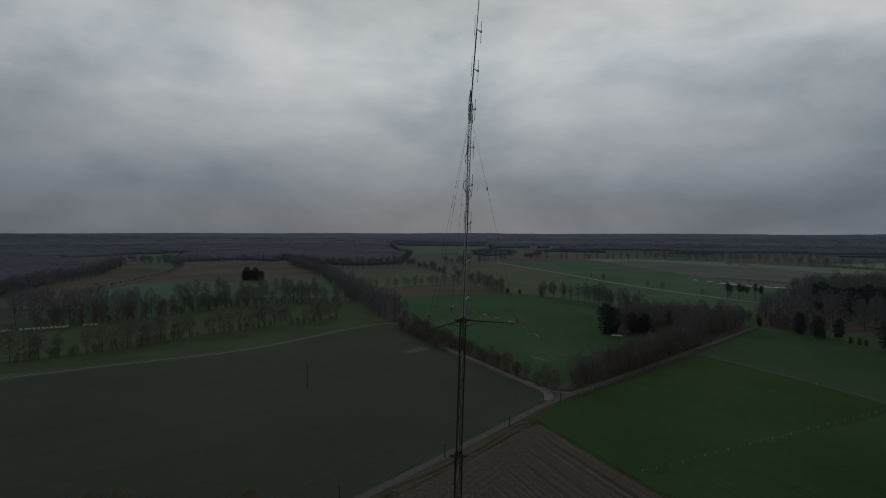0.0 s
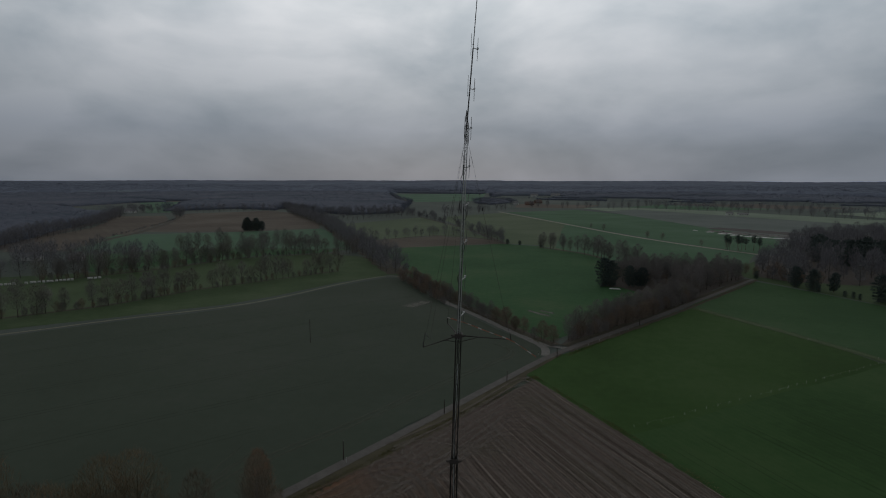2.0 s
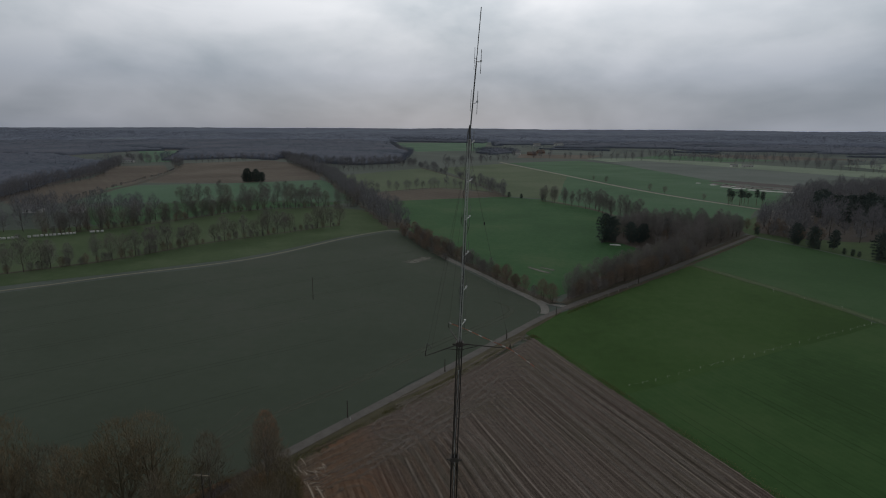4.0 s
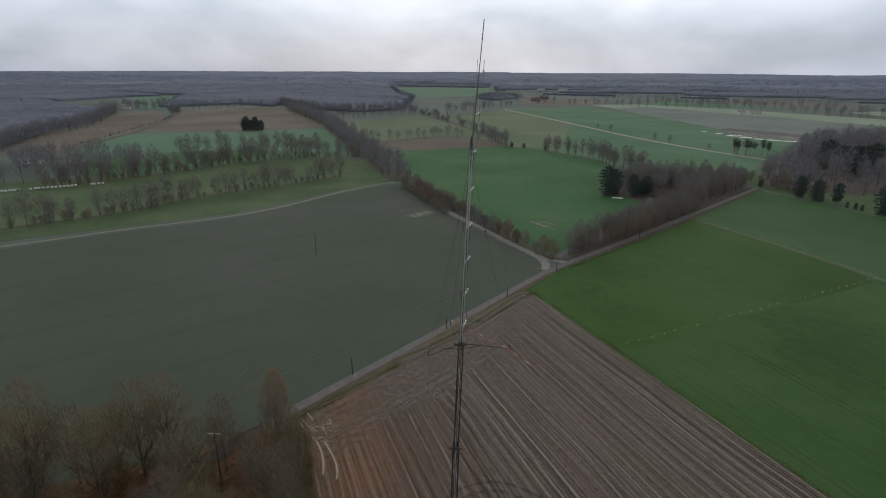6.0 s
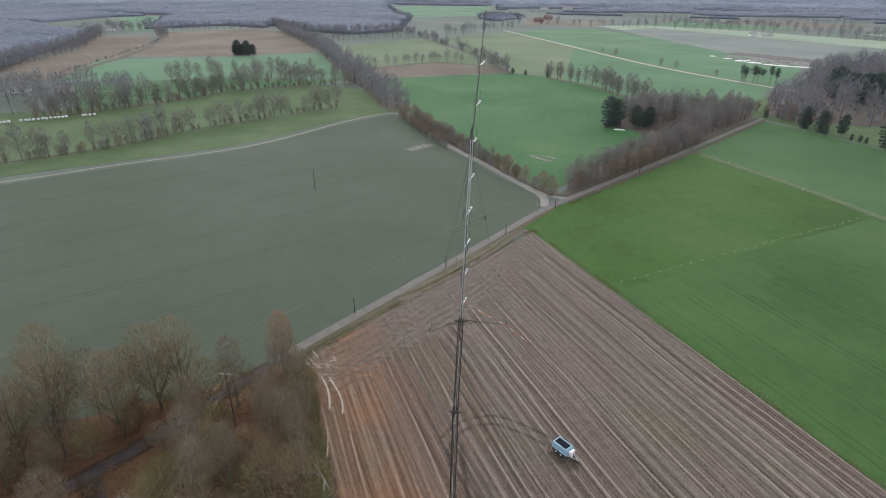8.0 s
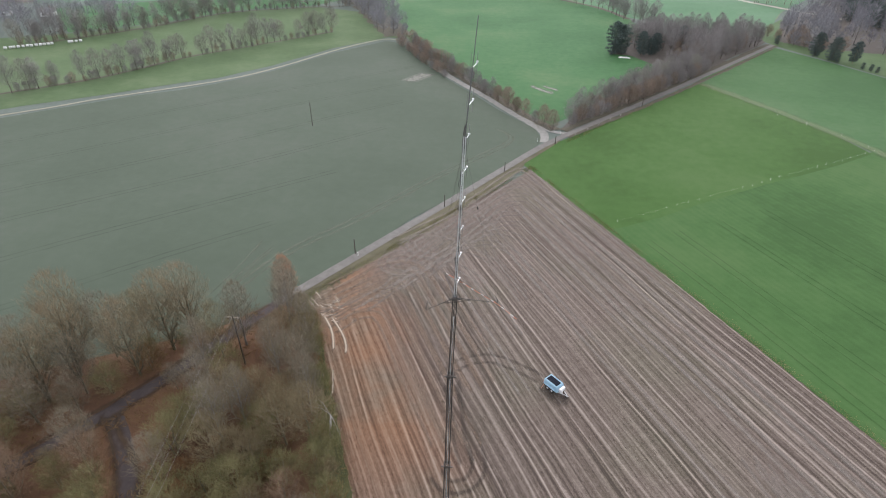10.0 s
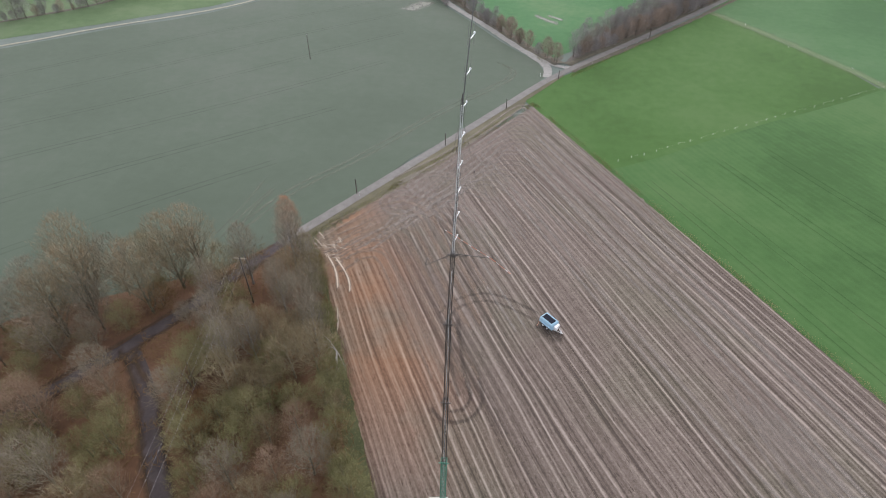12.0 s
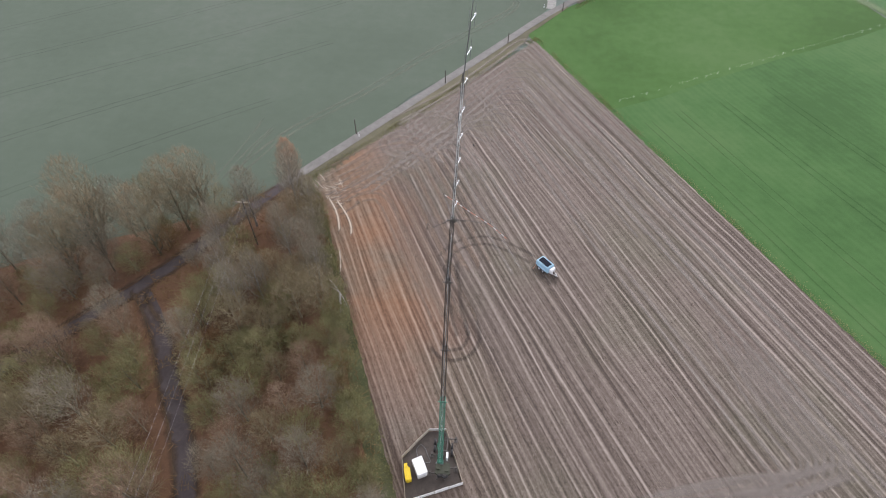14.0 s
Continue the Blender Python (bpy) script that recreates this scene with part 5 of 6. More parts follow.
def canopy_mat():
    """Bare far canopy: purplish, grey and dark stands, crown by crown, with blue haze painted into the colour."""
    m = Nodes("hazed_wood_canopy", 1.0, spec=0.05)
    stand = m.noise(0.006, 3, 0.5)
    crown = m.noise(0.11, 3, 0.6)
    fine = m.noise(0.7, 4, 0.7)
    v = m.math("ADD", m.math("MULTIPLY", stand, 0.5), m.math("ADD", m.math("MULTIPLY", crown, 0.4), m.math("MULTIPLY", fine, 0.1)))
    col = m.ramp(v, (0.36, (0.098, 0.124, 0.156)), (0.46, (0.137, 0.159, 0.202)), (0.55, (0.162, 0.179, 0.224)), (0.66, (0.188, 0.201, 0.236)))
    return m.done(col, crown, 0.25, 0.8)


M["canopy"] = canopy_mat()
WOODS = [([(-382, 385), (-424, 485), (-452, 540), (-508, 690), (-566, 800), (-640, 850), (-820, 1010), (-1100, 1000), (-1100, 420), (-520, 250)], 12.0, 5.5, -1.0),
         ([(-556, 905), (-470, 1010), (-376, 955), (-384, 1029), (-290, 895), (-209, 845), (-140, 912), (-170, 1270), (-240, 1500), (-420, 2350), (-2100, 2350), (-1300, 1050), (-830, 1040), (-830, 1260), (-760, 1330)], 14.0, 10.0, -0.42),
         ([(-30, 1330), (20, 1200), (70, 1250), (60, 1420), (0, 1480)], 12.0, 7.0, -0.2),
         ([(180, 1560), (420, 1480), (760, 1280), (1100, 1150), (2100, 1300), (2300, 2200), (1500, 2400), (20, 2400), (20, 1850)], 12.0, 12.0, -0.04),
         ([(-420, 2340), (-10, 2200), (10, 2400), (-420, 2480)], 15.0, 9.0, -1.0)]


def wood_canopies():
    """Closed crowns of the distant woods, each stand one rough sheet that falls to the ground at its edge."""
    for poly, h, cell, gap in WOODS:
        x0, y0 = min(p[0] for p in poly), min(p[1] for p in poly)
        nx, ny = int((max(p[0] for p in poly) - x0) / cell) + 2, int((max(p[1] for p in poly) - y0) / cell) + 2
        at, verts = {}, []
        for i in range(nx):
            for j in range(ny):
                x, y = x0 + i * cell, y0 + j * cell
                if not inside(x, y, poly) or noise.noise(Vector((x * 0.0035, y * 0.007, 2))) < gap:
                    continue
                at[i, j] = len(verts)
                d = noise.voronoi(Vector((x / 8.5, y / 8.5, 0)))[0][0]
                z = h * (0.82 - 0.3 * min(1.2, d) + 0.22 * noise.noise(Vector((x * 0.02, y * 0.02, 5))))
                verts.append([x + 0.3 * cell * noise.noise(Vector((x, y, 1))), y + 0.3 * cell * noise.noise(Vector((x, y, 7))), z])
        faces = []
        for (i, j), k in at.items():
            near = min((max(abs(a), abs(b)) for a in range(-3, 4) for b in range(-3, 4) if (i + a, j + b) not in at), default=4)
            verts[k][2] *= (0, 0.38, 0.66, 0.86, 1.0)[near] * (1 + (0.3 if near < 4 else 0.0) * noise.noise(Vector((i * 0.9, j * 0.9, 3))))
            q = [v for v in (k, at.get((i + 1, j)), at.get((i + 1, j + 1)), at.get((i, j + 1))) if v is not None]
            if len(q) > 2:
                faces.append(tuple(q))
        # the sheet's rim hangs down to the ground
        rim = {}
        for f in faces:
            for a, b in zip(f, f[1:] + f[:1]):
                rim[min(a, b), max(a, b)] = rim.get((min(a, b), max(a, b)), 0) + 1
        foot = {}
        for f in list(faces):
            for a, b in zip(f, f[1:] + f[:1]):
                if rim[min(a, b), max(a, b)] == 1:
                    for v in (a, b):
                        if v not in foot:
                            foot[v] = len(verts)
                            verts.append([verts[v][0], verts[v][1], 0.0])
                    faces.append((b, a, foot[a], foot[b]))
        tagged(mesh_ob("wood_canopy", verts, faces, M["canopy"], smooth=True), "leafless distant wood, its grey brown blued with painted haze", "woods", kind="stuff")


def far_woods():
    """Ragged twigs and edge trees over the distant woods, one sheet of stuff."""
    rng = random.Random(31)
    V, F = [], []
    zones = [(WOODS[0], 800, 12), (WOODS[1], 1700, 15), (WOODS[2], 300, 12), (WOODS[3], 3000, 13), (WOODS[4], 900, 16),
             (([(270, 1240), (420, 1060), (640, 860), (1200, 1000), (1000, 1300), (420, 1480), (180, 1560)], 11.0, 12.0, 0.12), 520, 11),
             (([(-2500, 2000), (-1500, 2350), (1500, 2350), (2700, 2000), (3500, 3000), (-3500, 3000)], 0, 0, -2), 5000, 17)]
    edges = []
    for poly, top, cell, gap in WOODS:
        for a, b in zip(poly, poly[1:] + poly[:1]):
            a, b = Vector(a), Vector(b)
            n = int((b - a).length / 6.5)
            edges += [(a.lerp(b, k / n) + Vector((rng.uniform(-3, 3), rng.uniform(-3, 3))), top) for k in range(n) if -620 < a.lerp(b, k / n).x < 1150 and a.lerp(b, k / n).y < 2000]
    for p, top in edges:
        H = top * rng.uniform(0.7, 1.2)
        R = H * rng.uniform(0.26, 0.36)
        for k in range(34):
            d = Vector((rng.gauss(0, 1), rng.gauss(0, 1), rng.gauss(0.1, 1))).normalized() * rng.random() ** 0.45
            c = Vector((p.x + d.x * R, p.y + d.y * R, H * (0.6 + 0.38 * d.z)))
            out = (d + Vector((rng.gauss(0, .5), rng.gauss(0, .5), rng.uniform(0, 0.8)))).normalized() * 2.0
            w = out.cross(Vector((rng.gauss(0, 1), rng.gauss(0, 1), rng.gauss(0, 1)))).normalized() * 0.22
            q = len(V)
            V += [c - w, c + w, c + out]
            F.append((q, q + 1, q + 2))
        q = len(V)
        V += [(p.x - 0.22, p.y, 0), (p.x + 0.22, p.y, 0), (p.x, p.y, H * 0.7)]
        F.append((q, q + 1, q + 2))
    for z, ((poly, top, cell, gap), count, h) in enumerate(zones):
        xs, ys = [p[0] for p in poly], [p[1] for p in poly]
        n = 0
        while n < count:
            x, y = rng.uniform(min(xs), max(xs)), rng.uniform(min(ys), max(ys))
            if not inside(x, y, poly) or noise.noise(Vector((x * 0.0035, y * 0.007, 2))) < gap + 0.02:
                continue
            far = math.hypot(x, y)
            if z == 6 and far < 2300:
                continue
            n += 1
            H = h * rng.uniform(0.75, 1.2)
            R = H * rng.uniform(0.28, 0.4)
            grow = 1 + far / 2200
            lift = 47 * max(0, (far - 2350) / 2580) ** 1.3 + (5 if far > 2400 else 0)
            for k in range(16 if far < 950 else 10):
                d = Vector((rng.gauss(0, 1), rng.gauss(0, 1), rng.gauss(0.3, 1))).normalized() * rng.random() ** 0.4
                p = Vector((x + d.x * R * grow, y + d.y * R * grow, lift + H * (0.58 + 0.4 * d.z)))
                out = (d + Vector((rng.gauss(0, .5), rng.gauss(0, .5), rng.uniform(0, 0.8)))).normalized() * 1.6 * grow
                w = out.cross(Vector((rng.gauss(0, 1), rng.gauss(0, 1), rng.gauss(0, 1)))).normalized() * 0.17 * grow
                q = len(V)
                V += [p - w, p + w, p + out]
                F.append((q, q + 1, q + 2))
            q = len(V)
            V += [(x - 0.1, y, lift), (x + 0.1, y, lift), (x, y, lift + H * 0.6)]
            F.append((q, q + 1, q + 2))
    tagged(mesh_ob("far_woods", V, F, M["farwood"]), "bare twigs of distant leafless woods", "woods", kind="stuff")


wood_canopies()
far_woods()
FLOOR = "dull brown floor of a distant wood"
for poly in ([(-372, 392), (-412, 485), (-440, 540), (-498, 690), (-556, 800), (-640, 850), (-1100, 1000), (-1100, 420), (-520, 250)],
             [(-556, 905), (-470, 1010), (-376, 955), (-384, 1029), (-290, 895), (-209, 845), (-140, 912), (-180, 1330), (-350, 2110), (-500, 2450), (-2000, 2400), (-1200, 1000), (-830, 1040), (-830, 1260), (-760, 1330)]):
    field("far_wood_floor", poly, M["farfloor"], 0.03, FLOOR, "ground", 3.0)


def wooded_hills():
    """Low wooded rises that close the view."""
    verts, faces = [], []
    nr, na = 46, 520
    for j in range(nr + 1):
        r = 2350 + (4930 - 2350) * (j / nr)
        f = j / nr
        for i in range(na + 1):
            a = radians(-62 + 124 * i / na)
            x, y = r * math.sin(a), r * math.cos(a)
            rise = 47 * f ** 1.3 + 10 * f * noise.noise(Vector((a * 5, f * 2, 4))) + 5 * f * math.exp(-((a + 0.02) / 0.2) ** 2)
            canopy = 11 + 7 * noise.noise(Vector((x * 0.011, y * 0.006, 1))) + 4 * noise.noise(Vector((x * 0.05, y * 0.02, 6)))
            verts.append((x, y, rise + (0 if j == 0 else canopy * (1 - 0.6 * f))))
    for j in range(nr):
        for i in range(na):
            k = j * (na + 1) + i
            faces.append((k, k + 1, k + na + 2, k + na + 1))
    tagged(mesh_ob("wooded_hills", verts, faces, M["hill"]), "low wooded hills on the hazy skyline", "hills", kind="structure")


wooded_hills()


# ---- the mast ----
AXIS = [(-1.95, 26.6, 1.2), (-1.72, 26.4, 19.4), (-1.60, 26.2, 29.6), (-1.45, 26.0, 39.9), (-1.25, 26.1, 46.5), (-1.12, 26.1, 51.0), (-1.02, 26.1, 54.0), (-0.93, 26.1, 56.6), (-0.72, 26.0, 59.3), (-0.46, 25.8, 62.7)]


def on_mast(z):
    for a, b in zip(AXIS, AXIS[1:]):
        if z <= b[2] or b is AXIS[-1]:
            t = (z - a[2]) / (b[2] - a[2])
            return Vector(a).lerp(Vector(b), t)


def lattice(name, z0, z1, w, leg, brace, mat, parent, step, label=""):
    """One four-legged lattice section with diagonal bracing."""
    bm = bmesh.new()
    offs = [Vector((sx * w / 2, sy * w / 2, 0)) for sx, sy in ((-1, -1), (1, -1), (1, 1), (-1, 1))]
    n = max(1, round((z1 - z0) / step))
    lv = [on_mast(z0 + (z1 - z0) * i / n) for i in range(n + 1)]
    for o in offs:
        rod(bm, lv[0] + o, lv[-1] + o, leg, 6)
    for i in range(n):
        for k in range(4):
            a, b = offs[k], offs[(k + 1) % 4]
            rod(bm, lv[i] + (a if i % 2 else b), lv[i + 1] + (b if i % 2 else a), brace, 4)
            rod(bm, lv[i] + a, lv[i] + b, brace, 4)
    for k in range(4):
        rod(bm, lv[-1] + offs[k], lv[-1] + offs[(k + 1) % 4], leg, 5)
    return part(name, bm, mat, parent, label)


def collar(z, w, mat, parent):
    bm = bmesh.new()
    p = on_mast(z)
    for sx, sy, lx, ly in ((0, -1, w, 0.07), (0, 1, w, 0.07), (-1, 0, 0.07, w), (1, 0, 0.07, w)):
        box(bm, p.x + sx * w / 2, p.y + sy * w / 2, p.z, lx, ly, 0.22)
    for sx in (-1, 1):
        rod(bm, p + Vector((sx * w / 2, -w / 2, 0)), p + Vector((sx * (w / 2 + 0.22), -w / 2, 0.05)), 0.05)
    return part("collar", bm, mat, parent)


def build_mast():
    mast = root("telescopic_mast", 0, 0)
    tagged(mast, "tall telescopic lattice antenna mast with a green base section", "antenna mast")
    lattice("base_section", 1.2, 19.4, 0.52, 0.05, 0.026, M["mast_green"], mast, 0.6, "green-painted lattice section")
    lattice("second_section", 18.8, 29.8, 0.40, 0.036, 0.013, M["steel_black"], mast, 0.9)
    lattice("third_section", 29.0, 40.0, 0.33, 0.034, 0.012, M["steel_black"], mast, 0.85)
    lattice("fourth_section", 39.2, 46.6, 0.26, 0.030, 0.010, M["steel_black"], mast, 0.75)
    lattice("top_section", 46.3, 56.9, 0.11, 0.019, 0.006, M["galv"], mast, 0.35, "slim grey lattice section")
    collar(19.4, 0.56, M["mast_green"], mast)
    collar(29.8, 0.46, M["steel_dark"], mast)
    collar(39.9, 0.39, M["steel_dark"], mast)
    collar(46.5, 0.32, M["steel_dark"], mast)
    bm = bmesh.new()
    for z0, z1 in ((56.6, 60.4), (60.4, 62.75)):
        rod(bm, on_mast(z0), on_mast(z1), 0.032 if z0 < 60 else 0.02, 8)
    part("top_pole", bm, M["steel"], mast)
    bm = bmesh.new()
    p = on_mast(56.7)
    for a in (0.5, 2.6, 4.7):
        rod(bm, p + Vector((0, 0, 0.9)), p + Vector((0.13 * math.cos(a), 0.13 * math.sin(a), 0)), 0.016, 5)
        rod(bm, p + Vector((0.13 * math.cos(a), 0.13 * math.sin(a), 0)), p + Vector((0.1 * math.cos(a), 0.1 * math.sin(a), -0.7)), 0.016, 5)
    part("guy_bracket", bm, M["steel_dark"], mast)
    # folded dipoles on short brackets
    for i in range(8):
        z = 47.45 + i * 1.855
        p = on_mast(z)
        tip = p + Vector((0.2, 0.66, 0.06))
        bm = bmesh.new()
        rod(bm, p, tip, 0.021, 6, 0.028)
        box(bm, tip.x, tip.y, tip.z + 0.04, 0.10, 0.13, 0.10, 0.02)
        br = part("dipole_bracket", bm, M["alu"], mast, "pale aluminium bracket")
        bm = bmesh.new()
        d = Vector((0.02, 0.0, 0.55))
        rod(bm, tip - d, tip + d, 0.012, 6)
        part("dipole", bm, M["steel"], br, "thin upright dipole rod")
        bm = bmesh.new()
        e = p + Vector((-0.09, -0.06, 0.12))
        rod(bm, e - d * 0.9, e + d * 0.9, 0.009, 6)
        rod(bm, e, p + Vector((0, 0, 0.12)), 0.008, 5)
        part("reflector_rod", bm, M["steel"], br, "thin upright rod close to the mast")
    # feeder cables and slack loops
    for k, (dx, top_z, mat) in enumerate(((-0.05, 57, "cable"), (0.03, 54, "cable"), (0.0, 46, "alu"))):
        pts = [on_mast(z) + Vector((dx + 0.03 * math.sin(z + k), (0.09, -0.1, 0.0)[k] + 0.03 * math.cos(1.7 * z), 0)) for z in np.arange(3, top_z, 2.0)]
        V, F = [], []
        tube(V, F, pts, [0.016 if k < 2 else 0.032] * len(pts), 6)
        mesh_ob("feeder_cable" if k < 2 else "inner_tube", V, F, M[mat], mast)
    for z, r, sx in ((54.3, 0.17, -1), (53.0, 0.20, -1), (52.6, 0.18, 1), (51.0, 0.14, 1), (49.4, 0.15, -1)):
        bm = bmesh.new()
        p = on_mast(z)
        ring = [p + Vector((sx * (0.05 + r * 0.7 * math.sin(a)), -0.1, r * 1.4 * math.cos(a))) for a in np.linspace(0, math.pi, 10)]
        for a, b in zip(ring, ring[1:]):
            rod(bm, a, b, 0.014, 5)
        part("cable_loop", bm, M["cable"], mast)
    # spreader arms and guys
    j = on_mast(46.5)
    ends = [Vector((1.35, 26.0, 46.38)), Vector((-2.95, 25.3, 46.1)), Vector((-1.95, 28.1, 46.6))]
    for e in ends:
        bm = bmesh.new()
        rod(bm, j, e, 0.035, 6, 0.022)
        rod(bm, j + Vector((0, 0, -0.35)), j.lerp(e, 0.4), 0.02, 5)
        rod(bm, e, e + Vector((0, 0, 0.28)), 0.025, 5)
        part("spreader_arm", bm, M["steel_dark"], mast)
    top = on_mast(56.5)
    for e in ends + [ends[1].lerp(ends[2], 0.25)]:
        bm = bmesh.new()
        rod(bm, top, e, 0.005, 4)
        part("guy_wire", bm, M["steel_dark"], mast, "thin dark guy wire")
    bm = bmesh.new()
    g = top.lerp(ends[0], 0.36)
    box(bm, g.x, g.y, g.z, 0.06, 0.06, 0.16, 0.01)
    part("guy_insulator", bm, M["cable"], mast)
    # fluttering tape
    line = smooth_line([(-1.95, 28.05, 46.92), (-1.0, 27.35, 46.84), (0.1, 26.65, 46.62), (1.3, 25.9, 46.4), (1.95, 25.55, 46.1), (2.55, 25.3, 45.75)], 0.22)
    for i, (a, b) in enumerate(zip(line, line[1:])):
        bm = bmesh.new()
        w = Vector((0.004 * math.sin(1.3 * i), 0.014, 0.02 + 0.006 * math.sin(0.9 * i)))
        bm.faces.new([bm.verts.new(v) for v in (a - w, a + w, b + w, b - w)])
        ret = bmesh.ops.solidify(bm, geom=bm.faces[:], thickness=0.006)
        part("warning_tape", bm, M["tape_red"] if i % 3 else M["tape_white"], mast, "red and white warning tape")
    bm = bmesh.new()
    for a, b in (((-2.95, 25.3, 46.2), (-2.85, 25.2, 46.85)), ((-2.85, 25.2, 46.85), (-2.65, 25.2, 46.6))):
        rod(bm, a, b, 0.02, 4)
    part("tape_end", bm, M["steel"], mast)


build_mast()


def mast_trailer():
    t = root("mast_trailer", -1.6, 26.2)
    tagged(t, "dark olive mast trailer with outriggers standing on trampled soil", "trailer")
    bm = bmesh.new()
    for dx in (-0.5, 0.5):
        box(bm, dx - 0.1, 1.2, 0.95, 0.14, 5.6, 0.22)
    for y in (-1.3, -0.4, 0.9, 2.2, 3.6):
        box(bm, -0.1, y, 0.95, 1.1, 0.12, 0.16)
    rod(bm, (-0.6, 3.9, 0.9), (-0.1, 5.0, 0.75), 0.06)
    rod(bm, (0.4, 3.9, 0.9), (-0.1, 5.0, 0.75), 0.06)
    part("chassis", bm, M["steel_dark"], t)
    bm = bmesh.new()
    box(bm, 0.05, -0.35, 1.35, 1.9, 1.5, 0.5, 0.08)
    box(bm, -0.55, -0.2, 1.7, 0.5, 0.8, 0.25, 0.05)
    box(bm, 0.6, -0.5, 1.68, 0.45, 0.6, 0.2, 0.04)
    part("engine_deck", bm, M["olive_paint"], t, "dark olive engine deck")
    for x, y, r in ((0.35, -1.05, 0.45), (-0.35, -1.1, 0.3)):
        bm = bmesh.new()
        rod(bm, (x, y, 1.25), (x, y, 1.5), r, 18)
        w = part("spare_wheel", bm, M["black"], t)
        bm = bmesh.new()
        rod(bm, (x, y, 1.5), (x, y, 1.53), r * 0.5, 14)
        part("rim", bm, M["steel_dark"], w)
    for x, y in ((-1.25, 3.4), (-1.25, 2.5), (1.05, 3.0), (1.05, 2.1)):
        bm = bmesh.new()
        wheel(bm, x, y, 0.72, 0.44, 0.26, "X")
        w = part("wheel", bm, M["black"], t)
        bm = bmesh.new()
        wheel(bm, x, y, 0.72, 0.2, 0.29, "X")
        part("rim", bm, M["steel"], w)
    for x, y in ((-1.6, -0.8), (1.75, 0.0), (-1.55, 1.6), (1.5, 3.9)):
        bm = bmesh.new()
        rod(bm, (0, y, 1.0), (x, y, 0.9), 0.08, 6)
        rod(bm, (x, y, 1.4), (x, y, 0.36), 0.07, 6)
        box(bm, x, y, 0.42, 0.5, 0.5, 0.08)
        box(bm, x, y, 1.35, 0.3, 0.3, 0.25, 0.03)
        part("outrigger", bm, M["steel_dark"], t)
    bm = bmesh.new()
    box(bm, -0.35, 0.45, 1.5, 0.85, 0.5, 0.75, 0.05)
    for dx in (-0.34, 0.34):
        rod(bm, (-0.35 + dx - 0.25, 2.2, 1.05), (-0.32 + dx, 0.42, 7.5), 0.06, 6)
        rod(bm, (-0.35 + dx - 0.1, 1.2, 1.05), (-0.33 + dx, 0.42, 4.0), 0.045, 6)
    for z in (2.5, 4.0, 5.5, 7.0):
        f = (z - 1.05) / 6.45
        rod(bm, (-0.94 + 0.27 * f, 2.2 - 1.78 * f, z), (-0.26 + 0.28 * f, 2.2 - 1.78 * f, z), 0.03, 5)
    part("tilt_cradle", bm, M["mast_green"], t, "green tilting cradle of the mast")
    bm = bmesh.new()
    box(bm, 0.5, 1.15, 1.75, 0.3, 0.85, 1.0, 0.04)
    part("control_cabinet", bm, M["alu"], t, "pale control cabinet")
    bm = bmesh.new()
    rod(bm, (-0.9, 0.25, 1.5), (0.1, 0.25, 1.5), 0.2, 12)
    part("winch_drum", bm, M["steel"], t)


mast_trailer()


def enclosure():
    e = root("site_fence", 0, 0)
    tagged(e, "low board fence round the mast base, partly white panels", "fence")
    corners = [(-7.1, 27.2), (-3.9, 31.3), (-1.5, 31.5), (1.2, 24.5), (-5.9, 21.6)]
    looks = [("board", 0.85), ("white", 0.7), ("board", 0.5), ("white", 0.9), ("board", 0.6)]
    for i, (a, (mat, h)) in enumerate(zip(corners, looks)):
        b = corners[(i + 1) % len(corners)]
        L = math.dist(a, b)
        n = max(1, round(L / 2.1))
        ang = math.degrees(math.atan2(b[1] - a[1], b[0] - a[0]))
        for k in range(n):
            t = (k + 0.5) / n
            bm = bmesh.new()
            box(bm, 0, 0, 0, L / n - 0.06, 0.05, h, 0.01)
            p = part("panel", bm, M[mat], e, "white sheet panel" if mat == "white" else "weathered board")
            p.matrix_local = pose(a[0] + (b[0] - a[0]) * t, a[1] + (b[1] - a[1]) * t, 0.26 + h / 2 + 0.04 * math.sin(5 * k + i), 7 * math.sin(3.1 * k + 2 * i), 1.5 * math.sin(2.3 * k + i), ang + 1.5 * math.sin(4.7 * k + i))
        for k in range(n + 1):
            t = min(0.995, k / n)
            bm = bmesh.new()
            box(bm, 0, 0, 0, 0.08, 0.08, h + 0.25)
            p = part("post", bm, M["wood"], e)
            p.matrix_local = pose(a[0] + (b[0] - a[0]) * t, a[1] + (b[1] - a[1]) * t, 0.2 + h / 2, 0, 0, ang)


enclosure()
field("mast_pad", [(-7.0, 27.1), (-3.9, 31.1), (-1.6, 31.3), (1.1, 24.5), (-5.8, 21.7)], M["mud"], 0.36, "trampled dark soil inside the fence", "ground", 0.2)


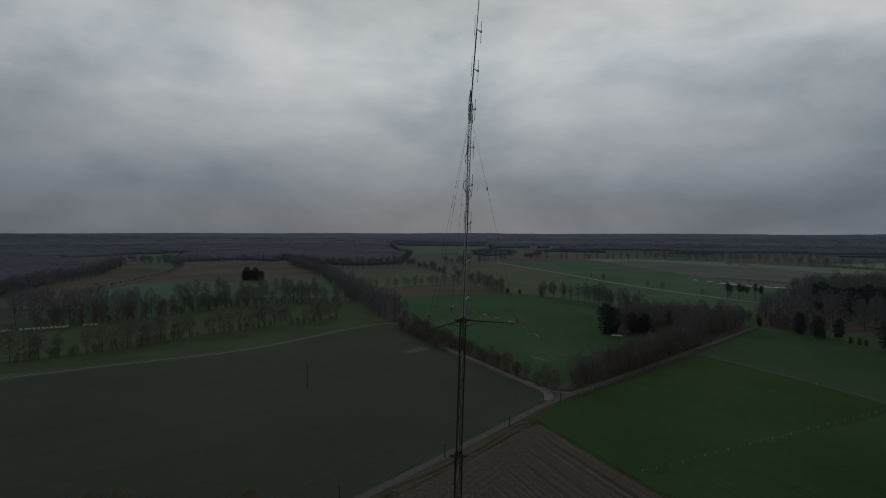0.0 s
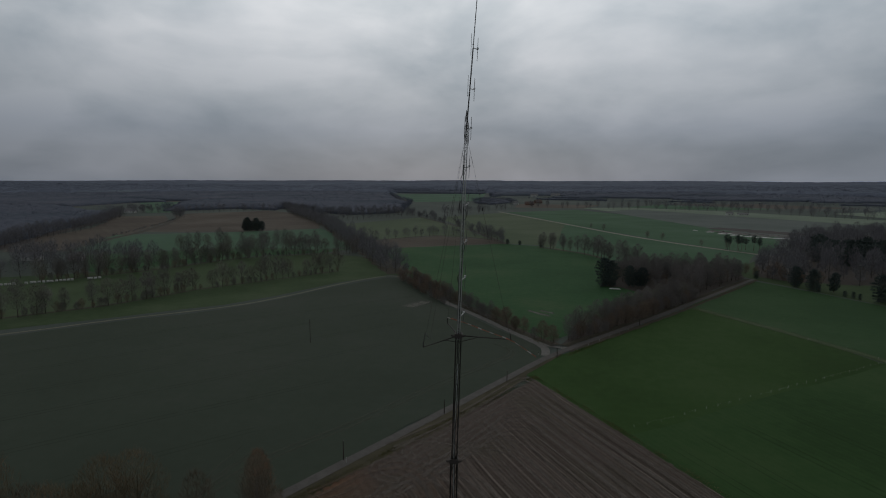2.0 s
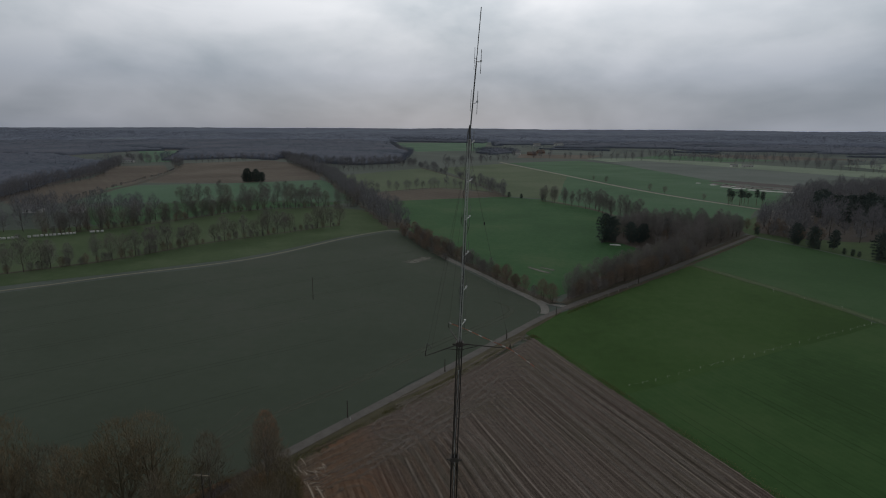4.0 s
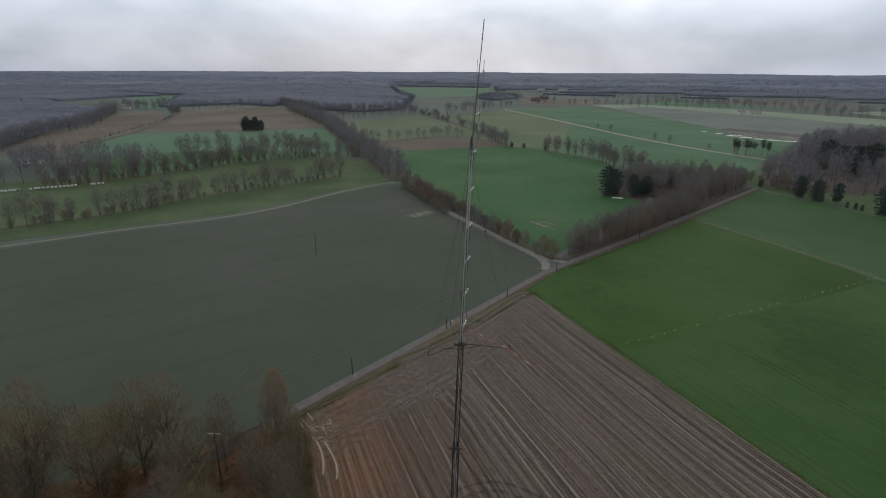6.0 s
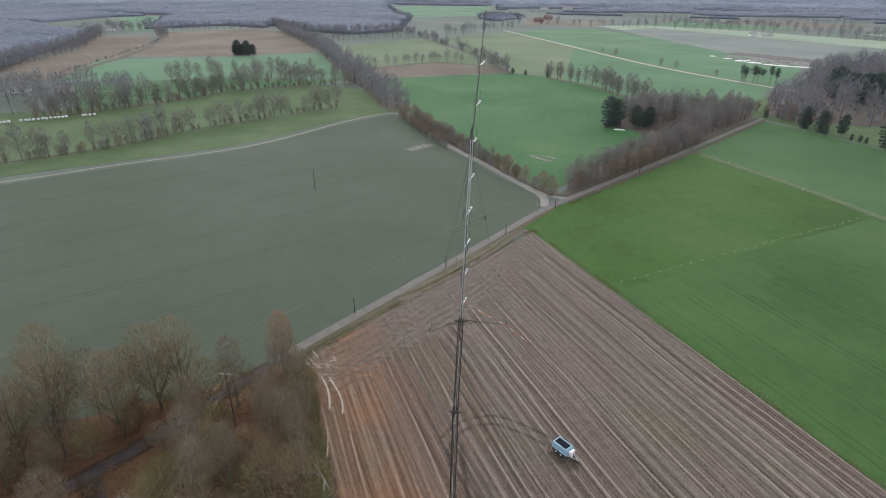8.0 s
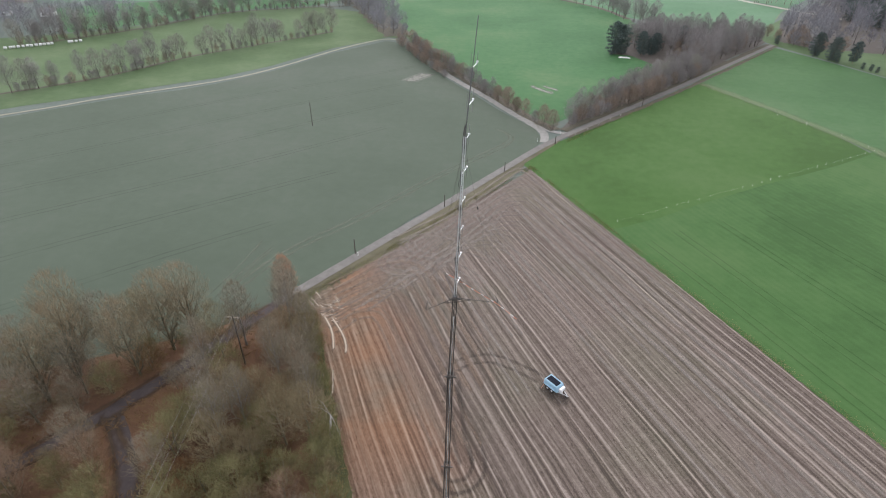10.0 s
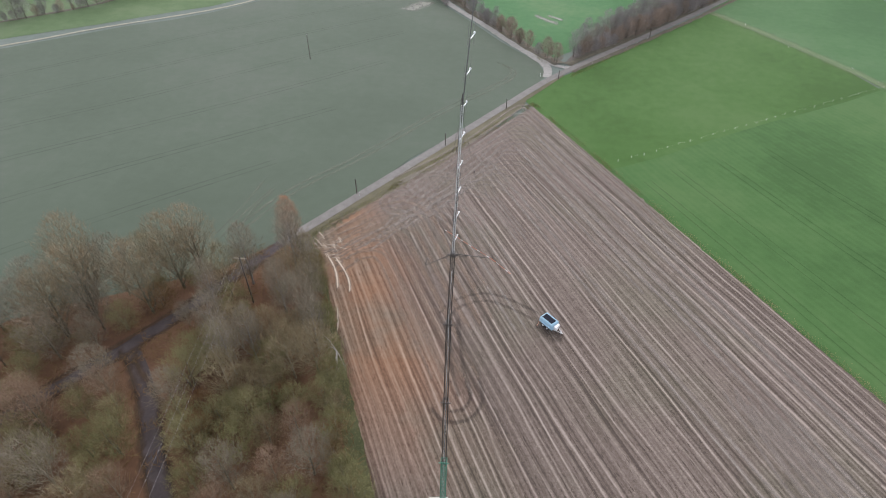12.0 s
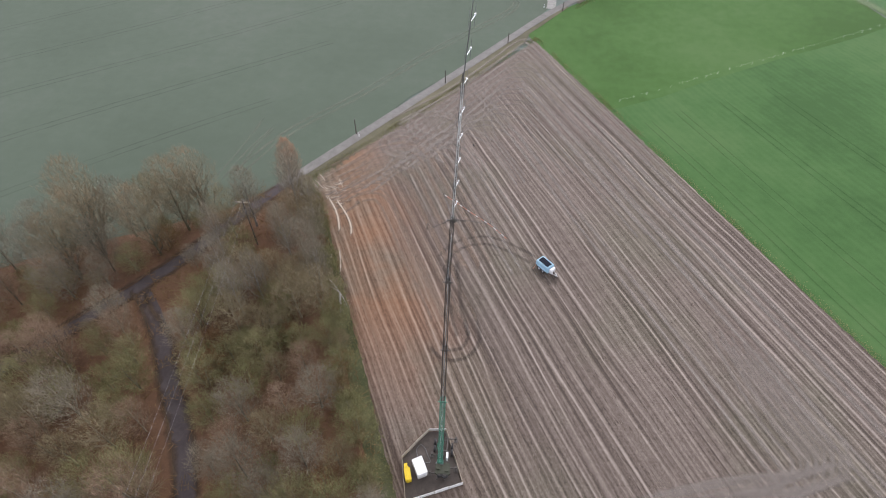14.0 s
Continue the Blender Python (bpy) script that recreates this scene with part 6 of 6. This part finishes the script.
def white_cabin():
    c = root("equipment_box", -4.55, 25.85, 0.34, 27)
    tagged(c, "white equipment container with a flat roof beside the mast", "container")
    bm = bmesh.new()
    box(bm, 0, 0, 0.75, 1.32, 2.15, 1.4, 0.04)
    part("body", bm, M["white"], c)
    bm = bmesh.new()
    box(bm, 0, 0, 1.49, 1.4, 2.23, 0.07, 0.02)
    part("roof", bm, M["white"], c)
    bm = bmesh.new()
    box(bm, 0, -1.095, 0.72, 0.75, 0.05, 1.15, 0.015)
    d = part("door", bm, M["alu"], c)
    bm = bmesh.new()
    box(bm, 0.28, -1.135, 0.7, 0.03, 0.05, 0.16)
    part("handle", bm, M["steel_dark"], d)
    for x in (-0.6, 0.6):
        bm = bmesh.new()
        box(bm, x * 0.85, 0, 0.02, 0.14, 2.0, 0.1)
        part("skid", bm, M["steel_dark"], c)


white_cabin()


def yellow_unit():
    c = root("yellow_generator", -6.05, 25.0, 0.34, 17)
    tagged(c, "long yellow generator unit with a dark exhaust recess", "generator")
    bm = bmesh.new()
    box(bm, 0, -0.15, 0.62, 0.8, 1.7, 0.95, 0.08)
    part("housing", bm, M["yellow"], c)
    bm = bmesh.new()
    box(bm, -0.05, 1.0, 0.55, 0.5, 0.6, 0.75, 0.05)
    part("engine_hood", bm, M["yellow"], c)
    bm = bmesh.new()
    box(bm, 0.0, 0.72, 0.75, 0.3, 0.16, 0.35, 0.02)
    part("air_filter", bm, M["black"], c)
    bm = bmesh.new()
    rod(bm, (0.2, 0.95, 0.9), (0.2, 0.95, 1.35), 0.05, 8)
    part("exhaust_pipe", bm, M["steel_dark"], c)
    bm = bmesh.new()
    box(bm, 0.05, -0.3, 1.11, 0.3, 0.7, 0.04, 0.01)
    part("roof_hatch", bm, M["yellow"], c)
    for x in (-0.42, 0.42):
        bm = bmesh.new()
        box(bm, x, -0.15, 0.6, 0.03, 1.1, 0.5, 0.01)
        part("side_grille", bm, M["steel_dark"], c)
    for y in (-0.8, 0.8):
        bm = bmesh.new()
        box(bm, 0, y, 0.08, 0.95, 0.14, 0.16)
        part("skid", bm, M["steel_dark"], c)


yellow_unit()


def hose():
    line = smooth_line([(-5.0, 27.4, .42), (-5.3, 28.5, .42), (-4.8, 29.2, .42), (-4.2, 28.8, .42), (-3.7, 27.8, .42), (-3.3, 27.1, .42), (-3.5, 26.8, .42), (-4.0, 26.9, .42)], 0.25)
    bm = bmesh.new()
    for a, b in zip(line, line[1:]):
        rod(bm, a, b, 0.035, 6)
    me = bpy.data.meshes.new("power_cable")
    bm.to_mesh(me)
    bm.free()
    me.materials.append(M["steel"])
    tagged(new("power_cable", me), "grey power cable looped on the soil", "cable")


hose()


def field_trailer():
    """Pale blue box trailer; its drawbar points to the pasture side."""
    t = root("field_trailer", 13.3, 62.4, 0.24, -47)
    tagged(t, "pale blue box trailer with dark top cover in the field", "trailer")
    bm = bmesh.new()
    v = [bm.verts.new(p) for p in ((-1.5, -.95, .5), (1.4, -.95, .5), (1.4, .95, .5), (-1.5, .95, .5), (-1.5, -.86, 1.42), (1.12, -.86, 1.42), (1.12, .86, 1.42), (-1.5, .86, 1.42))]
    for f in ((0, 3, 2, 1), (4, 5, 6, 7), (0, 1, 5, 4), (1, 2, 6, 5), (2, 3, 7, 6), (3, 0, 4, 7)):
        bm.faces.new([v[k] for k in f])
    bmesh.ops.bevel(bm, geom=bm.edges[:], offset=0.07, segments=2, affect="EDGES")
    body = part("body", bm, M["blue"], t)
    bm = bmesh.new()
    box(bm, -0.2, 0, 1.45, 2.15, 1.12, 0.09, 0.03)
    part("top_cover", bm, M["navy"], body, "dark cover sheet")
    bm = bmesh.new()
    for y in (-0.7, 0.7):
        box(bm, -0.2, y, 1.46, 2.5, 0.16, 0.09, 0.02)
    box(bm, -1.36, 0, 1.46, 0.16, 1.35, 0.09, 0.02)
    box(bm, 0.97, 0, 1.46, 0.16, 1.35, 0.09, 0.02)
    part("rim_rail", bm, M["blue"], body, "pale blue rail round the top")
    bm = bmesh.new()
    box(bm, 1.5, 0.1, 0.88, 0.42, 1.15, 0.62, 0.05)
    part("front_locker", bm, M["alu"], t)
    bm = bmesh.new()
    rod(bm, (1.85, -0.3, 0.55), (1.85, -0.3, 1.05), 0.15, 12)
    rod(bm, (1.85, -0.3, 1.05), (1.85, -0.3, 1.18), 0.06, 8)
    part("gas_bottle", bm, M["white"], t, "white gas bottle")
    bm = bmesh.new()
    wheel(bm, 2.55, -0.12, 0.16, 0.14, 0.08)
    part("jockey_wheel", bm, M["black"], t)
    for y in (-0.75, 0.75):
        bm = bmesh.new()
        box(bm, -1.53, y, 0.75, 0.05, 0.22, 0.12, 0.01)
        part("tail_light", bm, M["tape_red"], t, "red tail light")
    for x, y in ((-0.45, -0.98), (0.45, -0.98), (-0.45, 0.98), (0.45, 0.98)):
        bm = bmesh.new()
        wheel(bm, x, y, 0.36, 0.36, 0.22)
        w = part("wheel", bm, M["black"], t)
        bm = bmesh.new()
        wheel(bm, x, y, 0.36, 0.18, 0.24)
        part("rim", bm, M["alu"], w)
    for y in (-1.0, 1.0):
        bm = bmesh.new()
        box(bm, 0, y, 0.8, 1.9, 0.3, 0.06, 0.02)
        part("mudguard", bm, M["blue"], t)
    bm = bmesh.new()
    for y in (-0.6, 0.6):
        rod(bm, (1.3, y, 0.5), (2.75, 0, 0.5), 0.06, 6)
    rod(bm, (2.6, 0, 0.5), (2.95, 0, 0.52), 0.07, 6)
    rod(bm, (2.55, 0.1, 0.85), (2.55, 0.1, 0.05), 0.045, 6)
    part("drawbar", bm, M["galv"], t)
    bm = bmesh.new()
    rod(bm, (-1.3, -1.0, 0.5), (-1.2, -1.7, 0.02), 0.03, 5)
    part("prop_stay", bm, M["tape_red"], t, "orange-red prop stay")


field_trailer()


# ---- poles and wires ----
def pole(x, y, h, label, arm=0.0, arm_turn=0.0):
    p = root("wooden_pole", x, y)
    tagged(p, label, "utility pole")
    bm = bmesh.new()
    rod(bm, (0, 0, -0.2), (0, 0, h), 0.14, 8, 0.09)
    part("shaft", bm, M["pole_wood"], p)
    if arm:
        bm = bmesh.new()
        box(bm, 0, 0, h - 0.25, arm, 0.13, 0.13, 0, arm_turn)
        part("crossarm", bm, M["wood"], p, "pale crossarm")
        for s in (-1, 0, 1):
            bm = bmesh.new()
            d = Vector((math.cos(radians(arm_turn)), math.sin(radians(arm_turn)), 0)) * s * arm * 0.46
            rod(bm, (d.x, d.y, h - 0.2), (d.x, d.y, h + 0.1), 0.05, 6)
            part("insulator", bm, M["cable"], p)
    else:
        bm = bmesh.new()
        rod(bm, (0, 0, h), (0, 0, h + 0.12), 0.1, 8, 0.03)
        part("cap", bm, M["steel"], p)
    return p


pole(-38.3, 63.5, 10.7, "wooden power pole with a pale crossarm in the wood", 2.3, 0)
pole(-58.0, 174, 8.0, "lone dark wooden pole in the crop field")
for x, y, h in ((-26.9, 98.2, 4.0), (-8.9, 121.2, 3.5), (6.6, 143.4, 3.0), (22.9, 165.3, 2.8), (59, 206, 3.0)):
    pole(x, y, h, "dark wooden roadside pole")


def wires():
    for k, s in enumerate((-1, 0, 1)):
        a = Vector((-38.3 + s * 1.06, 63.5, 10.8))
        b = Vector((-33.0 + s * 1.3, -8, 10.6))
        c = Vector((-58.0, 174, 7.9))
        for p, q, sag in ((a, b, 1.0), (a, c, 1.6)):
            pts = [p.lerp(q, t) - Vector((0, 0, 4 * sag * t * (1 - t))) for t in np.linspace(0, 1, 15)]
            bm = bmesh.new()
            for u, v in zip(pts, pts[1:]):
                rod(bm, u, v, 0.0085 if q is b else 0.004, 4)
            me = bpy.data.meshes.new("overhead_wire")
            bm.to_mesh(me)
            bm.free()
            me.materials.append(M["wire"] if q is b else M["cable"])
            tagged(new("overhead_wire", me), "thin grey overhead power wire", "wire", "overhead wires")


wires()


def road_marker(x, y):
    p = root("marker_post", x, y, 0.1)
    tagged(p, "short white roadside marker post", "post", "marker posts")
    bm = bmesh.new()
    box(bm, 0, 0, 0.5, 0.16, 0.14, 1.0, 0.03)
    part("post", bm, M["white"], p)
    bm = bmesh.new()
    box(bm, 0, 0, 0.82, 0.17, 0.15, 0.14)
    part("band", bm, M["black"], p)


for x, y in ((-26.1, 97.3), (17.4, 166.5), (25.4, 173.8)):
    road_marker(x, y)


def pasture_fence():
    f = root("electric_fence", 0, 0)
    tagged(f, "light electric fence with white posts across the grass", "fence")
    a, b = Vector((33.5, 117)), Vector((121, 167.8))
    me = None
    for k in range(27):
        p = a.lerp(b, k / 26)
        if me is None:
            bm = bmesh.new()
            rod(bm, (0, 0, 0), (0, 0, 0.6), 0.02, 5)
            box(bm, 0, 0, 0.6, 0.07, 0.07, 0.07)
            ob = part("post", bm, M["white"], f)
            me = ob.data
        else:
            ob = new("post", me)
            ob.parent = f
        ob.location = (p.x + 0.2 * math.sin(k * 7), p.y + 0.2 * math.cos(k * 5), 0.04)
    for z in (0.3, 0.52):
        bm = bmesh.new()
        rod(bm, (a.x, a.y, z + .1), (b.x, b.y, z + .1), 0.0015, 4)
        part("strand", bm, M["white"], f)
    for k in range(7):
        t = (k + 0.5) / 7
        p = Vector((28, 170.5)).lerp(Vector((60, 206)), t)
        ob = new("post", me)
        ob.parent = f
        ob.location = (p.x, p.y, 0.1)
    for x, y in ((105, 199), (111, 190), (118, 181), (121, 171), (98, 222)):
        ob = new("post", me)
        ob.parent = f
        ob.location = (x, y, 0.1)


pasture_fence()




# ---- far farms ----
def house(x, y, turn, w, d, h, roof_h, wall, roof, label):
    b = root("farmhouse", x, y, 0, turn)
    tagged(b, label, "house")
    bm = bmesh.new()
    box(bm, 0, 0, h / 2, w, d, h)
    part("wall", bm, M[wall], b)
    bm = bmesh.new()
    o = 0.4
    vs = [bm.verts.new(p) for p in ((-w / 2 - o, -d / 2 - o, h), (w / 2 + o, -d / 2 - o, h), (w / 2 + o, d / 2 + o, h), (-w / 2 - o, d / 2 + o, h), (-w / 2 - o, 0, h + roof_h), (w / 2 + o, 0, h + roof_h))]
    for f in ((0, 1, 5, 4), (2, 3, 4, 5), (1, 2, 5), (3, 0, 4), (0, 3, 2, 1)):
        bm.faces.new([vs[k] for k in f])
    r = part("roof", bm, M[roof], b)
    bm = bmesh.new()
    box(bm, w * 0.25, 0, h + roof_h, 0.7, 0.7, 1.4)
    part("chimney", bm, M["brick"], r)
    n = max(2, int(w / 4))
    for k in range(n):
        bm = bmesh.new()
        box(bm, -w / 2 + w * (k + 0.5) / n, -d / 2 - 0.02, h * 0.5, 1.1, 0.1, 1.3)
        part("window", bm, M["glass"], b)
    bm = bmesh.new()
    box(bm, w / 2 + 0.02, 0, 1.05, 0.1, 1.1, 2.1)
    part("door", bm, M["wood"], b)


house(-306, 345, 15, 11, 7, 2.6, 3.0, "white", "roof_grey", "white farmhouse with a grey roof behind bare trees")
house(-276, 347, 20, 8, 6, 2.4, 2.6, "white", "roof_grey", "low white outbuilding behind bare trees")
house(-583, 860, 10, 16, 9, 4, 4, "white", "roof_grey", "distant pale farmhouse at a wood")
house(100, 1235, 5, 20, 10, 3.5, 4.5, "brick", "roof_red", "distant red-roofed farm building")
house(128, 1330, 30, 18, 10, 4, 5, "brick", "roof_red", "distant barn with a red roof")
house(70, 1240, -10, 12, 8, 4, 4, "white", "roof_grey", "distant small white house")
house(391, 905, 12, 10, 6, 3, 2, "white", "roof_grey", "distant white shed on the grass")
house(410, 902, 4, 16, 6, 2.6, 1.6, "white", "roof_grey", "long distant white shed on the grass")
house(222, 300, 20, 15, 8, 3.0, 2.4, "white", "roof_grey", "pale farm building hidden in the trees")
house(250, 1960, 10, 30, 14, 5, 5, "white", "roof_grey", "distant pale farm hall")
house(170, 1900, 0, 24, 12, 5, 5, "white", "roof_grey", "distant pale farm building")


def bales():
    rng = random.Random(8)
    made = None
    for k in range(26):
        t = k / 25
        x, y = -249 + 37 * t, 256.5 + 25.5 * t
        if k in (5, 6, 19, 20, 21):
            continue
        if made is None:
            made = new("wrapped_bale")
            bm = bmesh.new()
            rod(bm, (-0.62, 0, 0.62), (0.62, 0, 0.62), 0.62, 14)
            bmesh.ops.bevel(bm, geom=bm.edges[:], offset=0.05, segments=1, affect="EDGES")
            part("wrap", bm, M["white"], made)
        ob = copy_thing(made, pose(x + rng.uniform(-.3, .3), y + rng.uniform(-.3, .3), 0.08, 0, 0, 35 + rng.uniform(-15, 15)))
        tagged(ob, "white wrapped silage bale at the meadow's edge", "hay bale", "row of wrapped bales")
    retire([made])


bales()


def rubble():
    rng = random.Random(4)
    V, F = [], []
    for k in range(60):
        t = rng.random()
        x, y = 248 + 50 * t + rng.uniform(-4, 4), 600 - 50 * t + rng.uniform(-14, 14)
        w, l, h = rng.uniform(1.2, 5), rng.uniform(1.2, 4), rng.uniform(0.3, 1.5)
        q = len(V)
        V += [(x - w, y - l, 0.05), (x + w, y - l * .8, 0.05), (x + w * .8, y + l, 0.05), (x - w, y + l, 0.05), (x + rng.uniform(-.4, .4) * w, y + rng.uniform(-.4, .4) * l, h)]
        F += [(q, q + 1, q + 4), (q + 1, q + 2, q + 4), (q + 2, q + 3, q + 4), (q + 3, q, q + 4)]
    tagged(mesh_ob("rubble_heaps", V, F, M["gravel"]), "pale heaps of sheeting and rubble on bare ground", "rubble", kind="stuff")


rubble()


def sheet(x, y, w, d, turn):
    """A white cover sheet weighed down over a low heap."""
    bm = bmesh.new()
    bmesh.ops.create_grid(bm, x_segments=8, y_segments=5, size=0.5)
    for v in bm.verts:
        rise = (1 - (2 * v.co.x) ** 4) * (1 - (2 * v.co.y) ** 4)
        v.co = Vector((v.co.x * w, v.co.y * d, 0.1 + rise * (0.45 + 0.3 * noise.noise(Vector((v.co.x * 5 + x, v.co.y * 5, 0))))))
    bmesh.ops.solidify(bm, geom=bm.faces[:], thickness=0.06)
    me = bpy.data.meshes.new("cover_sheet")
    bm.to_mesh(me)
    bm.free()
    me.materials.append(M["white"])
    ob = new("cover_sheet", me)
    ob.matrix_world = pose(x, y, 0.0, 0, 0, turn)
    tagged(ob, "white cover sheet over a low heap", "tarpaulin", "white cover sheets")


for x, y, w, d, turn in ((66, 276, 5.5, 1.6, -10), (240, 600, 7, 5, 10), (245, 580, 10, 6, -30), (252, 566, 12, 7, -20), (259, 553, 9, 6, -35), (268, 545, 14, 6, -30), (281, 537, 16, 5, -25), (232, 619, 5, 4, 0), (255, 585, 6, 5, 15)):
    sheet(x, y, w, d, turn)


# ---- stubble, tufts ----
def loose_stuff():
    rng = random.Random(9)
    V, F = [], []
    u, n = Vector((0.437, -0.899)), Vector((0.899, 0.437))
    PL = [(-32, 84.5), (4, -4), (90, -8), (13.5, 145)]
    k = 0
    while k < 24000:
        a = Vector((13.5, 146)) + u * rng.uniform(0, 150) - n * (0.75 * rng.randint(0, 80))
        if not inside(a.x, a.y, PL) or noise.noise(Vector((a.x * 0.06, a.y * 0.06, 1))) < rng.uniform(-0.4, 0.5):
            continue
        k += 1
        p = Vector((a.x + rng.uniform(-.12, .12), a.y + rng.uniform(-.12, .12), 0.17))
        d = Vector((rng.gauss(0, .5), rng.gauss(0, .5), 0.7)).normalized() * rng.uniform(0.15, 0.35)
        s = d.cross(Vector((rng.gauss(0, 1), rng.gauss(0, 1), 0.1))).normalized() * 0.03
        q = len(V)
        V += [p - s, p + s, p + d]
        F.append((q, q + 1, q + 2))
    tagged(mesh_ob("maize_stubble", V, F, M["stubble"]), "short pale stubble stalks in the soil", "stubble", kind="stuff")
    V, F = [], []
    edges = [((14.5, 147), (92, -8), 0.9, 9000), ((-32.5, 82), (3.5, -4), 1.0, 9000), ((-33.8, 81.6), (14.5, 147.2), 1.0, 9000), ((26, 166.5), (147, 303), 0.8, 6000), ((20, 178), (-44, 300), 1.0, 5000)]
    for a, b, w, count in edges:
        a, b = Vector(a), Vector(b)
        for k in range(count):
            t = rng.random()
            c = a.lerp(b, t)
            if noise.noise(Vector((c.x * 0.25, c.y * 0.25, 4))) < rng.uniform(-0.5, 0.4):
                continue
            p = Vector((c.x + rng.gauss(0, w * .6), c.y + rng.gauss(0, w * .6), 0.12))
            d = Vector((rng.gauss(0, .8), rng.gauss(0, .8), 0.5)).normalized() * rng.uniform(0.12, 0.35)
            s = d.cross(Vector((rng.gauss(0, 1), rng.gauss(0, 1), 0.1))).normalized() * 0.05
            q = len(V)
            V += [p - s, p + s, p + d]
            F.append((q, q + 1, q + 2))
    tagged(mesh_ob("grass_tufts", V, F, M["tuft"]), "rough yellow-green grass tufts along field edges", "grass", kind="stuff")


loose_stuff()
